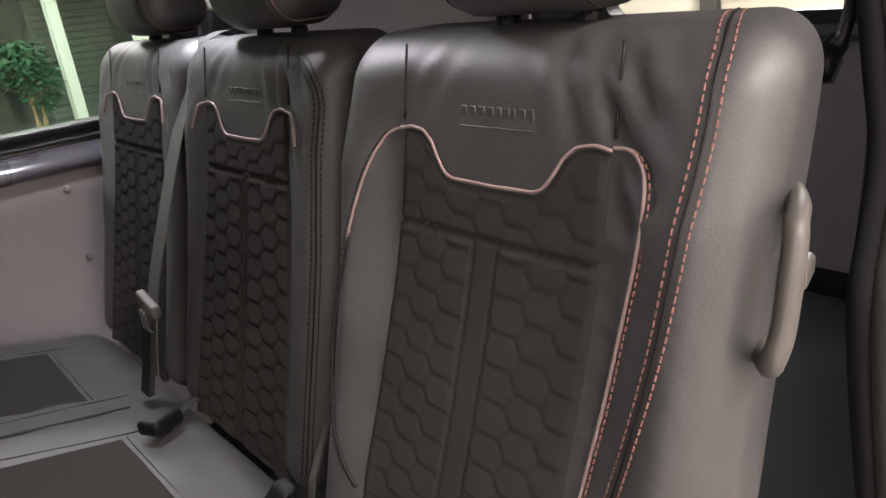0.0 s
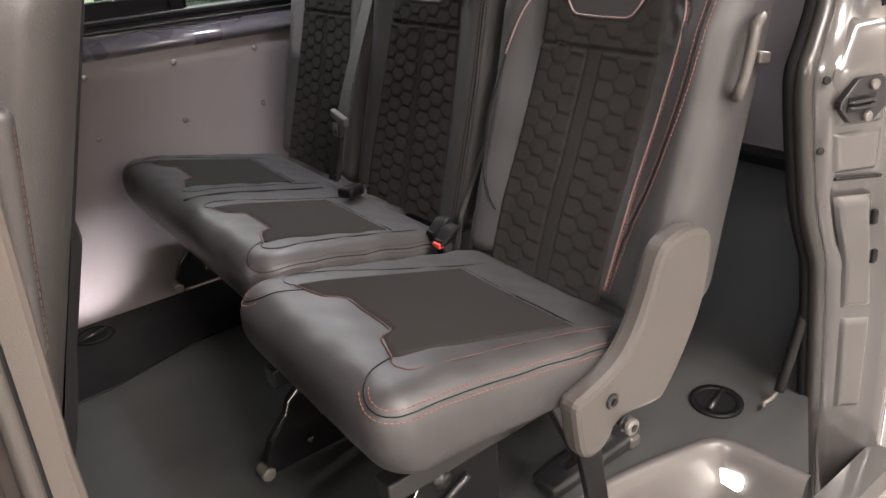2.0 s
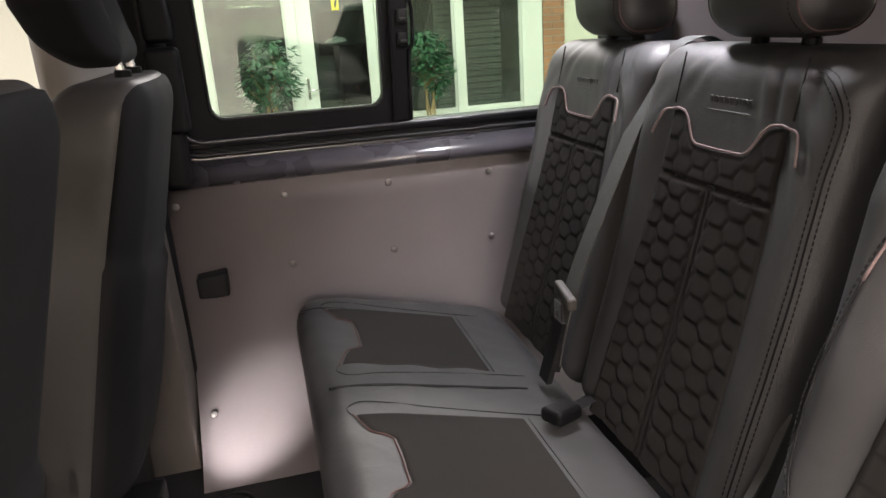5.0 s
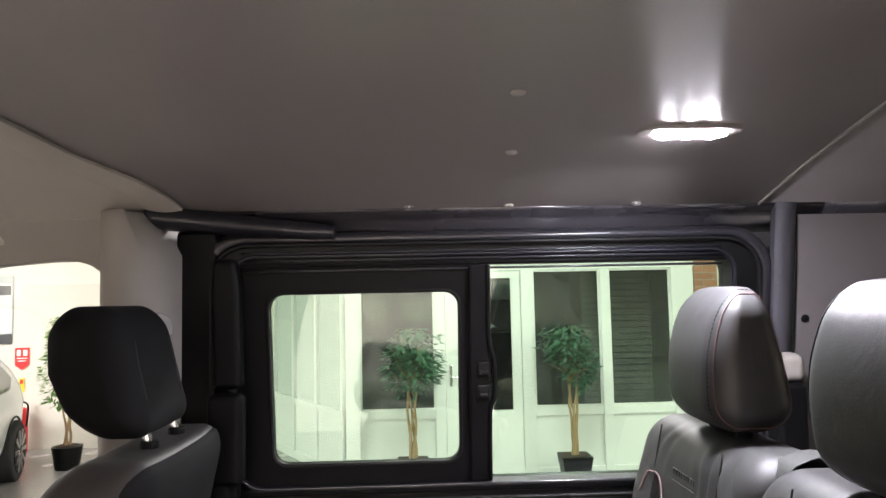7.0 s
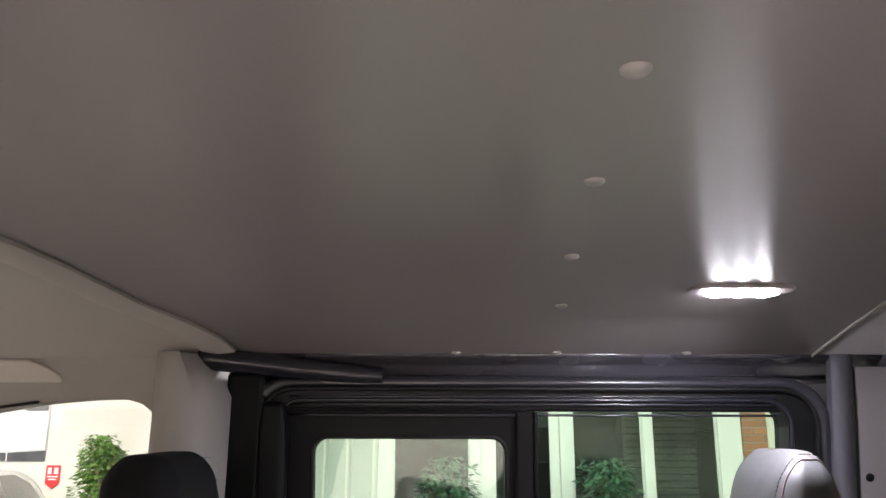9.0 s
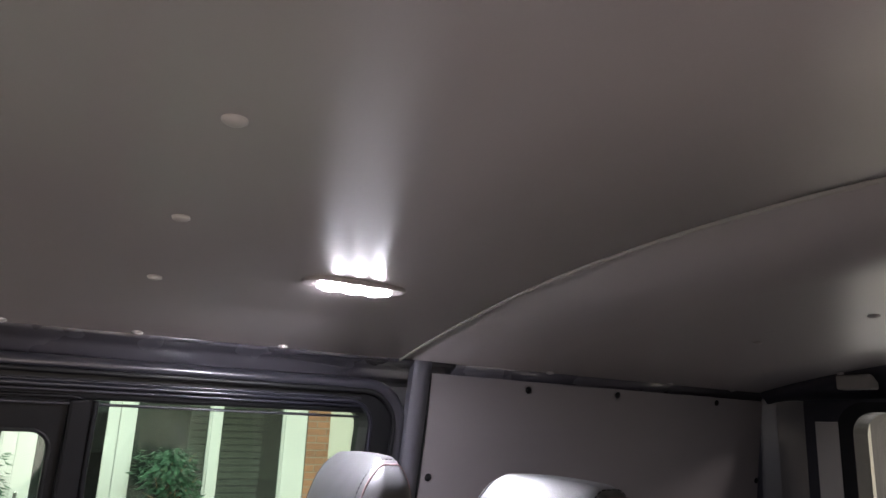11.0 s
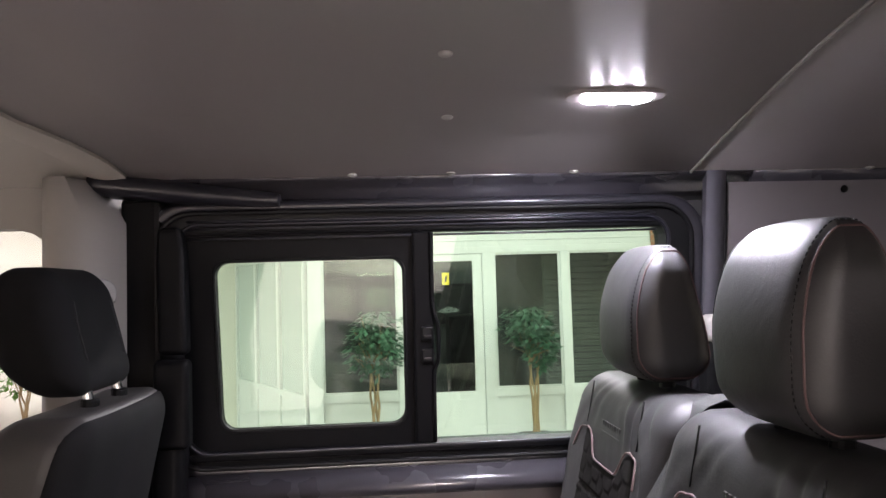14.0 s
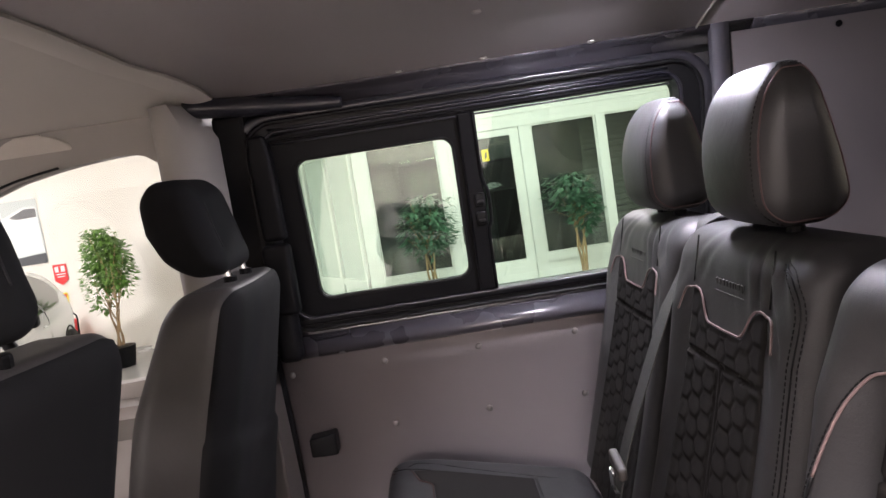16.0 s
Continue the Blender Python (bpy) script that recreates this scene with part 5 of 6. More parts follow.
# seat frames and feet
def seat_frame(parent, y0, y1, fx=0.0):
    for yy in (y0 + 0.06, y1 - 0.06):
        part("rail", box(-0.30 + fx, 0.14, yy - 0.02, yy + 0.02, 0.77, 0.81, 0.004), DARK_STEEL, parent)
        front = [(-0.22, 0.80), (-0.255, 0.74), (-0.275, 0.725), (-0.285, 0.70), (-0.325, 0.655), (-0.345, 0.61)]
        part("front_plate", prism([(x + fx, z) for x, z in front + [(-0.335, 0.578), (-0.08, 0.578), (-0.08, 0.80)]], "y", yy - 0.012, yy + 0.012, 0.003), BLACK_PLASTIC, parent)
        part("plate_edge", tube([(x + fx - 0.001, yy - 0.009, z + 0.001) for x, z in front[:5]], 0.0022, 6), STEEL, parent, "bright worn steel edge", smooth=True)
        part("roller", cyl((-0.345 + fx, yy, 0.585), (0, 1, 0), 0.015, 0.034, 18, 0.004), BOLT_GREY, parent, "dull steel roller")
        part("latch_pin", cyl((-0.19 + fx, yy - 0.014, 0.655), (0, 1, 0), 0.009, 0.02, 14, 0.002), STEEL, parent)
        part("latch_pin", cyl((-0.25 + fx, yy - 0.014, 0.625), (0, 1, 0), 0.007, 0.02, 14, 0.002), STEEL, parent)
        part("hook", tube(smooth_line([(-0.15 + fx, yy - 0.018, 0.74), (-0.20 + fx, yy - 0.018, 0.715), (-0.215 + fx, yy - 0.018, 0.68), (-0.19 + fx, yy - 0.018, 0.655)], 5), 0.006, 8), DARK_STEEL, parent, smooth=True)
        part("leg", prism([(0.10, 0.82), (0.02, 0.82), (0.13, 0.58), (0.21, 0.58)], "y", yy - 0.012, yy + 0.012, 0.004), DARK_STEEL, parent)
        part("foot", rbox(0.115, 0.032, 0.016, 0.010, 4, 2, 2, 3, lambda p, yy=yy: (p.x + 0.15, p.y + yy, p.z + 0.579)), DARK_STEEL, parent, smooth=True)
        part("foot_cap", rbox(0.016, 0.036, 0.014, 0.008, 2, 2, 2, 3, lambda p, yy=yy: (p.x + 0.262, p.y + yy, p.z + 0.578)), GREY_PLASTIC, parent, "grey plastic end cap", smooth=True)
        part("foot_slot", box(0.09, 0.23, yy - 0.012, yy + 0.012, 0.594, 0.5965), STEEL, parent, "bright steel slot edge")
    part("cross_bar", tube([(-0.20 + fx, y0 + 0.04, 0.76), (-0.20 + fx, y1 - 0.04, 0.76)], 0.016, 8), DARK_STEEL, parent, smooth=True)
    part("under_pan", rbox(0.20, (y1 - y0) / 2 - 0.05, 0.012, 0.008, 4, 4, 2, 2, lambda p: (p.x - 0.06 + fx * 0.5, p.y + (y0 + y1) / 2, p.z + 0.825 - p.x * 0.15)), BLACK_PLASTIC, parent, "black seat pan", smooth=True)


seat_frame(single, -1.60, -1.09)
seat_frame(double, D0, D1, 0.14)
# belts
belt = thing("seat_belt", "grey webbing seat belt hanging on the bench backrest", "seat belt")
def strap(pts, width, thick=0.0022, side=(0, 1, 0)):
    bm = bmesh.new()
    s = Vector(side) * width / 2
    prev = None
    for p in pts:
        p = Vector(p)
        ringv = [bm.verts.new(p - s), bm.verts.new(p + s), bm.verts.new(p + s + Vector((-thick, 0, 0))), bm.verts.new(p - s + Vector((-thick, 0, 0)))]
        if prev:
            for k in range(4):
                bm.faces.new((prev[k], prev[(k + 1) % 4], ringv[(k + 1) % 4], ringv[k]))
        else:
            bm.faces.new(ringv)
        prev = ringv
    bm.faces.new(prev[::-1])
    return bm


part("webbing", strap(smooth_line([(0.515, -0.615, 1.505), (0.470, -0.622, 1.527), (0.430, -0.628, 1.523), (0.400, -0.630, 1.502), (0.340, -0.630, 1.396), (0.281, -0.630, 1.267), (0.221, -0.630, 1.124), (0.190, -0.632, 1.02), (0.178, -0.634, 0.965)], 6), 0.046), BELT, belt)
part("tongue", rbox(0.009, 0.034, 0.012, 0.006, 2, 4, 2, 3, lambda p: (p.x + 0.201, p.y - 0.630, p.z + 1.092 + p.y * 0.25)), GREY_PLASTIC, belt, smooth=True)
part("tongue_plate", ring(rounded_rect(-0.642, -0.614, 1.034, 1.084, 0.004), rounded_rect(-0.635, -0.621, 1.042, 1.062, 0.003), "x", 0.186, 0.190), STEEL, belt)
part("sleeve", strap([(0.196, -0.630, 1.045), (0.180, -0.632, 0.99), (0.160, -0.64, 0.935)], 0.040, 0.010), BLACK_RUBBER, belt)
bk = thing("belt_buckle", "black plastic seat belt buckle lying on the bench", "belt buckle")
part("buckle_body", rbox(0.034, 0.022, 0.014, 0.009, 4, 3, 2, 3, lambda p: (p.x * 0.85 - p.y * 0.5 + 0.130, p.y * 0.85 + p.x * 0.5 - 0.772, p.z + 0.945 - p.x * 0.15)), BLACK_PLASTIC, bk, smooth=True)
part("stalk", strap([(0.150, -0.758, 0.938), (0.185, -0.735, 0.930), (0.215, -0.715, 0.925)], 0.026, 0.008), BLACK_RUBBER, bk)
for by, bx, lab in ((-1.088, 0.165, "black plastic belt buckle beside the bench"), (-1.136, 0.150, "black belt buckle with a red button between the seats")):
    bk = thing("belt_buckle", lab, "belt buckle")
    part("buckle_body", rbox(0.012, 0.019, 0.024, 0.008, 3, 3, 4, 3, lambda p, bx=bx, by=by: (p.x + bx + p.z * 0.8, p.y + by, p.z * 0.7 + 0.935)), BLACK_PLASTIC, bk, smooth=True)
    part("stalk", strap([(bx - 0.02, by, 0.93), (bx - 0.005, by, 0.86), (bx + 0.02, by, 0.80)], 0.022, 0.006), BLACK_RUBBER, bk)
    if by < -1.1:
        part("release_button", rbox(0.008, 0.012, 0.006, 0.003, 2, 2, 2, 2, lambda p, bx=bx, by=by: (p.x + bx - 0.024, p.y + by, p.z + 0.918)), RED_PLASTIC, bk)
for by, bx in ((-1.105, 0.215), (-1.128, 0.235)):
    lap = thing("lap_belt", "thin grey webbing hanging between the seats", "seat belt")
    part("webbing", strap([(bx + 0.085, by + 0.01, 1.09), (bx + 0.05, by, 1.03), (bx, by - 0.005, 0.95), (bx - 0.02, by - 0.01, 0.88)], 0.012, 0.004), BELT, lap)


# ---- cab seats, seen from behind ----
def cab_seat(cy, label, slope=0.24, rise=0.0, taper=0.14, wrap=(1.25, 1.25), head_x=0.0, far=1.0):
    s = thing("cab_seat", label, "seat", "cab seats")
    hx, hy, hz, cr = 0.105, 0.245, 0.37, 0.060

    def shape(p):
        z = 1.155 + rise + p.z
        f = (p.x + hx) / (2 * hx)
        wide = 1 - taper * max(0, (z - 1.20)) / 0.32
        x = -0.555 + p.x + (z - 1.45) * slope
        x -= 0.022 * f * (abs(p.y) / hy) ** 2.5
        x += 0.05 * (1 - f) * max(0.0, (z - 1.30) / 0.22)
        return (x, cy + p.y * wide * (far if p.y > 0 else 1.0), z)
    part("backrest", rbox(hx, hy, hz, cr, 5, 16, 20, 7, shape), LEATHER_PLAIN, s, smooth=True)
    bm = bmesh.new()
    rows = []
    top, low = hz - cr + cr * 1.15, -0.33
    y_lo, y_hi = -(hy - cr) - cr * wrap[0], hy - cr + cr * wrap[1]
    for i in range(49):
        py = y_lo + (y_hi - y_lo) * i / 48
        col = []
        for j in range(49):
            pz = low + (top - low) * j / 48
            e = min(py - y_lo, y_hi - py, top - pz, pz - low)
            c = Vector((hx - cr, min(max(py, -(hy - cr)), hy - cr), min(max(pz, -(hz - cr)), hz - cr)))
            d = Vector((1, math.tan((py - c.y) / cr), math.tan((pz - c.z) / cr))).normalized()
            zcut = 0.0 + 0.10 * (hy - py) / (2 * hy)
            k_ = min(1.0, max(0.0, (zcut - pz) / 0.022))
            lift = (0.004 if e > 1e-6 else -0.006) + 0.010 * k_ * k_ * (3 - 2 * k_)
            if pz < -0.10:
                lift += 0.006 * math.sin((pz + 0.33) / 0.23 * math.pi)
            lift *= min(1.0, (e + 0.004) / 0.012)
            col.append(bm.verts.new(shape(c + d * (cr + lift))))
        rows.append(col)
    for a, b in zip(rows, rows[1:]):
        for j in range(48):
            bm.faces.new((a[j], b[j], b[j + 1], a[j + 1]))
    part("back_cover", bm, FABRIC, s, "black fabric back cover with a map pocket", smooth=True)
    part("cushion", rbox(0.25, 0.245, 0.075, 0.05, 8, 8, 3, 5, lambda p: (p.x - 0.86, cy + p.y, p.z + 0.91 - 0.05 * p.x)), LEATHER_PLAIN, s, smooth=True)
    part("pedestal", box(-1.06, -0.64, cy - 0.20, cy + 0.20, FLOOR_Z + 0.002, 0.86, 0.02), BLACK_PLASTIC, s)

    def head(p):
        u = p.z / 0.102
        mid = lerp_table([(-1, -0.530), (-0.5, -0.559), (0, -0.576), (0.5, -0.584), (1, -0.588)], u)
        deep = lerp_table([(-1, 0.80), (-0.5, 0.94), (0, 1.0), (0.5, 0.95), (1, 0.78)], u)
        return (mid + head_x + p.x * deep, cy + p.y * (far if p.y > 0 else 1.0) * (1 - 0.05 * max(0, -u) - 0.13 * max(0, u)), 1.645 + rise + p.z)
    hr = part("headrest", rbox(0.066, 0.129, 0.102, 0.046, 4, 8, 8, 6, head), FABRIC, s, smooth=True)
    for k in (-1, 1):
        line = [head(Vector((0.066, k * 0.080, -0.046 + 0.092 * j / 20))) for j in range(21)]
        part("seam", tube(line, 0.0016, 6), BLACK_RUBBER, hr, smooth=True)
        part("headrest_post", cyl((-0.505 + head_x * 0.8, cy + k * 0.062, 1.548 + rise * 0.5), (-0.2, 0, 1), 0.008, 0.08, 12), STEEL, s)
        part("post_sleeve", cyl((-0.500 + head_x * 0.8, cy + k * 0.062, 1.529 + rise), (0.05, 0, 1), 0.014, 0.016, 12, 0.003), BLACK_PLASTIC, s)
    return s


cab_seat(-0.378, "black leather driver's seat with fabric back and headrest")
passenger_seat = cab_seat(-1.335, "black leather front passenger seat with folded armrest", 0.31, 0.035, 0.05, (-1.6, 1.25), 0.048, 1.10)
swing = Matrix.Translation((-0.602, -1.280, 0)) @ Matrix.Rotation(radians(-10.5), 4, "Z") @ Matrix.Translation((0.555, 1.335, 0))
passenger_seat.matrix_world = swing
back_in = swing.inverted()
arm = part("armrest", rbox(0.014, 0.030, 0.115, 0.012, 3, 3, 8, 4, lambda p: back_in @ Vector((p.x - 0.646 + p.z * 0.15, p.y - 1.575, p.z + 1.336))), LEATHER_PLAIN, passenger_seat, "black leather folded armrest", smooth=True)
part("stitching", stitches([back_in @ Vector((-0.646 + 0.011 + z * 0.15, -1.575 - 0.030, z + 1.336)) for z in [-0.10 + 0.2 * k / 10 for k in range(11)]], 0.0055, 0.003, 0.0007), DARK_THREAD, arm, "red thread stitches")


# ---- lamp in the headliner, floor rings ----
roof_lamp = thing("roof_lamp", "lit white LED lamp in a grey surround", "lamp")
part("surround", prism(rounded_rect(0.276, 0.446, -0.508, -0.443, 0.03), "z", roof_z(-0.475) - 0.0035, roof_z(-0.475) + 0.012, 0.003), ROOF_LINING, roof_lamp)
part("lens_cover", prism(rounded_rect(0.302, 0.422, -0.495, -0.455, 0.0195), "z", roof_z(-0.475) - 0.0085, roof_z(-0.475) - 0.003, 0.0025), LED_COVER, roof_lamp, "lit oblong lens cover")
for k in range(3):
    part("led_lens", rbox(0.0085, 0.0225, 0.0045, 0.004, 2, 2, 2, 3, lambda p, k=k: (p.x + 0.324 + 0.038 * k, p.y - 0.4775, p.z + roof_z(-0.475) - 0.0058)), LED_WHITE, roof_lamp, smooth=True)
step_lamp = thing("step_lamp", "lit small step lamp in the door sill", "lamp")
part("lens", prism(rounded_rect(-1.735, -1.680, 0.478, 0.512, 0.010), "x", 0.388, 0.412, 0.002), STEP_GLOW, step_lamp)


def tie_ring(x, y):
    t = thing("tie_down_ring", "black steel tie-down ring sunk in the floor", "tie-down ring", "floor rings")
    part("dish", ring([(x + 0.056 * math.cos(a * math.pi / 16), y + 0.056 * math.sin(a * math.pi / 16)) for a in range(32)],
                      [(x + 0.042 * math.cos(a * math.pi / 16), y + 0.042 * math.sin(a * math.pi / 16)) for a in range(32)], "z", FLOOR_Z + 0.001, FLOOR_Z + 0.007), BLACK_PLASTIC, t, smooth=True)
    part("dish_floor", cyl((x, y, FLOOR_Z + 0.002), (0, 0, 1), 0.042, 0.002, 24), BLACK_RUBBER, t)
    part("bar", tube([(x - 0.038, y - 0.008, FLOOR_Z + 0.008), (x + 0.038, y + 0.010, FLOOR_Z + 0.008)], 0.006, 8), DARK_STEEL, t, smooth=True)
    return t


tie_ring(0.508, -1.595)
tie_ring(-0.47, -0.30)


foot_lamp = thing("footwell_lamp", "small lit lamp low on the driver's seat base", "lamp")
part("housing", box(-0.64, -0.58, -0.44, -0.37, 0.67, 0.72, 0.006), BLACK_PLASTIC, foot_lamp)

# belt reel on the pillar behind the side window
reel = thing("belt_reel", "black belt reel with a pale cap on the pillar", "belt reel")
part("cap", rbox(0.030, 0.030, 0.030, 0.018, 3, 3, 3, 4, lambda p: (p.x + 0.698, p.y - 0.085, p.z + 1.590)), BEIGE_PLASTIC, reel, "pale grey cap", smooth=True)
part("reel_body", rbox(0.032, 0.032, 0.11, 0.012, 3, 3, 5, 3, lambda p: (p.x + 0.698, p.y - 0.080, p.z + 1.448)), BLACK_PLASTIC, reel, smooth=True)


# ---- the showroom round the van ----
NORTH = 8.3
ground = obj("ground", box(-14, 12, -9, 9.2, -0.3, -0.1), SHOW_FLOOR)
tagged(ground, "polished grey showroom floor", "floor", kind="structure")
for nm, b, lab in (("wall_north", (-14, 12, NORTH, NORTH + 0.2, -0.1, 3.4), "cream painted showroom wall"), ("wall_south", (-14, 12, -9.0, -8.8, -0.1, 3.4), "cream painted showroom wall"),
                   ("wall_west", (-14.2, -14, -9, 9.2, -0.1, 3.4), "cream painted showroom wall"), ("wall_east", (10.4, 10.6, -9, 9.2, -0.1, 3.4), "cream painted showroom wall"),
                   ("wall_pier", (-4.2, -1.9, NORTH - 0.35, NORTH - 0.004, -0.1, 3.4), "cream painted wall pier")):
    tagged(obj(nm, box(*b), WHITE_WALL), lab, "wall", kind="structure")
tagged(obj("ceiling_showroom", box(-14, 12, -9, 9.2, 3.4, 3.6), CEIL_WHITE), "white showroom ceiling", "ceiling", kind="structure")

# glazed office partition
PY = 6.0


office = thing("partition", "white framed glazed office partition with a door", "partition", kind="structure")


def ofr(name, x0, x1, z0, z1, ya, yb, material=None, parent=None, bevel=0.005):
    return part(name, box(x0, x1, PY + ya, PY + yb, z0, z1, bevel), material or WHITE_FRAME, parent or office)


TOP, SILL = 2.06, 0.62
ofr("fascia", -0.85, 2.87, TOP + 0.075, 3.4, 0.0, 0.12)
ofr("top_rail", -0.85, 2.87, TOP, TOP + 0.075, -0.02, 0.10)
ofr("cornice", -0.85, 2.87, TOP + 0.135, TOP + 0.155, -0.012, 0.0)
ofr("sill_panel", -0.70, 0.085, 0.0, SILL - 0.09, 0.02, 0.06)
ofr("sill_panel", 1.135, 1.855, 0.0, SILL - 0.09, 0.02, 0.06)
ofr("sill_panel", 1.95, 2.62, 0.0, SILL - 0.09, 0.02, 0.06)
for z0, z1 in ((-0.1, 0.0), (SILL - 0.09, SILL)):
    ofr("rail", -0.85, 0.20, z0, z1, -0.012, 0.09)
    ofr("rail", 1.00, 2.87, z0, z1, -0.012, 0.09)
for a, b in ((-0.85, -0.70), (0.085, 0.195), (1.005, 1.135), (1.855, 1.95), (2.62, 2.86)):
    ofr("post", a, b, -0.1, TOP, -0.025, 0.10)
for a, b in ((-0.70, 0.085), (1.135, 1.855), (1.95, 2.62)):
    ofr("pane", a, b, SILL, TOP, 0.035, 0.045, OFFICE_GLASS, bevel=0).visible_shadow = False
    for q0, q1 in ((a, a + 0.018), (b - 0.018, b)):
        ofr("bead", q0, q1, SILL, TOP, 0.0, 0.034, bevel=0.003)
    for q0, q1 in ((SILL, SILL + 0.018), (TOP - 0.018, TOP)):
        ofr("bead", a + 0.018, b - 0.018, q0, q1, 0.0, 0.034, bevel=0.003)
DL, DR, DT = 0.35, 0.90, 1.985
odoor = part("door", ring([(0.20, -0.09), (1.0, -0.09), (1.0, TOP - 0.004), (0.20, TOP - 0.004)], [(DL, SILL - 0.02), (DR, SILL - 0.02), (DR, DT), (DL, DT)], "y", PY - 0.005, PY + 0.05), WHITE_FRAME, office)
part("door_pane", box(DL, DR, PY + 0.02, PY + 0.03, SILL - 0.02, DT), OFFICE_GLASS, odoor)
part("handle_plate", box(0.235, 0.265, PY - 0.016, PY - 0.006, 0.86, 1.08, 0.004), STEEL, odoor)
part("door_handle", tube(smooth_line([(0.25, PY - 0.01, 0.955), (0.25, PY - 0.05, 0.955), (0.27, PY - 0.055, 0.955), (0.36, PY - 0.055, 0.958)], 4), 0.011, 8), STEEL, odoor, smooth=True)
part("door_board", box(DL + 0.03, DR - 0.03, PY - 0.012, PY - 0.006, 0.05, SILL - 0.10, 0.002), WHITE_FRAME, odoor)
YELLOW = node_mat("yellow_vinyl", (0.85, 0.68, 0.03), 0.4, vary=0.04)
INK = node_mat("black_ink", (0.02, 0.02, 0.02), 0.5)
stick = thing("sticker", "yellow sticker with a dark shape on the door glass", "sticker")
part("vinyl", box(0.572, 0.648, PY + 0.008, PY + 0.016, 1.735, 1.865), YELLOW, stick)
part("dark_shape", prism([(0.600, 1.765), (0.614, 1.760), (0.624, 1.795), (0.630, 1.838), (0.612, 1.830), (0.602, 1.808)], "y", PY + 0.004, PY + 0.007), INK, stick)
# office room behind the glass
tagged(obj("wall_office", box(-1.3, 3.1, 8.1, 8.25, -0.1, 2.9), OFFICE_GREY), "dim grey office wall", "wall", kind="structure")
tagged(obj("wall_office_side", box(3.0, 3.1, PY + 0.13, 8.1, -0.1, 2.9), OFFICE_GREY), "dim grey office wall", "wall", kind="structure")
tagged(obj("ceiling_office", box(-1.7, 3.1, PY + 0.13, 8.25, 2.75, 2.85), OFFICE_GREY), "dim office ceiling", "ceiling", kind="structure")
blind = thing("window_blind", "dark grey slatted blind across the office", "blind")
SLAT = node_mat("grey_slat", (0.42, 0.43, 0.42), 0.45, vary=0.1)
for k in range(33):
    part("slat", box(1.90, 2.72, 7.0, 7.045, -0.095 + 0.075 * k, -0.04 + 0.075 * k, m=None), SLAT, blind)
frame_pic = thing("framed_picture", "dark framed picture with a pale streak on the office wall", "picture")
part("cord", box(1.89, 1.91, 7.01, 7.03, -0.1, 2.4), SLAT, blind)
part("frame", ring(rounded_rect(0.58, 1.42, 1.22, 1.76, 0.01), rounded_rect(0.62, 1.38, 1.26, 1.72, 0.01), "y", 8.06, 8.10), BLACK_PLASTIC, frame_pic)
part("print", box(0.61, 1.39, 8.075, 8.085, 1.25, 1.73), INK, frame_pic)
part("pale_streak", prism([(0.66, 1.38), (0.80, 1.36), (0.97, 1.39), (0.92, 1.43), (0.82, 1.455), (0.72, 1.42)], "y", 8.066, 8.074), WHITE_FRAME, frame_pic)
cabinet = thing("office_cabinet", "dark office cabinet behind the glass", "cabinet")
part("body", box(0.75, 1.30, 7.3, 7.9, -0.1, 1.35, 0.01), BLACK_PLASTIC, cabinet)
# angled glazed return
ang = thing("partition", "white framed glazed partition set at an angle", "partition", kind="structure")
ax, ay, bx_, by_ = -0.86, PY + 0.03, -1.95, NORTH - 0.36
L_ = math.hypot(bx_ - ax, by_ - ay)
M_ = Matrix.Translation((ax, ay, 0)) @ Matrix.Rotation(math.atan2(by_ - ay, bx_ - ax), 4, "Z")
for z0, z1 in ((-0.1, 0.0), (SILL - 0.07, SILL), (TOP, TOP + 0.09)):
    part("rail", box(0, L_, -0.04, 0.04, z0, z1, 0.004, m=M_), WHITE_FRAME, ang)
part("fascia", box(0, L_, -0.03, 0.03, TOP + 0.09, 3.4, m=M_), WHITE_FRAME, ang)
part("sill_panel", box(0, L_, -0.02, 0.02, 0.0, SILL - 0.07, m=M_), WHITE_FRAME, ang)
for k in range(4):
    s = L_ * k / 3
    part("post", box(max(0, s - 0.035), min(L_, s + 0.035), -0.045, 0.045, -0.1, TOP, 0.004, m=M_), WHITE_FRAME, ang)
# panes of the angled return are opaque, pale and glossy
PALE_PANE = node_mat("pale_opaque_pane", (0.62, 0.66, 0.63), 0.12, vary=0.04, scale=1.5, grain=60, bump=0.0)
for k in range(3):
    part("pane", box(L_ * k / 3 + 0.035, L_ * (k + 1) / 3 - 0.035, -0.006, 0.006, SILL, TOP, m=M_), PALE_PANE, ang)
# brick pier beside the office
pier = thing("brick_pier", "orange brick pier beside the office partition", "pier", kind="structure")
part("mortar", box(2.872, 3.13, PY - 0.01, PY + 0.2, -0.1, 3.4), MORTAR, pier)
for row in range(45):
    for x0, x1 in (((2.874, 3.085), (3.095, 3.128)) if row % 2 else ((2.874, 2.975), (2.985, 3.128))):
        part("brick", box(x0, x1, PY - 0.018, PY + 0.05, 0.075 * row - 0.095, 0.075 * row - 0.030, 0.003, 1), BRICK, pier)
tagged(obj("wall_side", box(3.134, 12, PY, PY + 0.2, -0.1, 3.4), WHITE_WALL), "cream painted wall beyond the brick pier", "wall", kind="structure")

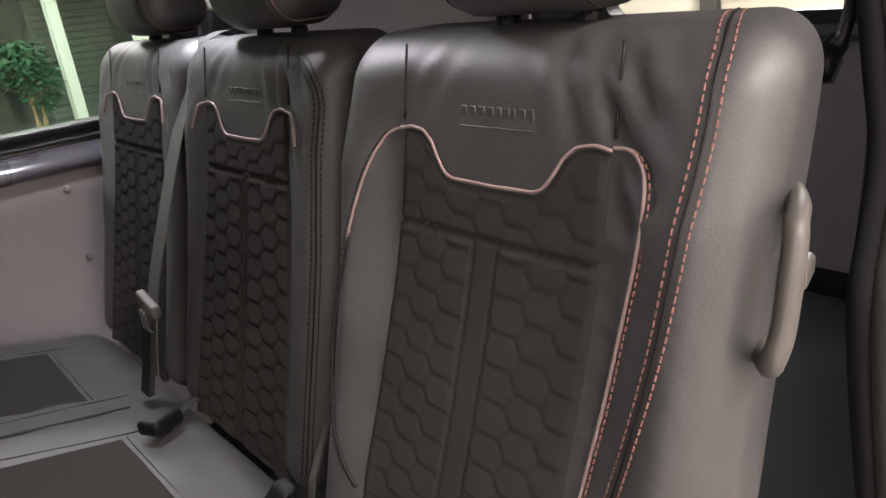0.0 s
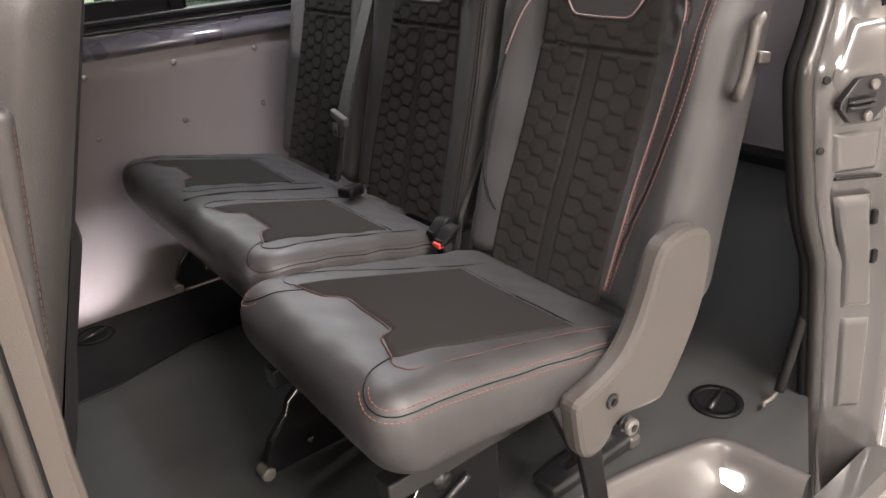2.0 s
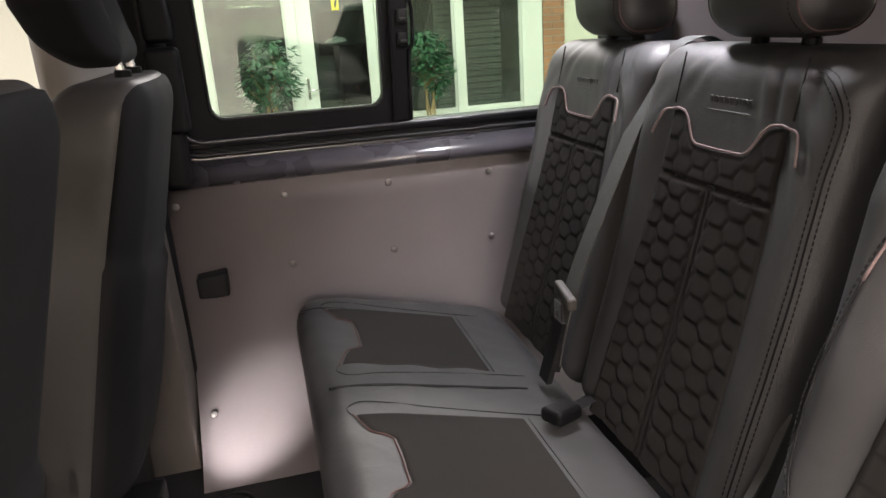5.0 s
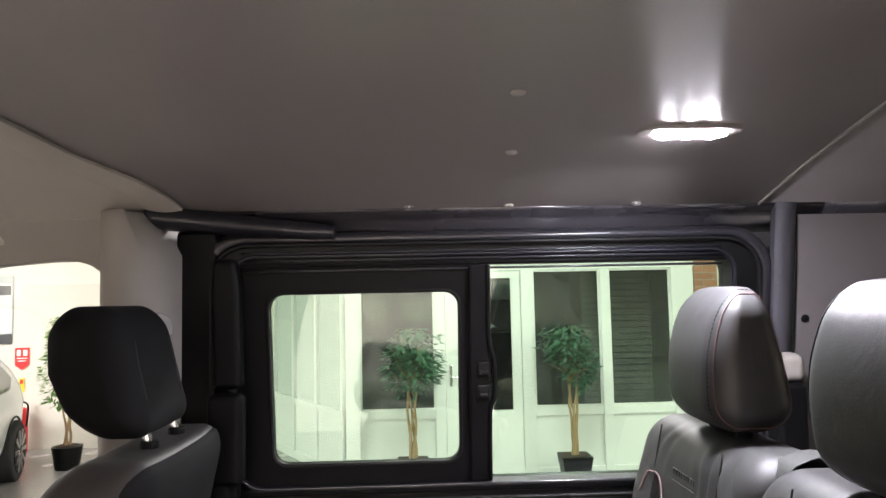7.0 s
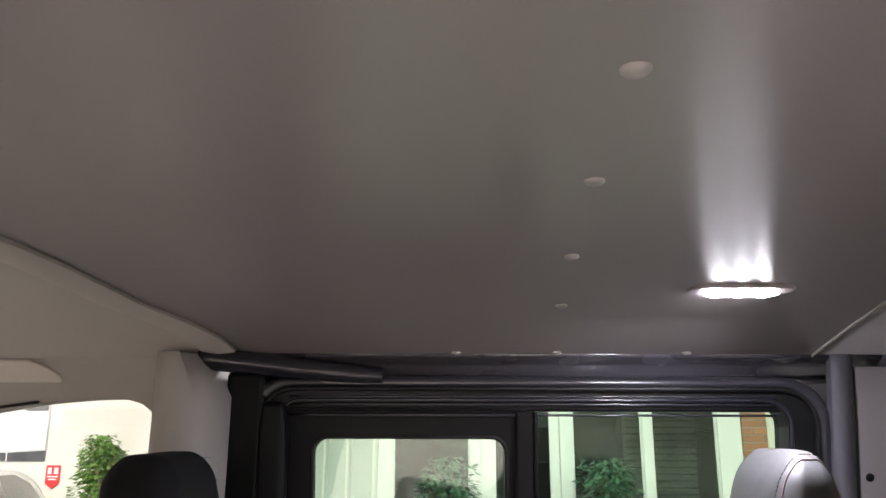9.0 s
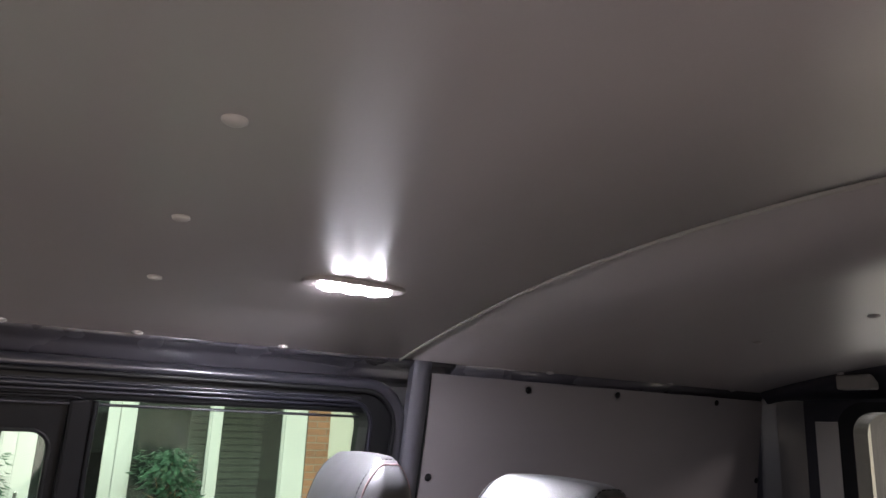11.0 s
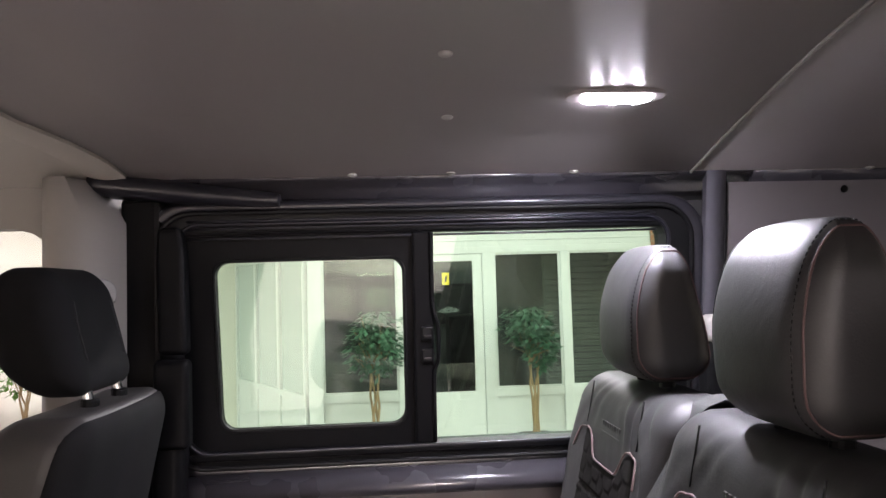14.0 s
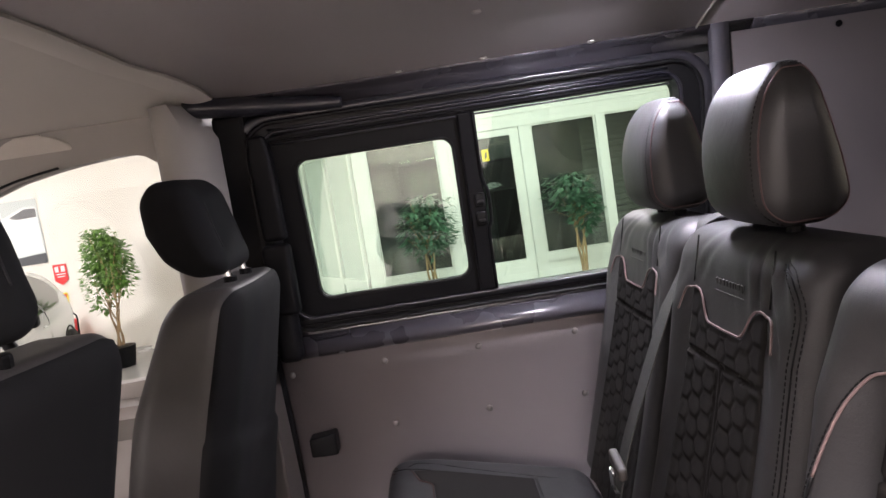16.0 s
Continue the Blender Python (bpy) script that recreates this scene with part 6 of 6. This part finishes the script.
# sectional shutter behind the van
SHUTTER_CREAM = node_mat("cream_shutter_paint", (0.50, 0.455, 0.37), 0.45, vary=0.05, scale=2, grain=90, bump=0.1)
shutter = thing("sectional_door", "cream sectional garage door with ribbed panels", "garage door", kind="structure")
for k in range(6):
    z0 = -0.09 + 0.53 * k
    part("door_panel", box(10.30, 10.38, -5.2, 3.7, z0, z0 + 0.515, 0.02), SHUTTER_CREAM, shutter)
    for j in (1, 2):
        part("rib", box(10.288, 10.31, -5.2, 3.7, z0 + 0.515 * j / 3 - 0.012, z0 + 0.515 * j / 3 + 0.012, 0.004), SHUTTER_CREAM, shutter)
part("side_track", box(10.2, 10.38, 3.72, 3.98, -0.1, 3.3, 0.01), GREY_PLASTIC, shutter)

# ---- plants ----
LEAF = node_mat("ficus_leaf", (0.050, 0.125, 0.070), 0.30, vary=0.5, scale=16, grain=80, bump=0.1)
LEAF_B = node_mat("ficus_leaf_bright", (0.12, 0.24, 0.045), 0.4, vary=0.45, scale=16, grain=80, bump=0.1)
BARK = node_mat("pale_bark", (0.34, 0.23, 0.12), 0.8, vary=0.3, scale=30, grain=200, bump=0.5, depth=0.002)
SOIL = node_mat("soil", (0.05, 0.035, 0.025), 0.95)


def ficus(x, y, height, crown_r, crown_h, seed, leaf, clumps=3, leaves=620, pot="square", size=0.055):
    rnd = random.Random(seed)
    t = thing("potted_tree", "potted ficus with twisted pale stems and glossy green leaves", "plant", "ficus trees", at=(x, y, -0.1))
    if pot == "square":
        bm = bmesh.new()
        bmesh.ops.create_cone(bm, cap_ends=True, segments=4, radius1=0.15, radius2=0.215, depth=0.30)
        bmesh.ops.rotate(bm, verts=bm.verts, cent=(0, 0, 0), matrix=Matrix.Rotation(radians(45), 3, "Z"))
        bmesh.ops.translate(bm, verts=bm.verts, vec=(0, 0, 0.15))
    else:
        bm = bmesh.new()
        bmesh.ops.create_cone(bm, cap_ends=True, segments=24, radius1=0.13, radius2=0.17, depth=0.26)
        bmesh.ops.translate(bm, verts=bm.verts, vec=(0, 0, 0.13))
    part("pot", bm, BLACK_PLASTIC, t, "black planter")
    part("soil", cyl((0, 0, 0.285 if pot == "square" else 0.25), (0, 0, 1), 0.13, 0.04, 16), SOIL, t)
    base = height - crown_h
    ends = []
    for k in range(4):
        a = 2 * math.pi * k / 4 + rnd.uniform(-0.4, 0.4)
        pts = [(0.03 * math.cos(a), 0.03 * math.sin(a), 0.27)]
        for j in range(1, 8):
            f = j / 7
            tw = a + 2.6 * f
            rr = 0.028 + 0.05 * max(0, f - 0.5)
            pts.append((rr * math.cos(tw) + rnd.uniform(-0.01, 0.01), rr * math.sin(tw) + rnd.uniform(-0.01, 0.01), 0.27 + (base + 0.05 - 0.27) * f))
        part("stem", tube(smooth_line(pts, 4), 0.014, 7, taper=(1.2, 0.7)), BARK, t, smooth=True)
        ends.append(Vector(pts[-1]))
    limbs = bmesh.new()
    tips = []
    for e in ends:
        for j in range(5):
            a = rnd.uniform(0, 6.28)
            f = rnd.uniform(0.35, 0.95)
            tip = Vector((crown_r * f * math.cos(a), crown_r * f * math.sin(a), base + crown_h * rnd.uniform(0.25, 0.95)))
            mid = e.lerp(tip, 0.5) + Vector((rnd.uniform(-0.04, 0.04), rnd.uniform(-0.04, 0.04), 0.03))
            join_bm(limbs, tube([e, mid, tip], 0.006, 5, taper=(1, 0.4)))
            tips.append(tip)
    part("limbs", limbs, BARK, t)
    # crown: bent pointed leaves in clumps round the twig tips
    verts, faces = [], []
    lobes = [(Vector((crown_r * rnd.uniform(-0.45, 0.45), crown_r * rnd.uniform(-0.45, 0.45), base + crown_h * rnd.uniform(0.25, 0.8))), rnd.uniform(0.5, 0.75)) for _ in range(9)]
    made = 0
    while made < leaves:
        c, lr = rnd.choice(lobes)
        v = Vector((rnd.gauss(0, 1), rnd.gauss(0, 1), rnd.gauss(0, 1))).normalized() * rnd.uniform(0.35, 1.0) ** 0.5
        p = c + Vector((v.x * crown_r * lr, v.y * crown_r * lr, v.z * crown_h * 0.36))
        if p.z < base - 0.05 or p.z > height + 0.02:
            continue
        ln = size * rnd.uniform(0.7, 1.3)
        d = (Vector((v.x, v.y, -0.35 + rnd.uniform(-0.5, 0.4)))).normalized()
        sd = d.cross(Vector((0, 0, 1)))
        if sd.length < 1e-3:
            continue
        sd = (sd.normalized() + Vector((0, 0, rnd.uniform(-0.5, 0.5)))).normalized() * ln * 0.30
        nrm = d.cross(sd).normalized()
        i = len(verts)
        verts += [p, p + d * ln * 0.45 + sd + nrm * ln * 0.06, p + d * ln * 0.5 - nrm * ln * 0.04, p + d * ln * 0.45 - sd + nrm * ln * 0.06, p + d * ln - nrm * ln * 0.12]
        faces += [(i, i + 1, i + 2), (i, i + 2, i + 3), (i + 1, i + 4, i + 2), (i + 2, i + 4, i + 3)]
        made += 1
    me = bpy.data.meshes.new("crown")
    me.from_pydata([tuple(v) for v in verts], [], faces)
    me.materials.append(leaf)
    cr = new("crown", me)
    cr.parent = t
    tagged(cr, "crown of small glossy leaves", kind="stuff")
    return t


ficus(1.45, 5.62, 1.57, 0.27, 0.60, 3, LEAF, leaves=900, size=0.082)
ficus(-0.16, 5.62, 1.58, 0.30, 0.68, 8, LEAF, leaves=900, size=0.082)
ficus(-4.20, 7.05, 1.76, 0.29, 1.08, 5, LEAF_B, leaves=2300, pot="round", size=0.075)


# ---- white hatchback, poster and signs on the far side ----
CAR_WHITE = node_mat("white_car_paint", (0.78, 0.78, 0.76), 0.22, vary=0.02, scale=2, grain=500, bump=0.0, coat=0.8)
CAR_GLASS = node_mat("dark_car_glass", (0.02, 0.022, 0.025), 0.06, vary=0.1, scale=3, grain=60, bump=0.0, coat=0.5)
TYRE = node_mat("tyre_rubber", (0.02, 0.02, 0.02), 0.7, vary=0.2, scale=20, grain=200)
ALLOY = node_mat("alloy_rim", (0.45, 0.45, 0.46), 0.3, metal=0.9, vary=0.05)
CARD_BLUE = node_mat("blue_card", (0.05, 0.10, 0.42), 0.5)
RED_SIGN = node_mat("red_sign", (0.72, 0.04, 0.04), 0.4, vary=0.04)
WHITE_CARD = node_mat("white_card", (0.82, 0.82, 0.80), 0.5, vary=0.02)

# local frame: x forward, y to the car's left, z up
CAR = thing("hatchback", "white hatchback parked in the showroom with a price board", "car", at=(0, 0, 0))


def car_half(x, z):
    """Half width of the body: full at the shoulder, drawn in at the roof and the ends."""
    w = lerp_table([(0.2, 0.80), (0.45, 0.88), (0.85, 0.90), (1.0, 0.86), (1.44, 0.60)], z)
    return w * lerp_table([(-2.15, 0.80), (-1.7, 0.98), (0.6, 1.0), (1.5, 0.96), (2.15, 0.72)], x)


def car_top(x):
    return lerp_table([(-2.12, 0.62), (-2.08, 0.86), (-2.00, 0.98), (-1.86, 1.10), (-1.55, 1.34), (-1.20, 1.43), (-0.55, 1.475), (0.05, 1.44), (0.45, 1.28), (0.98, 1.00), (1.35, 0.95), (1.80, 0.86), (2.08, 0.70), (2.14, 0.52)], x)


body = bmesh.new()
prev = None
for i in range(57):
    x = -2.12 + 4.26 * i / 56
    top = car_top(x)
    sec = []
    for j in range(13):
        f = j / 12
        z = 0.22 + (top - 0.03 - 0.22) * f
        sec.append((x, car_half(x, z), z))
    wt = car_half(x, top - 0.03)
    for j in range(1, 6):
        sec.append((x, wt * (1 - j / 5.0) if j < 5 else 0.0, top - 0.03 + 0.03 * math.sin(math.pi / 2 * min(1, j / 2.5))))
    full = sec + [(p[0], -p[1], p[2]) for p in sec[-2::-1]]
    rv = [body.verts.new(p) for p in full]
    if prev:
        for k in range(len(rv) - 1):
            body.faces.new((prev[k], prev[k + 1], rv[k + 1], rv[k]))
    else:
        body.faces.new(rv)
    prev = rv
body.faces.new(prev[::-1])
part("body", body, CAR_WHITE, CAR, smooth=True)


def car_patch(name, pts, side, material, lift=0.006, label=""):
    """A pane that lies on the flank of the body; outline in x and z, filled from its middle."""
    bm = bmesh.new()
    cx = sum(p[0] for p in pts) / len(pts)
    cz = sum(p[1] for p in pts) / len(pts)
    rings = []
    for s in (1.0, 0.66, 0.33):
        rings.append([bm.verts.new((cx + (x - cx) * s, side * (car_half(cx + (x - cx) * s, cz + (z - cz) * s) + lift), cz + (z - cz) * s)) for x, z in pts])
    mid = bm.verts.new((cx, side * (car_half(cx, cz) + lift), cz))
    n = len(pts)
    for a, b in zip(rings, rings[1:]):
        for k in range(n):
            bm.faces.new((a[k], a[(k + 1) % n], b[(k + 1) % n], b[k]))
    for k in range(n):
        bm.faces.new((rings[-1][k], rings[-1][(k + 1) % n], mid))
    return part(name, bm, material, CAR, label, smooth=True)


for side in (-1, 1):
    car_patch("front_side_window", [(0.72, 0.99), (0.40, 1.20), (0.05, 1.365), (-0.42, 1.395), (-0.42, 0.985)], side, CAR_GLASS)
    car_patch("rear_side_window", [(-0.48, 0.985), (-0.48, 1.395), (-1.0, 1.375), (-1.38, 1.26), (-1.50, 1.10), (-1.20, 0.99)], side, CAR_GLASS)
    part("mirror", rbox(0.07, 0.10, 0.06, 0.035, 3, 3, 3, 4, lambda p: (p.x + 0.74, side * (0.98) + p.y, p.z + 1.03)), BLACK_PLASTIC, CAR, smooth=True)
    part("headlight", rbox(0.10, 0.16, 0.055, 0.03, 3, 3, 3, 3, lambda p: (p.x + 1.93 - abs(p.y) * 0.2, side * 0.58 + p.y, p.z + 0.70)), CAR_GLASS, CAR, smooth=True)
    part("door_handle", tube([(-0.30, side * 0.905, 0.86), (-0.26, side * 0.925, 0.865), (-0.16, side * 0.925, 0.865), (-0.12, side * 0.905, 0.86)], 0.010, 8), CAR_WHITE, CAR, smooth=True)
    part("door_line", tube([(-0.45, side * (car_half(-0.45, z) + 0.001), z) for z in (0.30, 0.5, 0.7, 0.9, 0.98)], 0.005, 6), BLACK_RUBBER, CAR)
    for wx in (1.30, -1.32):
        wheel = part("wheel", cyl((wx, side * 0.82, 0.325), (0, 1, 0), 0.325, 0.22, 40, 0.03), TYRE, CAR, "black tyre", smooth=False)
        rim = part("rim", cyl((wx, side * 0.925, 0.325), (0, 1, 0), 0.235, 0.02, 40), BLACK_PLASTIC, wheel)
        for k in range(10):
            a = 2 * math.pi * k / 10
            c, s = math.cos(a), math.sin(a)
            part("spoke", prism([(wx + 0.045 * c - 0.014 * s, 0.325 + 0.045 * s + 0.014 * c), (wx + 0.045 * c + 0.014 * s, 0.325 + 0.045 * s - 0.014 * c), (wx + 0.232 * c + 0.022 * s, 0.325 + 0.232 * s - 0.022 * c), (wx + 0.232 * c - 0.022 * s, 0.325 + 0.232 * s + 0.022 * c)], "y", side * 0.93, side * 0.945), ALLOY, wheel)
        arch = [(wx + 0.365 * math.cos(radians(a)), side * (car_half(wx, 0.325 + 0.365 * math.sin(radians(a))) + 0.003), 0.325 + 0.365 * math.sin(radians(a))) for a in range(-10, 191, 10)]
        part("wheel_arch", tube(arch, 0.012, 8), BLACK_RUBBER, CAR, smooth=True)
screen = bmesh.new()
grid = []
for i in range(13):
    u = -1 + 2 * i / 12
    col = []
    for j in range(7):
        x = 0.12 + (0.93 - 0.12) * j / 6
        z = car_top(x)
        w = car_half(x, z - 0.03) * 0.93
        col.append(screen.verts.new((x + 0.004, u * w, z + 0.006)))
    grid.append(col)
for a, b in zip(grid, grid[1:]):
    for j in range(6):
        screen.faces.new((a[j], a[j + 1], b[j + 1], b[j]))
part("windscreen", screen, CAR_GLASS, CAR, smooth=True)
part("grille", rbox(0.03, 0.42, 0.09, 0.025, 2, 8, 3, 3, lambda p: (p.x + 2.11 - 0.28 * p.y ** 2, p.y, p.z + 0.52)), BLACK_PLASTIC, CAR, smooth=True)
card = part("price_board", box(-0.003, 0.003, -0.45, 0.71, -0.17, 0.15), CARD_BLUE, CAR, "blue price board with a white strip")
tilt_m = Matrix.Translation((0.66, 0.0, 1.205)) @ Matrix.Rotation(radians(-52), 4, "Y")
card.matrix_local = tilt_m
strip = part("price_strip", box(0.004, 0.007, 0.21, 0.69, -0.055, 0.065), WHITE_CARD, card)
txt = bpy.data.curves.new("price_text", "FONT")
txt.body, txt.size, txt.align_x, txt.align_y, txt.extrude = "32950", 0.14, "CENTER", "CENTER", 0.001
to = new("price_text", txt)
me = bpy.data.meshes.new_from_object(to)
bpy.data.objects.remove(to)
me.materials.append(INK)
tm = new("price_digits", me)
tm.parent = card
tm.matrix_local = Matrix.Translation((0.0085, 0.45, 0.005)) @ Matrix(((0, 0, 1, 0), (1, 0, 0, 0), (0, 1, 0, 0), (0, 0, 0, 1)))
head = Vector((0.275, -0.961, 0)).normalized()
# the rear left wheel stands here; the rest follows from the heading
left = Vector((-head.y, head.x, 0))
spot = Vector((-4.47, 6.52, -0.1)) + head * 1.32 - left * 0.92
CAR.matrix_world = Matrix(((head.x, left.x, 0, spot.x), (head.y, left.y, 0, spot.y), (0, 0, 1, spot.z), (0, 0, 0, 1)))

# poster of a car: flat print in two rows of sheets
poster = thing("wall_poster", "large wall poster showing the front of a white sports car", "poster")
PW = NORTH - 0.012
GREY_PRINT = node_mat("grey_print", (0.48, 0.52, 0.50), 0.5, vary=0.1, scale=1.5, grain=80)
DARK_PRINT = node_mat("dark_print", (0.06, 0.065, 0.07), 0.5, vary=0.1)
PALE_PRINT = node_mat("pale_print", (0.70, 0.73, 0.70), 0.5, vary=0.05, scale=2)
px0, px1, pz0, pz1 = -8.6, -5.54, 1.30, 2.22
part("sheet", box(px0, px1, PW - 0.004, PW, pz0, pz1), GREY_PRINT, poster)


def flat(name, pts, material, k):
    return part(name, prism([(px1 - u, pz0 + v) for u, v in pts], "y", PW - 0.006 - 0.002 * k, PW - 0.005 - 0.002 * k), material, poster)


def disc(u, v, r, n=28):
    return [(u + r * math.cos(2 * math.pi * i / n), v + r * math.sin(2 * math.pi * i / n)) for i in range(n)]


flat("car_print", [(0.02, 0.16), (0.02, 0.80), (0.18, 0.82), (0.45, 0.72), (0.75, 0.60), (1.3, 0.56), (1.8, 0.50), (2.2, 0.40), (2.35, 0.25), (2.2, 0.12), (1.7, 0.10), (0.5, 0.12)], PALE_PRINT, 0)
flat("window_print", [(0.03, 0.66), (0.03, 0.78), (0.18, 0.79), (0.42, 0.69), (0.30, 0.655)], DARK_PRINT, 1)
flat("floor_print", [(0.0, 0.0), (0.0, 0.14), (0.5, 0.11), (1.7, 0.09), (2.6, 0.12), (2.6, 0.0)], DARK_PRINT, 1)
flat("tyre_print", disc(0.98, 0.31, 0.285), DARK_PRINT, 2)
flat("rim_print", disc(0.98, 0.31, 0.225), GREY_PRINT, 3)
for k in range(10):
    a = 2 * math.pi * k / 10
    c, s = math.cos(a), math.sin(a)
    flat("spoke_print", [(0.98 + 0.03 * c - 0.018 * s, 0.31 + 0.03 * s + 0.018 * c), (0.98 + 0.03 * c + 0.018 * s, 0.31 + 0.03 * s - 0.018 * c), (0.98 + 0.215 * c + 0.022 * s, 0.31 + 0.215 * s - 0.022 * c), (0.98 + 0.215 * c - 0.022 * s, 0.31 + 0.215 * s + 0.022 * c)], PALE_PRINT, 4)
flat("brake_print", [(0.80, 0.26), (0.78, 0.40), (0.86, 0.43), (0.88, 0.26)], RED_SIGN, 5)
flat("lamp_print", [(1.65, 0.42), (1.78, 0.50), (2.05, 0.42), (1.95, 0.33)], DARK_PRINT, 2)
for u in (0.51, 1.02, 1.53, 2.04, 2.55):
    part("sheet_joint", box(px1 - u - 0.006, px1 - u + 0.006, PW - 0.022, PW - 0.020, pz0, pz1), WHITE_CARD, poster)
part("sheet_joint", box(px0, px1, PW - 0.022, PW - 0.020, pz0 + 0.50, pz0 + 0.512), WHITE_CARD, poster)
sign = thing("fire_sign", "red shield-shaped fire sign with white marks", "sign")
sx0 = -5.50
part("plate", prism([(sx0, 1.02), (sx0 + 0.095, 0.95), (sx0 + 0.19, 1.02), (sx0 + 0.19, 1.25), (sx0, 1.25)], "y", PW - 0.006, PW), RED_SIGN, sign)
for a, b, c, d in ((0.025, 0.075, 1.14, 1.22), (0.11, 0.165, 1.14, 1.22), (0.025, 0.165, 1.10, 1.115), (0.045, 0.145, 1.065, 1.08)):
    part("mark", box(sx0 + a, sx0 + b, PW - 0.009, PW - 0.007, c, d), WHITE_CARD, sign)
note = thing("notice", "small yellow notice on the wall", "sign")
part("plate", box(sx0 + 0.06, sx0 + 0.13, PW - 0.006, PW, 0.66, 0.84), YELLOW, note)
part("mark", box(sx0 + 0.075, sx0 + 0.115, PW - 0.009, PW - 0.007, 0.77, 0.82), RED_SIGN, note)
ext = thing("fire_extinguisher", "red fire extinguisher standing by the wall", "extinguisher")
part("cylinder", cyl((-5.28, NORTH - 0.25, 0.19), (0, 0, 1), 0.085, 0.58, 24, 0.03), RED_SIGN, ext)
part("valve", cyl((-5.28, NORTH - 0.25, 0.57), (0, 0, 1), 0.03, 0.07, 12), BLACK_PLASTIC, ext)
part("hose", tube(smooth_line([(-5.28, NORTH - 0.29, 0.57), (-5.16, NORTH - 0.31, 0.52), (-5.17, NORTH - 0.32, 0.25)], 5), 0.012, 8), BLACK_RUBBER, ext, smooth=True)


# ---- steering wheel in the cab ----
wheel_s = thing("steering_wheel", "black leather steering wheel in the cab", "steering wheel")
SC, SN = Vector((-1.14, -0.385, 1.465)), Vector((0.86, 0, 0.51)).normalized()
SU = Vector((-SN.z, 0, SN.x))
SV = Vector((0, 1, 0))
part("rim", tube([SC + SU * 0.188 * math.cos(a * math.pi / 24) + SV * 0.188 * math.sin(a * math.pi / 24) for a in range(48)], 0.0155, 10, closed=True), BLACK_PLASTIC, wheel_s, smooth=True)
for a in (90, 180, 270):
    c, q = math.cos(radians(a)), math.sin(radians(a))
    part("spoke", tube([SC - SN * 0.02 + (SU * c + SV * q) * 0.05, SC - SN * 0.01 + (SU * c + SV * q) * 0.12, SC + (SU * c + SV * q) * 0.185], 0.014, 8), BLACK_PLASTIC, wheel_s, smooth=True)
part("hub", cyl(tuple(SC - SN * 0.02), tuple(SN), 0.065, 0.045, 24, 0.012), BLACK_PLASTIC, wheel_s)
part("column", cyl(tuple(SC - SN * 0.25), tuple(SN), 0.045, 0.44, 16), BLACK_PLASTIC, wheel_s)
dash = obj("dashboard", prism([(-2.0, 0.6), (-1.55, 0.6), (-1.42, 0.95), (-1.40, 1.12), (-1.48, 1.20), (-1.70, 1.22), (-2.0, 1.20)], "y", -1.66, -0.06, 0.02), BLACK_PLASTIC)
tagged(dash, "black plastic dashboard of the van", "dashboard", kind="structure")
